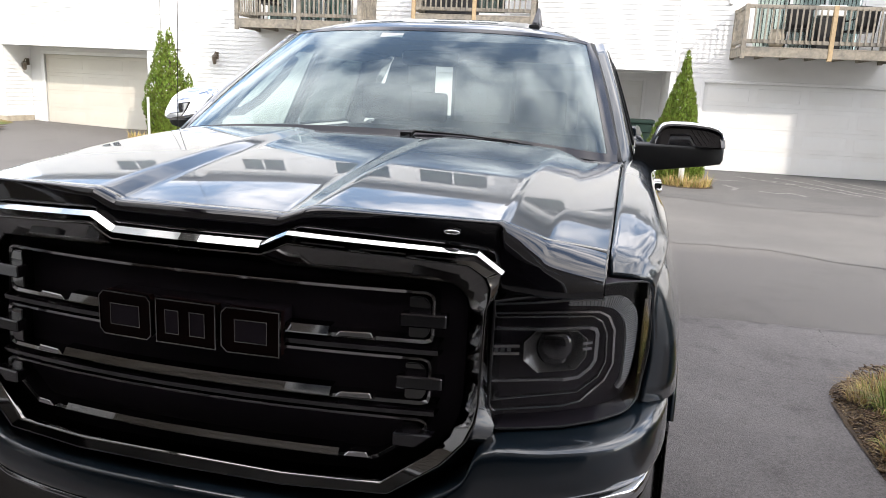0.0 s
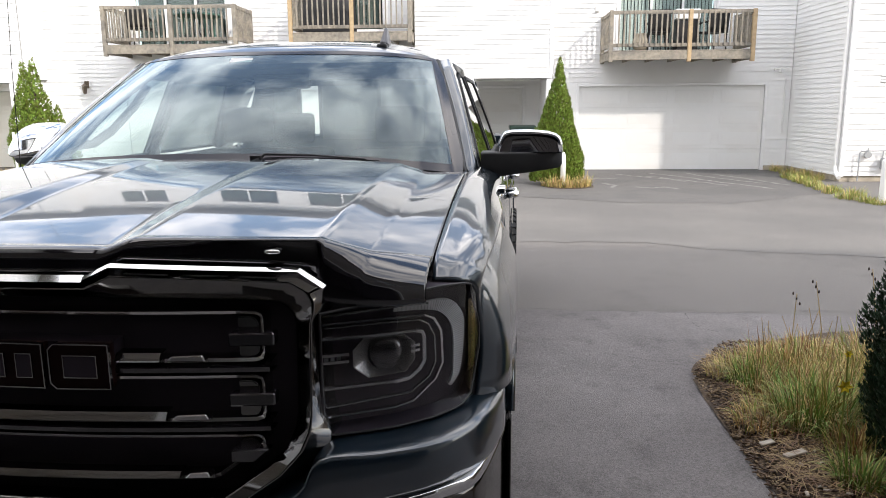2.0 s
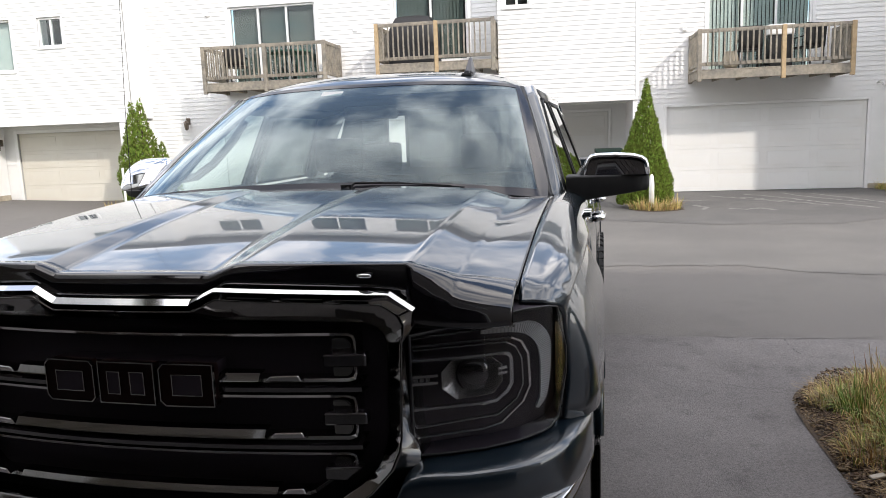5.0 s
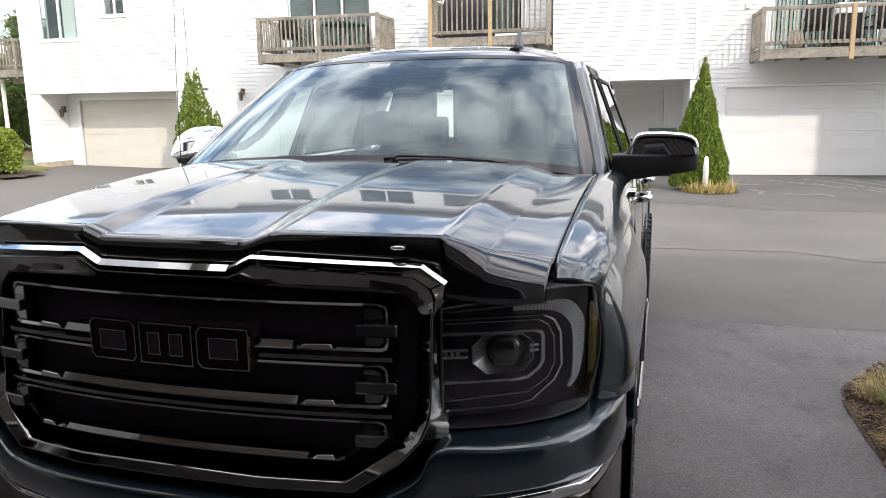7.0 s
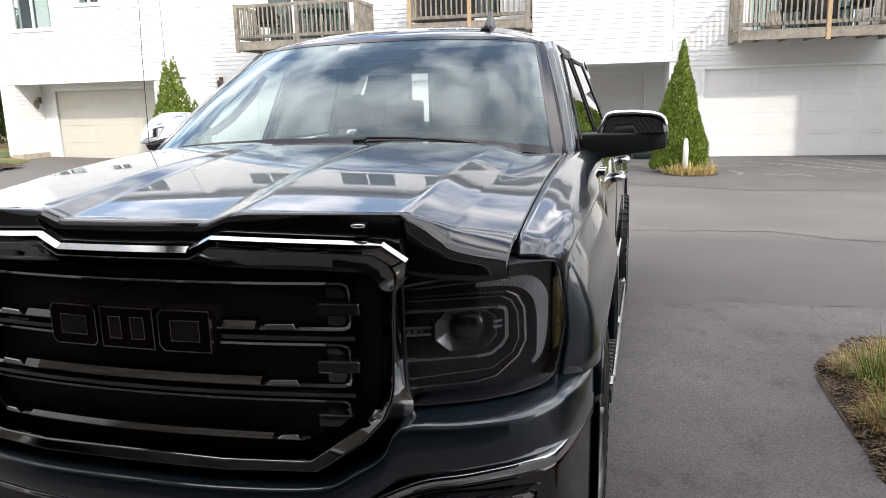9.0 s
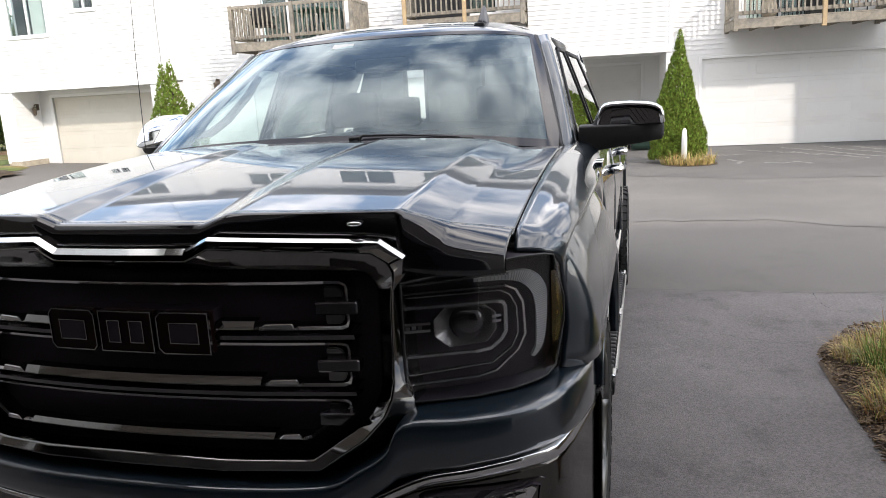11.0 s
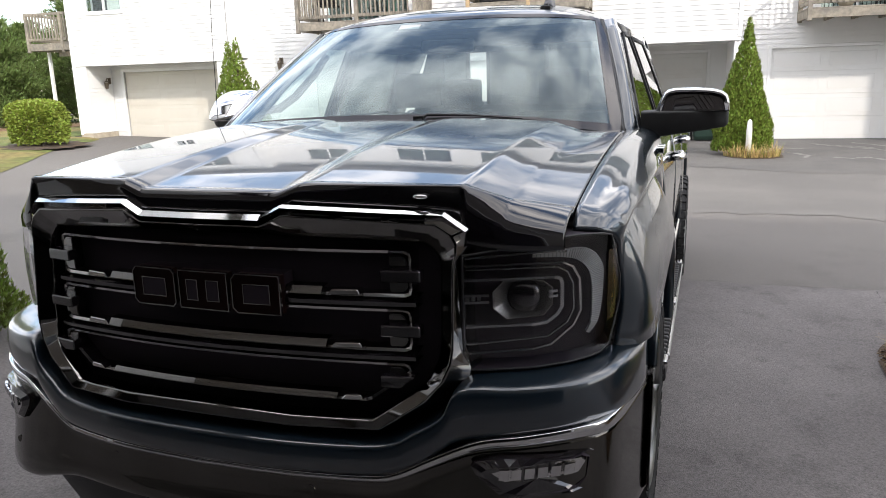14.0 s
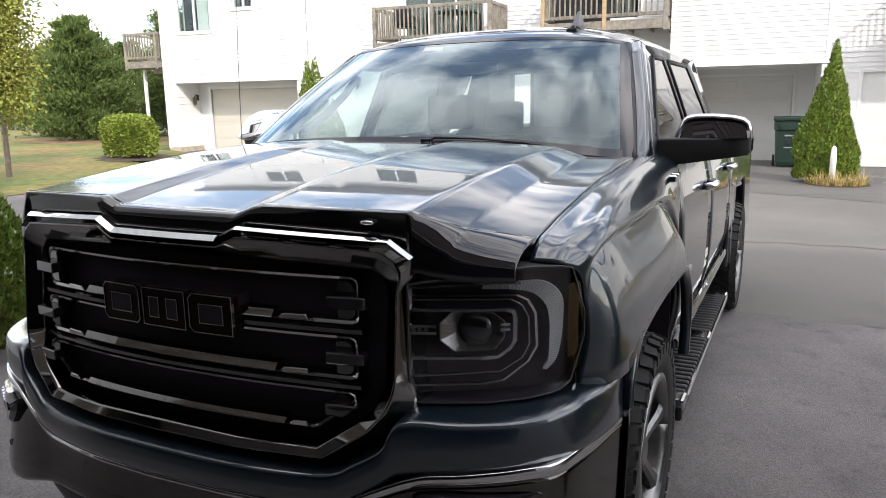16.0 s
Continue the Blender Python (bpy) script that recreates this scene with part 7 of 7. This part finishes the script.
def planting_bed():
    bm = bmesh.new()
    edge = spline([(2.17, 1.0, 0), (2.145, 1.72, 0), (2.115, 2.2, 0), (2.10, 2.93, 0), (2.16, 3.22, 0), (2.32, 3.42, 0), (2.7, 3.7, 0), (3.3, 4.0, 0), (4.4, 4.2, 0), (6.0, 4.2, 0)], 5)
    rows = []
    for x, y, _ in edge:
        rows.append([bm.verts.new((x + (6.2 - x) * f, y + (0.9 - y) * f * 0.9, 0.006 + 0.05 * math.sin(math.pi * min(0.5, f * 2 + 0.02)) ** 0.8 + 0.015 * noise.noise((x * 5 + f * 9, y * 5, 0)))) for f in (0, 0.03, 0.1, 0.22, 0.4, 0.7, 1)])
    for r0, r1 in zip(rows, rows[1:]):
        for k in range(6):
            bm.faces.new((r0[k], r0[k + 1], r1[k + 1], r1[k]))
    bmesh.ops.recalc_face_normals(bm, faces=bm.faces)
    tagged(part("planting_bed", bm, MULCH, None, smooth=True), "mulched planting bed with straw and chips", "planting bed", kind="structure")
    rng = random.Random(11)
    vs, fs = [], []
    for _ in range(2600):
        x, y = 2.2 + abs(rng.gauss(0, 0.5)), rng.choice((rng.uniform(1.2, 3.6), rng.gauss(2.3, 0.2), rng.gauss(1.75, 0.1), rng.gauss(3.05, 0.08)))
        if x < 2.2 + 0.25 * max(0, y - 3.2) * 3:
            continue
        a = rng.uniform(0, 6.28)
        L = rng.uniform(0.04, 0.14)
        d, w = Vector((math.cos(a), math.sin(a), rng.uniform(-0.1, 0.2))), Vector((-math.sin(a), math.cos(a), 0)) * rng.uniform(0.0012, 0.0028)
        p = Vector((x, y, 0.055 + rng.uniform(0, 0.03)))
        n = len(vs)
        vs += [p - w, p + w, p + d * L + w * 0.4, p + d * L - w * 0.4]
        fs.append((n, n + 1, n + 2, n + 3))
    ob = from_arrays("straw_litter", vs, fs, leaf_material("brown_straw", (0.24, 0.155, 0.08), 0.5, 0.03), None)
    tagged(ob, "dry straw lying on the mulch", "straw", kind="stuff")
    # crumbs of bark and twig over the dark soil
    vs, fs = [], []
    for _ in range(5200):
        y = rng.uniform(1.0, 3.6)
        x = 2.12 + 0.22 * max(0.0, y - 3.1) * 3 + abs(rng.gauss(0, 0.35))
        a, w, d, h = rng.uniform(0, 6.28), rng.uniform(0.002, 0.006), rng.uniform(0.006, 0.018), rng.uniform(0.002, 0.006)
        c, q = math.cos(a), math.sin(a)
        z = 0.052 * min(1.0, (x - 2.08) / 0.25) + rng.uniform(0.002, 0.012)
        tilt = rng.uniform(-0.4, 0.4)
        n = len(vs)
        for sx, sy, sz in ((-1, -1, 0), (1, -1, 0), (1, 1, 0), (-1, 1, 0), (-0.7, -0.8, 1), (0.7, -0.8, 1), (0.7, 0.8, 1), (-0.7, 0.8, 1)):
            vs.append((x + c * sx * d - q * sy * w, y + q * sx * d + c * sy * w, z + h * sz + tilt * sx * d))
        fs += [(n + 4, n + 5, n + 6, n + 7), (n, n + 1, n + 5, n + 4), (n + 1, n + 2, n + 6, n + 5), (n + 2, n + 3, n + 7, n + 6), (n + 3, n, n + 4, n + 7)]
    ob = from_arrays("bark_chips", vs, fs, leaf_material("bark_chip", (0.12, 0.078, 0.046), 0.8, 0.02), None)
    tagged(ob, "dark brown bark chips over the soil of the bed", "bark", kind="stuff")
    green = (("green_foliage", LUSH, 0.55), ("green_foliage", GRASS_GREEN, 0.30), ("dry_foliage", STRAW, 0.15))
    brown = (("dry_foliage", RUST, 0.34), ("dry_foliage", STRAW, 0.40), ("green_foliage", GRASS_GREEN, 0.26))
    tufts = ((2.42, 2.83, 0.15, 330, 0.30, green), (2.53, 2.30, 0.18, 420, 0.40, green), (2.70, 2.42, 0.16, 330, 0.36, MIXED), (2.50, 1.70, 0.10, 220, 0.24, green), (2.66, 3.05, 0.20, 330, 0.31, brown),
             (2.86, 2.70, 0.20, 300, 0.36, MIXED), (2.64, 2.70, 0.18, 300, 0.32, brown), (2.95, 3.05, 0.20, 300, 0.33, MIXED), (2.30, 2.28, 0.15, 260, 0.20, brown), (2.30, 2.98, 0.12, 160, 0.16, DRY),
             (3.15, 2.85, 0.22, 260, 0.50, MIXED), (3.25, 3.25, 0.22, 240, 0.34, brown), (2.62, 1.98, 0.14, 240, 0.28, brown), (3.55, 3.2, 0.22, 240, 0.5, MIXED), (2.42, 2.55, 0.14, 220, 0.20, brown), (2.98, 2.42, 0.16, 220, 0.40, green), (2.42, 3.14, 0.14, 200, 0.17, brown), (2.62, 3.30, 0.16, 220, 0.18, DRY), (2.90, 3.42, 0.18, 220, 0.20, brown))
    for k, (x, y, r, n, L, mats) in enumerate(tufts):
        what = "lush green grass clump in the bed" if mats is green else "rust-brown dying grass clump in the bed" if mats is brown else "clump of green and straw-coloured grass blades in the bed"
        clump(what, x, y, 0.03, r, int(n * 1.25), L * 0.86, mats, 30 + k, 0.0062)
    # pale dead stems standing out of the grass
    for k in range(34):
        x, y, h = rng.uniform(2.35, 3.1), rng.uniform(2.35, 3.1), rng.uniform(0.28, 0.46)
        a, lean = rng.uniform(0, 6.28), rng.uniform(0.02, 0.16)
        t = thing("dead_stem", "pale dead stem standing in the grass", "plant", pose(x, y, 0.03), "dead stems")
        part("stem", tube(bmesh.new(), [(0, 0, 0), (lean * 0.4 * math.cos(a), lean * 0.4 * math.sin(a), h * 0.55), (lean * math.cos(a), lean * math.sin(a), h)], [0.0032, 0.0026, 0.0015], 4), STRAW, t)
    for k, (x, y, h) in enumerate(((2.62, 2.95, 0.52), (2.80, 3.0, 0.58), (2.95, 2.5, 0.60), (3.0, 2.6, 0.55), (2.86, 2.45, 0.62), (3.1, 3.0, 0.66))):
        t = thing("seed_stalk", "thin dry stalk with dark seed heads", "plant", pose(x, y, 0.03))
        part("stalk", tube(bmesh.new(), [(0, 0, 0), (0.02, 0.01, h * 0.5), (0.03 * (-1) ** k, 0.02, h)], [0.004, 0.003, 0.002], 5), STRAW, t)
        for j in range(3):
            bm = bmesh.new()
            bmesh.ops.create_icosphere(bm, subdivisions=1, radius=0.007, matrix=Matrix.Translation((0.03 * (-1) ** k + 0.02 * (j - 1), 0.02, h - 0.05 * j * 0.6)) @ Matrix.Diagonal((0.8, 0.8, 1.6, 1)))
            part("seed_head", bm, SEED, t)
    for x, y, z, s in ((2.51, 1.96, 0.355, 0.032), (2.60, 2.16, 0.44, 0.020)):
        t = thing("daylily", "yellow daylily flower on a thin stem", "flower", pose(x, y, 0.03))
        part("stem", tube(bmesh.new(), [(0, 0, 0), (0.01, 0, z * 0.6), (0, -0.01, z)], 0.004, 5), GRASS_GREEN, t)
        for j in range(6):
            a = j * math.pi / 3
            bm = bmesh.new()
            d = Vector((math.cos(a), -0.5, math.sin(a))).normalized()
            w = d.cross(Vector((0, 1, 0))).normalized() * s * 0.28
            p = Vector((0, -0.01, z))
            vs4 = [bm.verts.new(q) for q in (p, p + d * s * 0.6 + w, p + d * s * 1.2 + Vector((0, 0.2 * s, 0)), p + d * s * 0.6 - w)]
            bm.faces.new(vs4)
            solid(part("petal", bm, PETAL, t), 0.001)
    rng = random.Random(4)
    for k in range(26):
        x, y, s = rng.uniform(2.22, 2.6), rng.uniform(1.3, 2.9), rng.uniform(0.008, 0.02)
        if k < 2:
            x, y, s = ((2.31, 1.91, 0.052), (2.22, 2.01, 0.036))[k]
        bm = boxed((-s, -s * 0.42, -0.005), (s, s * 0.38, 0.005), 0.003)
        t = part("stone_chip", bm, CHIP, None)
        t.matrix_world = pose(x, y, 0.074 if k < 2 else 0.062, rng.uniform(-10, 10), rng.uniform(-10, 10), 20 if k < 2 else rng.uniform(0, 180))
        tagged(t, "pale flat stone chip on the mulch", "stone")


planting_bed()


def tree_rings():
    for x, y, r, seed in ((2.0, 13.55, 0.55, 1), (-10.4, 14.4, 0.5, 2)):
        bm = bmesh.new()
        rng = random.Random(seed)
        c = bm.verts.new((x, y, 0.05 + rise(x, y)))
        ring = [bm.verts.new((x + r * 1.05 * math.cos(a) * rng.uniform(0.92, 1.06), y + 0.2 + r * 1.1 * math.sin(a) * rng.uniform(0.92, 1.06), 0.005 + rise(x, y))) for a in np.linspace(0, 2 * math.pi, 28, endpoint=False)]
        for k in range(28):
            bm.faces.new((c, ring[k], ring[(k + 1) % 28]))
        tagged(part("tree_ring", bm, MULCH, None), "small mulched ring of soil round the arborvitae", "soil", kind="structure")
        for k in range(7):
            a = -math.pi * (k + 0.5) / 7
            clump("tuft of dry yellow grass at the arborvitae's foot", x + 0.38 * math.cos(a), y + 0.15 + 0.36 * math.sin(a), 0.02 + rise(x, y), 0.10 + 0.06 * rng.random(), 60 + int(60 * rng.random()), 0.30 * rng.uniform(0.6, 1.35), DRY, 70 + k + seed * 10, 0.010)
    t = thing("utility_stake", "white plastic utility stake in front of the arborvitae", "stake", pose(1.9, 13.55, 0.0))
    part("tube", tube(bmesh.new(), [(0, 0, 0), (0, 0, 0.50), (0, 0, 0.66), (0, 0, 0.70)], [0.052, 0.052, 0.04, 0.015], 10), WHITE_PVC, t, "", True)
    t = thing("utility_stake", "slim white stake by the smaller arborvitae", "stake", pose(-10.3, 14.35, 0.1))
    part("tube", tube(bmesh.new(), [(0, 0, 0), (0, 0, 1.0)], 0.03, 8), WHITE_PVC, t)
    rng = random.Random(9)
    for k in range(16):
        p = ROW @ Vector((4.62 + 0.4 * rng.random(), -0.15 - 0.16 * k, 0))
        clump("tuft of dry weeds along the house foundation", p.x + 0.1, p.y, 0.01, 0.13, 70, 0.22 * rng.uniform(0.6, 1.3), DRY if k % 3 == 1 else MIXED, 120 + k, 0.009)


tree_rings()


def wheelie_bin():
    t = thing("wheeled_bin", "dark green wheeled refuse bin beside the shaded garage door", "bin", ROW @ pose(-1.33, -0.15, 0, 0, 0, 0))
    rows = []
    for z, w, d in ((0.06, 0.21, 0.22), (0.12, 0.235, 0.25), (0.6, 0.265, 0.29), (0.82, 0.275, 0.30), (0.84, 0.295, 0.32), (1.03, 0.30, 0.33)):
        rows.append([(w * math.copysign(abs(math.cos(a)) ** 0.3, math.cos(a)), d * math.copysign(abs(math.sin(a)) ** 0.3, math.sin(a)), z) for a in np.linspace(0, 2 * math.pi, 33)])
    solid(part("body", sheet(rows, (0, 0, 0.5)), BIN_GREEN, t), 0.01)
    part("base", boxed((-0.21, -0.2, 0.03), (0.21, 0.2, 0.08), 0.01), BIN_GREEN, t)
    part("lid", boxed((-0.32, -0.36, 1.035), (0.32, 0.34, 1.13), 0.03, 3), BIN_GREEN, t, "ribbed flat lid")
    part("front_panel", prism(bmesh.new(), [(-0.26, 0.99), (0.26, 0.99), (0.14, 0.85), (-0.14, 0.85)], -0.35, -0.30), BIN_GREEN, t)
    part("maker_mark", boxed((-0.08, -0.318, 0.70), (0.08, -0.29, 0.73)), WORN_MARK, t, "small worn pale mark")
    part("label_plate", boxed((-0.06, -0.312, 0.52), (0.06, -0.26, 0.63)), BLACK_PLASTIC, t)
    part("label_bar", boxed((-0.08, -0.305, 0.44), (0.08, -0.255, 0.465)), WORN_MARK, t)
    for s in (1, -1):
        bm = bmesh.new()
        bmesh.ops.create_cone(bm, cap_ends=True, segments=20, radius1=0.13, radius2=0.13, depth=0.05, matrix=Matrix.Translation((s * 0.27, 0.24, 0.13)) @ Matrix.Rotation(radians(90), 4, "Y"))
        part("wheel", bm, RUBBER, t)


wheelie_bin()


# ==== things on the balconies ====
def patio_chair(u, y, z, turn, mat, label):
    t = thing("patio_chair", label, "chair", ROW @ pose(u, y, z, 0, 0, turn))
    bm = bmesh.new()
    part("seat", boxed((-0.25, -0.25, 0.40), (0.25, 0.25, 0.44), 0.015, 2), mat, t)
    rows = [[(x, 0.22 + 0.05 * f + 0.02 * (x / 0.25) ** 2, 0.42 + 0.5 * f) for x in np.linspace(-0.25, 0.25, 7)] for f in np.linspace(0, 1, 5)]
    solid(part("backrest", sheet(rows, (0, 0, 0.6)), mat, t, "", True), 0.02)
    for x in (-0.23, 0.23):
        for yy in (-0.22, 0.22):
            part("leg", tube(bmesh.new(), [(x, yy, 0.0), (x, yy, 0.41)], 0.016, 6), mat, t)
        part("armrest", tube(bmesh.new(), [(x, -0.22, 0.41), (x, -0.24, 0.62), (x, 0.24, 0.66)], 0.018, 6), mat, t)


GREEN_PLASTIC = material("green_resin", (0.03, 0.10, 0.075), 0.5)
DARK_METAL = material("dark_patio_metal", (0.02, 0.02, 0.02), 0.5, 0.3)
patio_chair(-10.55, -0.55, 3.065, 190, DARK_METAL, "dark metal patio chair on the balcony")
patio_chair(1.75, -0.6, 2.815, 175, DARK_METAL, "dark metal patio chair on the balcony")
patio_chair(3.0, -0.6, 2.815, 200, DARK_METAL, "dark metal patio chair on the balcony")


def patio_table(u, y, z):
    t = thing("patio_table", "green resin patio table on the balcony", "table", ROW @ pose(u, y, z))
    bm = bmesh.new()
    bmesh.ops.create_cone(bm, cap_ends=True, segments=24, radius1=0.55, radius2=0.55, depth=0.04, matrix=Matrix.Translation((0, 0, 0.70)))
    part("tabletop", bm, GREEN_PLASTIC, t)
    for a in range(4):
        q = a * math.pi / 2 + 0.78
        part("leg", tube(bmesh.new(), [(0.42 * math.cos(q), 0.42 * math.sin(q), 0), (0.36 * math.cos(q), 0.36 * math.sin(q), 0.69)], 0.022, 6), GREEN_PLASTIC, t)


patio_table(-9.1, -0.62, 3.065)


def covered_grill(u, y, z):
    t = thing("barbecue_grill", "barbecue grill under a black vinyl cover on the balcony", "grill", ROW @ pose(u, y, z))
    rows = []
    for h, w, d in ((0.05, 0.62, 0.3), (0.5, 0.60, 0.29), (0.85, 0.58, 0.28), (1.0, 0.50, 0.25), (1.12, 0.42, 0.2), (1.16, 0.2, 0.1)):
        rows.append([((w + 0.02 * math.sin(7 * a)) * math.copysign(abs(math.cos(a)) ** 0.4, math.cos(a)), d * math.copysign(abs(math.sin(a)) ** 0.4, math.sin(a)), h) for a in np.linspace(0, 2 * math.pi, 37)])
    part("cover", sheet(rows, (0, 0, 0.5)), BLACK_CLOTH, t, "", True)
    part("cart_base", boxed((-0.5, -0.22, 0.0), (0.5, 0.22, 0.06)), DARK_METAL, t)


covered_grill(-5.95, -0.55, 3.295)


def storage_box(u, y, z):
    t = thing("storage_box", "pale grey pot and white box on the balcony", "box", ROW @ pose(u, y, z))
    part("box", boxed((-0.28, -0.2, 0.72), (0.28, 0.2, 0.95), 0.03, 2), WHITE_PVC, t)
    part("stand", boxed((-0.25, -0.18, 0.0), (0.25, 0.18, 0.71), 0.02), DARK_METAL, t)


storage_box(2.42, -0.5, 2.815)


def plant_pot(u, y, z):
    t = thing("plant_pot", "pale rounded garden pot on the balcony", "pot", ROW @ pose(u, y, z))
    rows = [[(r * math.cos(a), r * math.sin(a), h) for a in np.linspace(0, 2 * math.pi, 25)] for h, r in ((0, 0.10), (0.1, 0.16), (0.25, 0.18), (0.36, 0.13), (0.40, 0.15))]
    solid(part("pot", sheet(rows, (0, 0, 0.2)), CONCRETE, t, "", True), 0.01)


plant_pot(1.35, -0.7, 2.815)


def far_balcony():
    """The next row's balcony seen past the end of the row, on a white post."""
    h = thing("townhouse", "end of a further white townhouse with a balcony on a post", "house", ROW, "townhouse row")
    deck(h, -20.85, -18.75, 2.75, 3.83, 0.0, 2.4, "weathered wooden balcony on a white post", (), 0.6)
    part("support_post", boxed((-20.53, 0.38, 0.1), (-20.44, 0.47, 2.74), 0.01), WHITE_PVC, h, "white support post")
    part("beam", boxed((-20.0, 0.3, 2.6), (-18.7, 0.5, 2.765), 0.01), DECK_WOOD, h)


far_balcony()


def ground_patch(name, label, x, y, rx, ry, mat, seed):
    rng = random.Random(seed)
    bm = bmesh.new()
    def at(f, a):
        px, py = x + rx * f * math.cos(a), y + ry * f * math.sin(a)
        return bm.verts.new((px, py, rise(px, py) + 0.060 + 0.012 * (1 - f)))

    edge = [rng.uniform(0.8, 1.15) for _ in range(36)]
    c = bm.verts.new((x, y, rise(x, y) + 0.074))
    rings = [[at(f * edge[k], 2 * math.pi * k / 36) for k in range(36)] for f in (0.35, 0.7, 1.0)]
    for k in range(36):
        q = (k + 1) % 36
        bm.faces.new((c, rings[0][k], rings[0][q]))
        for r0, r1 in zip(rings, rings[1:]):
            bm.faces.new((r0[k], r1[k], r1[q], r0[q]))
    tagged(part(name, bm, mat, None, smooth=True), label, "ground", kind="structure")


LITTER = material("fallen_pine_needles", (0.17, 0.095, 0.05), 0.95, vary=0.35, scale=6, second=(0.24, 0.17, 0.08), second_scale=1.5, bump=0.6, bump_scale=50)
ground_patch("pine_litter", "brown fallen needles under the pine trees", -24.6, 20.2, 3.8, 3.0, LITTER, 1)
ground_patch("hedge_bed", "bare soil under the hedge", -14.9, 13.3, 1.0, 1.15, MULCH, 3)


def parked_car(x, y, turn):
    t = thing("parked_car", "white car parked far off beyond the lawn", "car", pose(x, y, 0.2, 0, 0, turn))
    bm = prism(bmesh.new(), [(-2.2, 0.35), (-2.25, 0.75), (-1.9, 0.95), (-1.2, 1.0), (1.2, 0.98), (2.1, 0.85), (2.25, 0.6), (2.2, 0.35)], -0.85, 0.85)
    bmesh.ops.bevel(bm, geom=list(bm.edges), offset=0.06, segments=2, affect="EDGES")
    part("body", bm, TRIM, t, "", True)
    bm = prism(bmesh.new(), [(-1.7, 0.96), (-1.3, 1.48), (0.3, 1.5), (1.1, 0.97)], -0.72, 0.72)
    bmesh.ops.bevel(bm, geom=list(bm.edges), offset=0.08, segments=2, affect="EDGES")
    part("cabin", bm, GLOSS_BLACK, t, "dark glazed cabin", True)
    for wx in (-1.35, 1.4):
        for wy in (-0.8, 0.8):
            bm = bmesh.new()
            bmesh.ops.create_cone(bm, cap_ends=True, segments=16, radius1=0.34, radius2=0.34, depth=0.2, matrix=Matrix.Translation((wx, wy, 0.34)) @ Matrix.Rotation(radians(90), 4, "X"))
            part("wheel", bm, RUBBER, t)


parked_car(-55.0, 36.5, 35)


def gas_meters():
    """Riser, header pipe, regulator and two meters on the wing's front wall."""
    t = thing("gas_meter", "grey gas meters and pipes on the white siding", "meter", ROW @ pose(0, -2.84, 0))
    part("pipe", tube(bmesh.new(), [(5.46, -0.07, 0.02), (5.46, -0.07, 0.60), (5.49, -0.07, 0.64), (6.35, -0.07, 0.66)], 0.016, 8), METER_GREY, t, "grey steel pipe")
    bm = bmesh.new()
    bmesh.ops.create_cone(bm, cap_ends=True, segments=20, radius1=0.075, radius2=0.065, depth=0.06, matrix=Matrix.Translation((5.62, -0.08, 0.56)) @ Matrix.Rotation(radians(90), 4, "X"))
    part("regulator", bm, METER_GREY, t, "round grey regulator")
    part("regulator_vent", tube(bmesh.new(), [(5.62, -0.08, 0.62), (5.62, -0.08, 0.70)], 0.02, 8), METER_GREY, t)
    for u in (5.98, 6.26):
        bm = boxed((u - 0.085, -0.17, 0.26), (u + 0.085, -0.03, 0.50), 0.03, 3)
        body = part("meter_body", bm, METER_GREY, t, "rounded grey meter body")
        bm = bmesh.new()
        bmesh.ops.create_cone(bm, cap_ends=True, segments=20, radius1=0.045, radius2=0.045, depth=0.02, matrix=Matrix.Translation((u, -0.178, 0.42)) @ Matrix.Rotation(radians(90), 4, "X"))
        part("dial", bm, WHITE_PVC, body, "pale dial")
        for du in (-0.05, 0.05):
            part("drop_pipe", tube(bmesh.new(), [(u + du, -0.07, 0.49), (u + du, -0.07, 0.66)], 0.014, 8), METER_GREY, body)


METER_GREY = material("grey_painted_steel", (0.36, 0.37, 0.37), 0.5, 0.3, vary=0.1, scale=12)
gas_meters()


def bollard(x, y):
    t = thing("bollard", "white painted steel bollard guarding the meters", "bollard", pose(x, y, 0))
    rows = [[(r * math.cos(a), r * math.sin(a), z) for a in np.linspace(0, 2 * math.pi, 29)] for z, r in ((-0.02, 0.066), (0.68, 0.066), (0.705, 0.060), (0.72, 0.036), (0.725, 0.001))]
    part("post", sheet(rows, (0, 0, 0.3)), WHITE_PVC, t, "", True)


bollard(6.98, 11.4)
rng = random.Random(77)
for k in range(26):
    f = k / 25
    y = 15.9 - 5.4 * f
    x = float(np.interp(y, [10.2, 11.3, 13.2, 15.9], [6.85, 6.6, 6.72, 6.95])) + rng.uniform(-0.05, 0.35) * (0.3 + f)
    clump("tuft of yellow-green weeds along the white house wing", x, y, 0.0, 0.17, 120, 0.18 * rng.uniform(0.6, 1.3), WEEDY, 200 + k, 0.009)
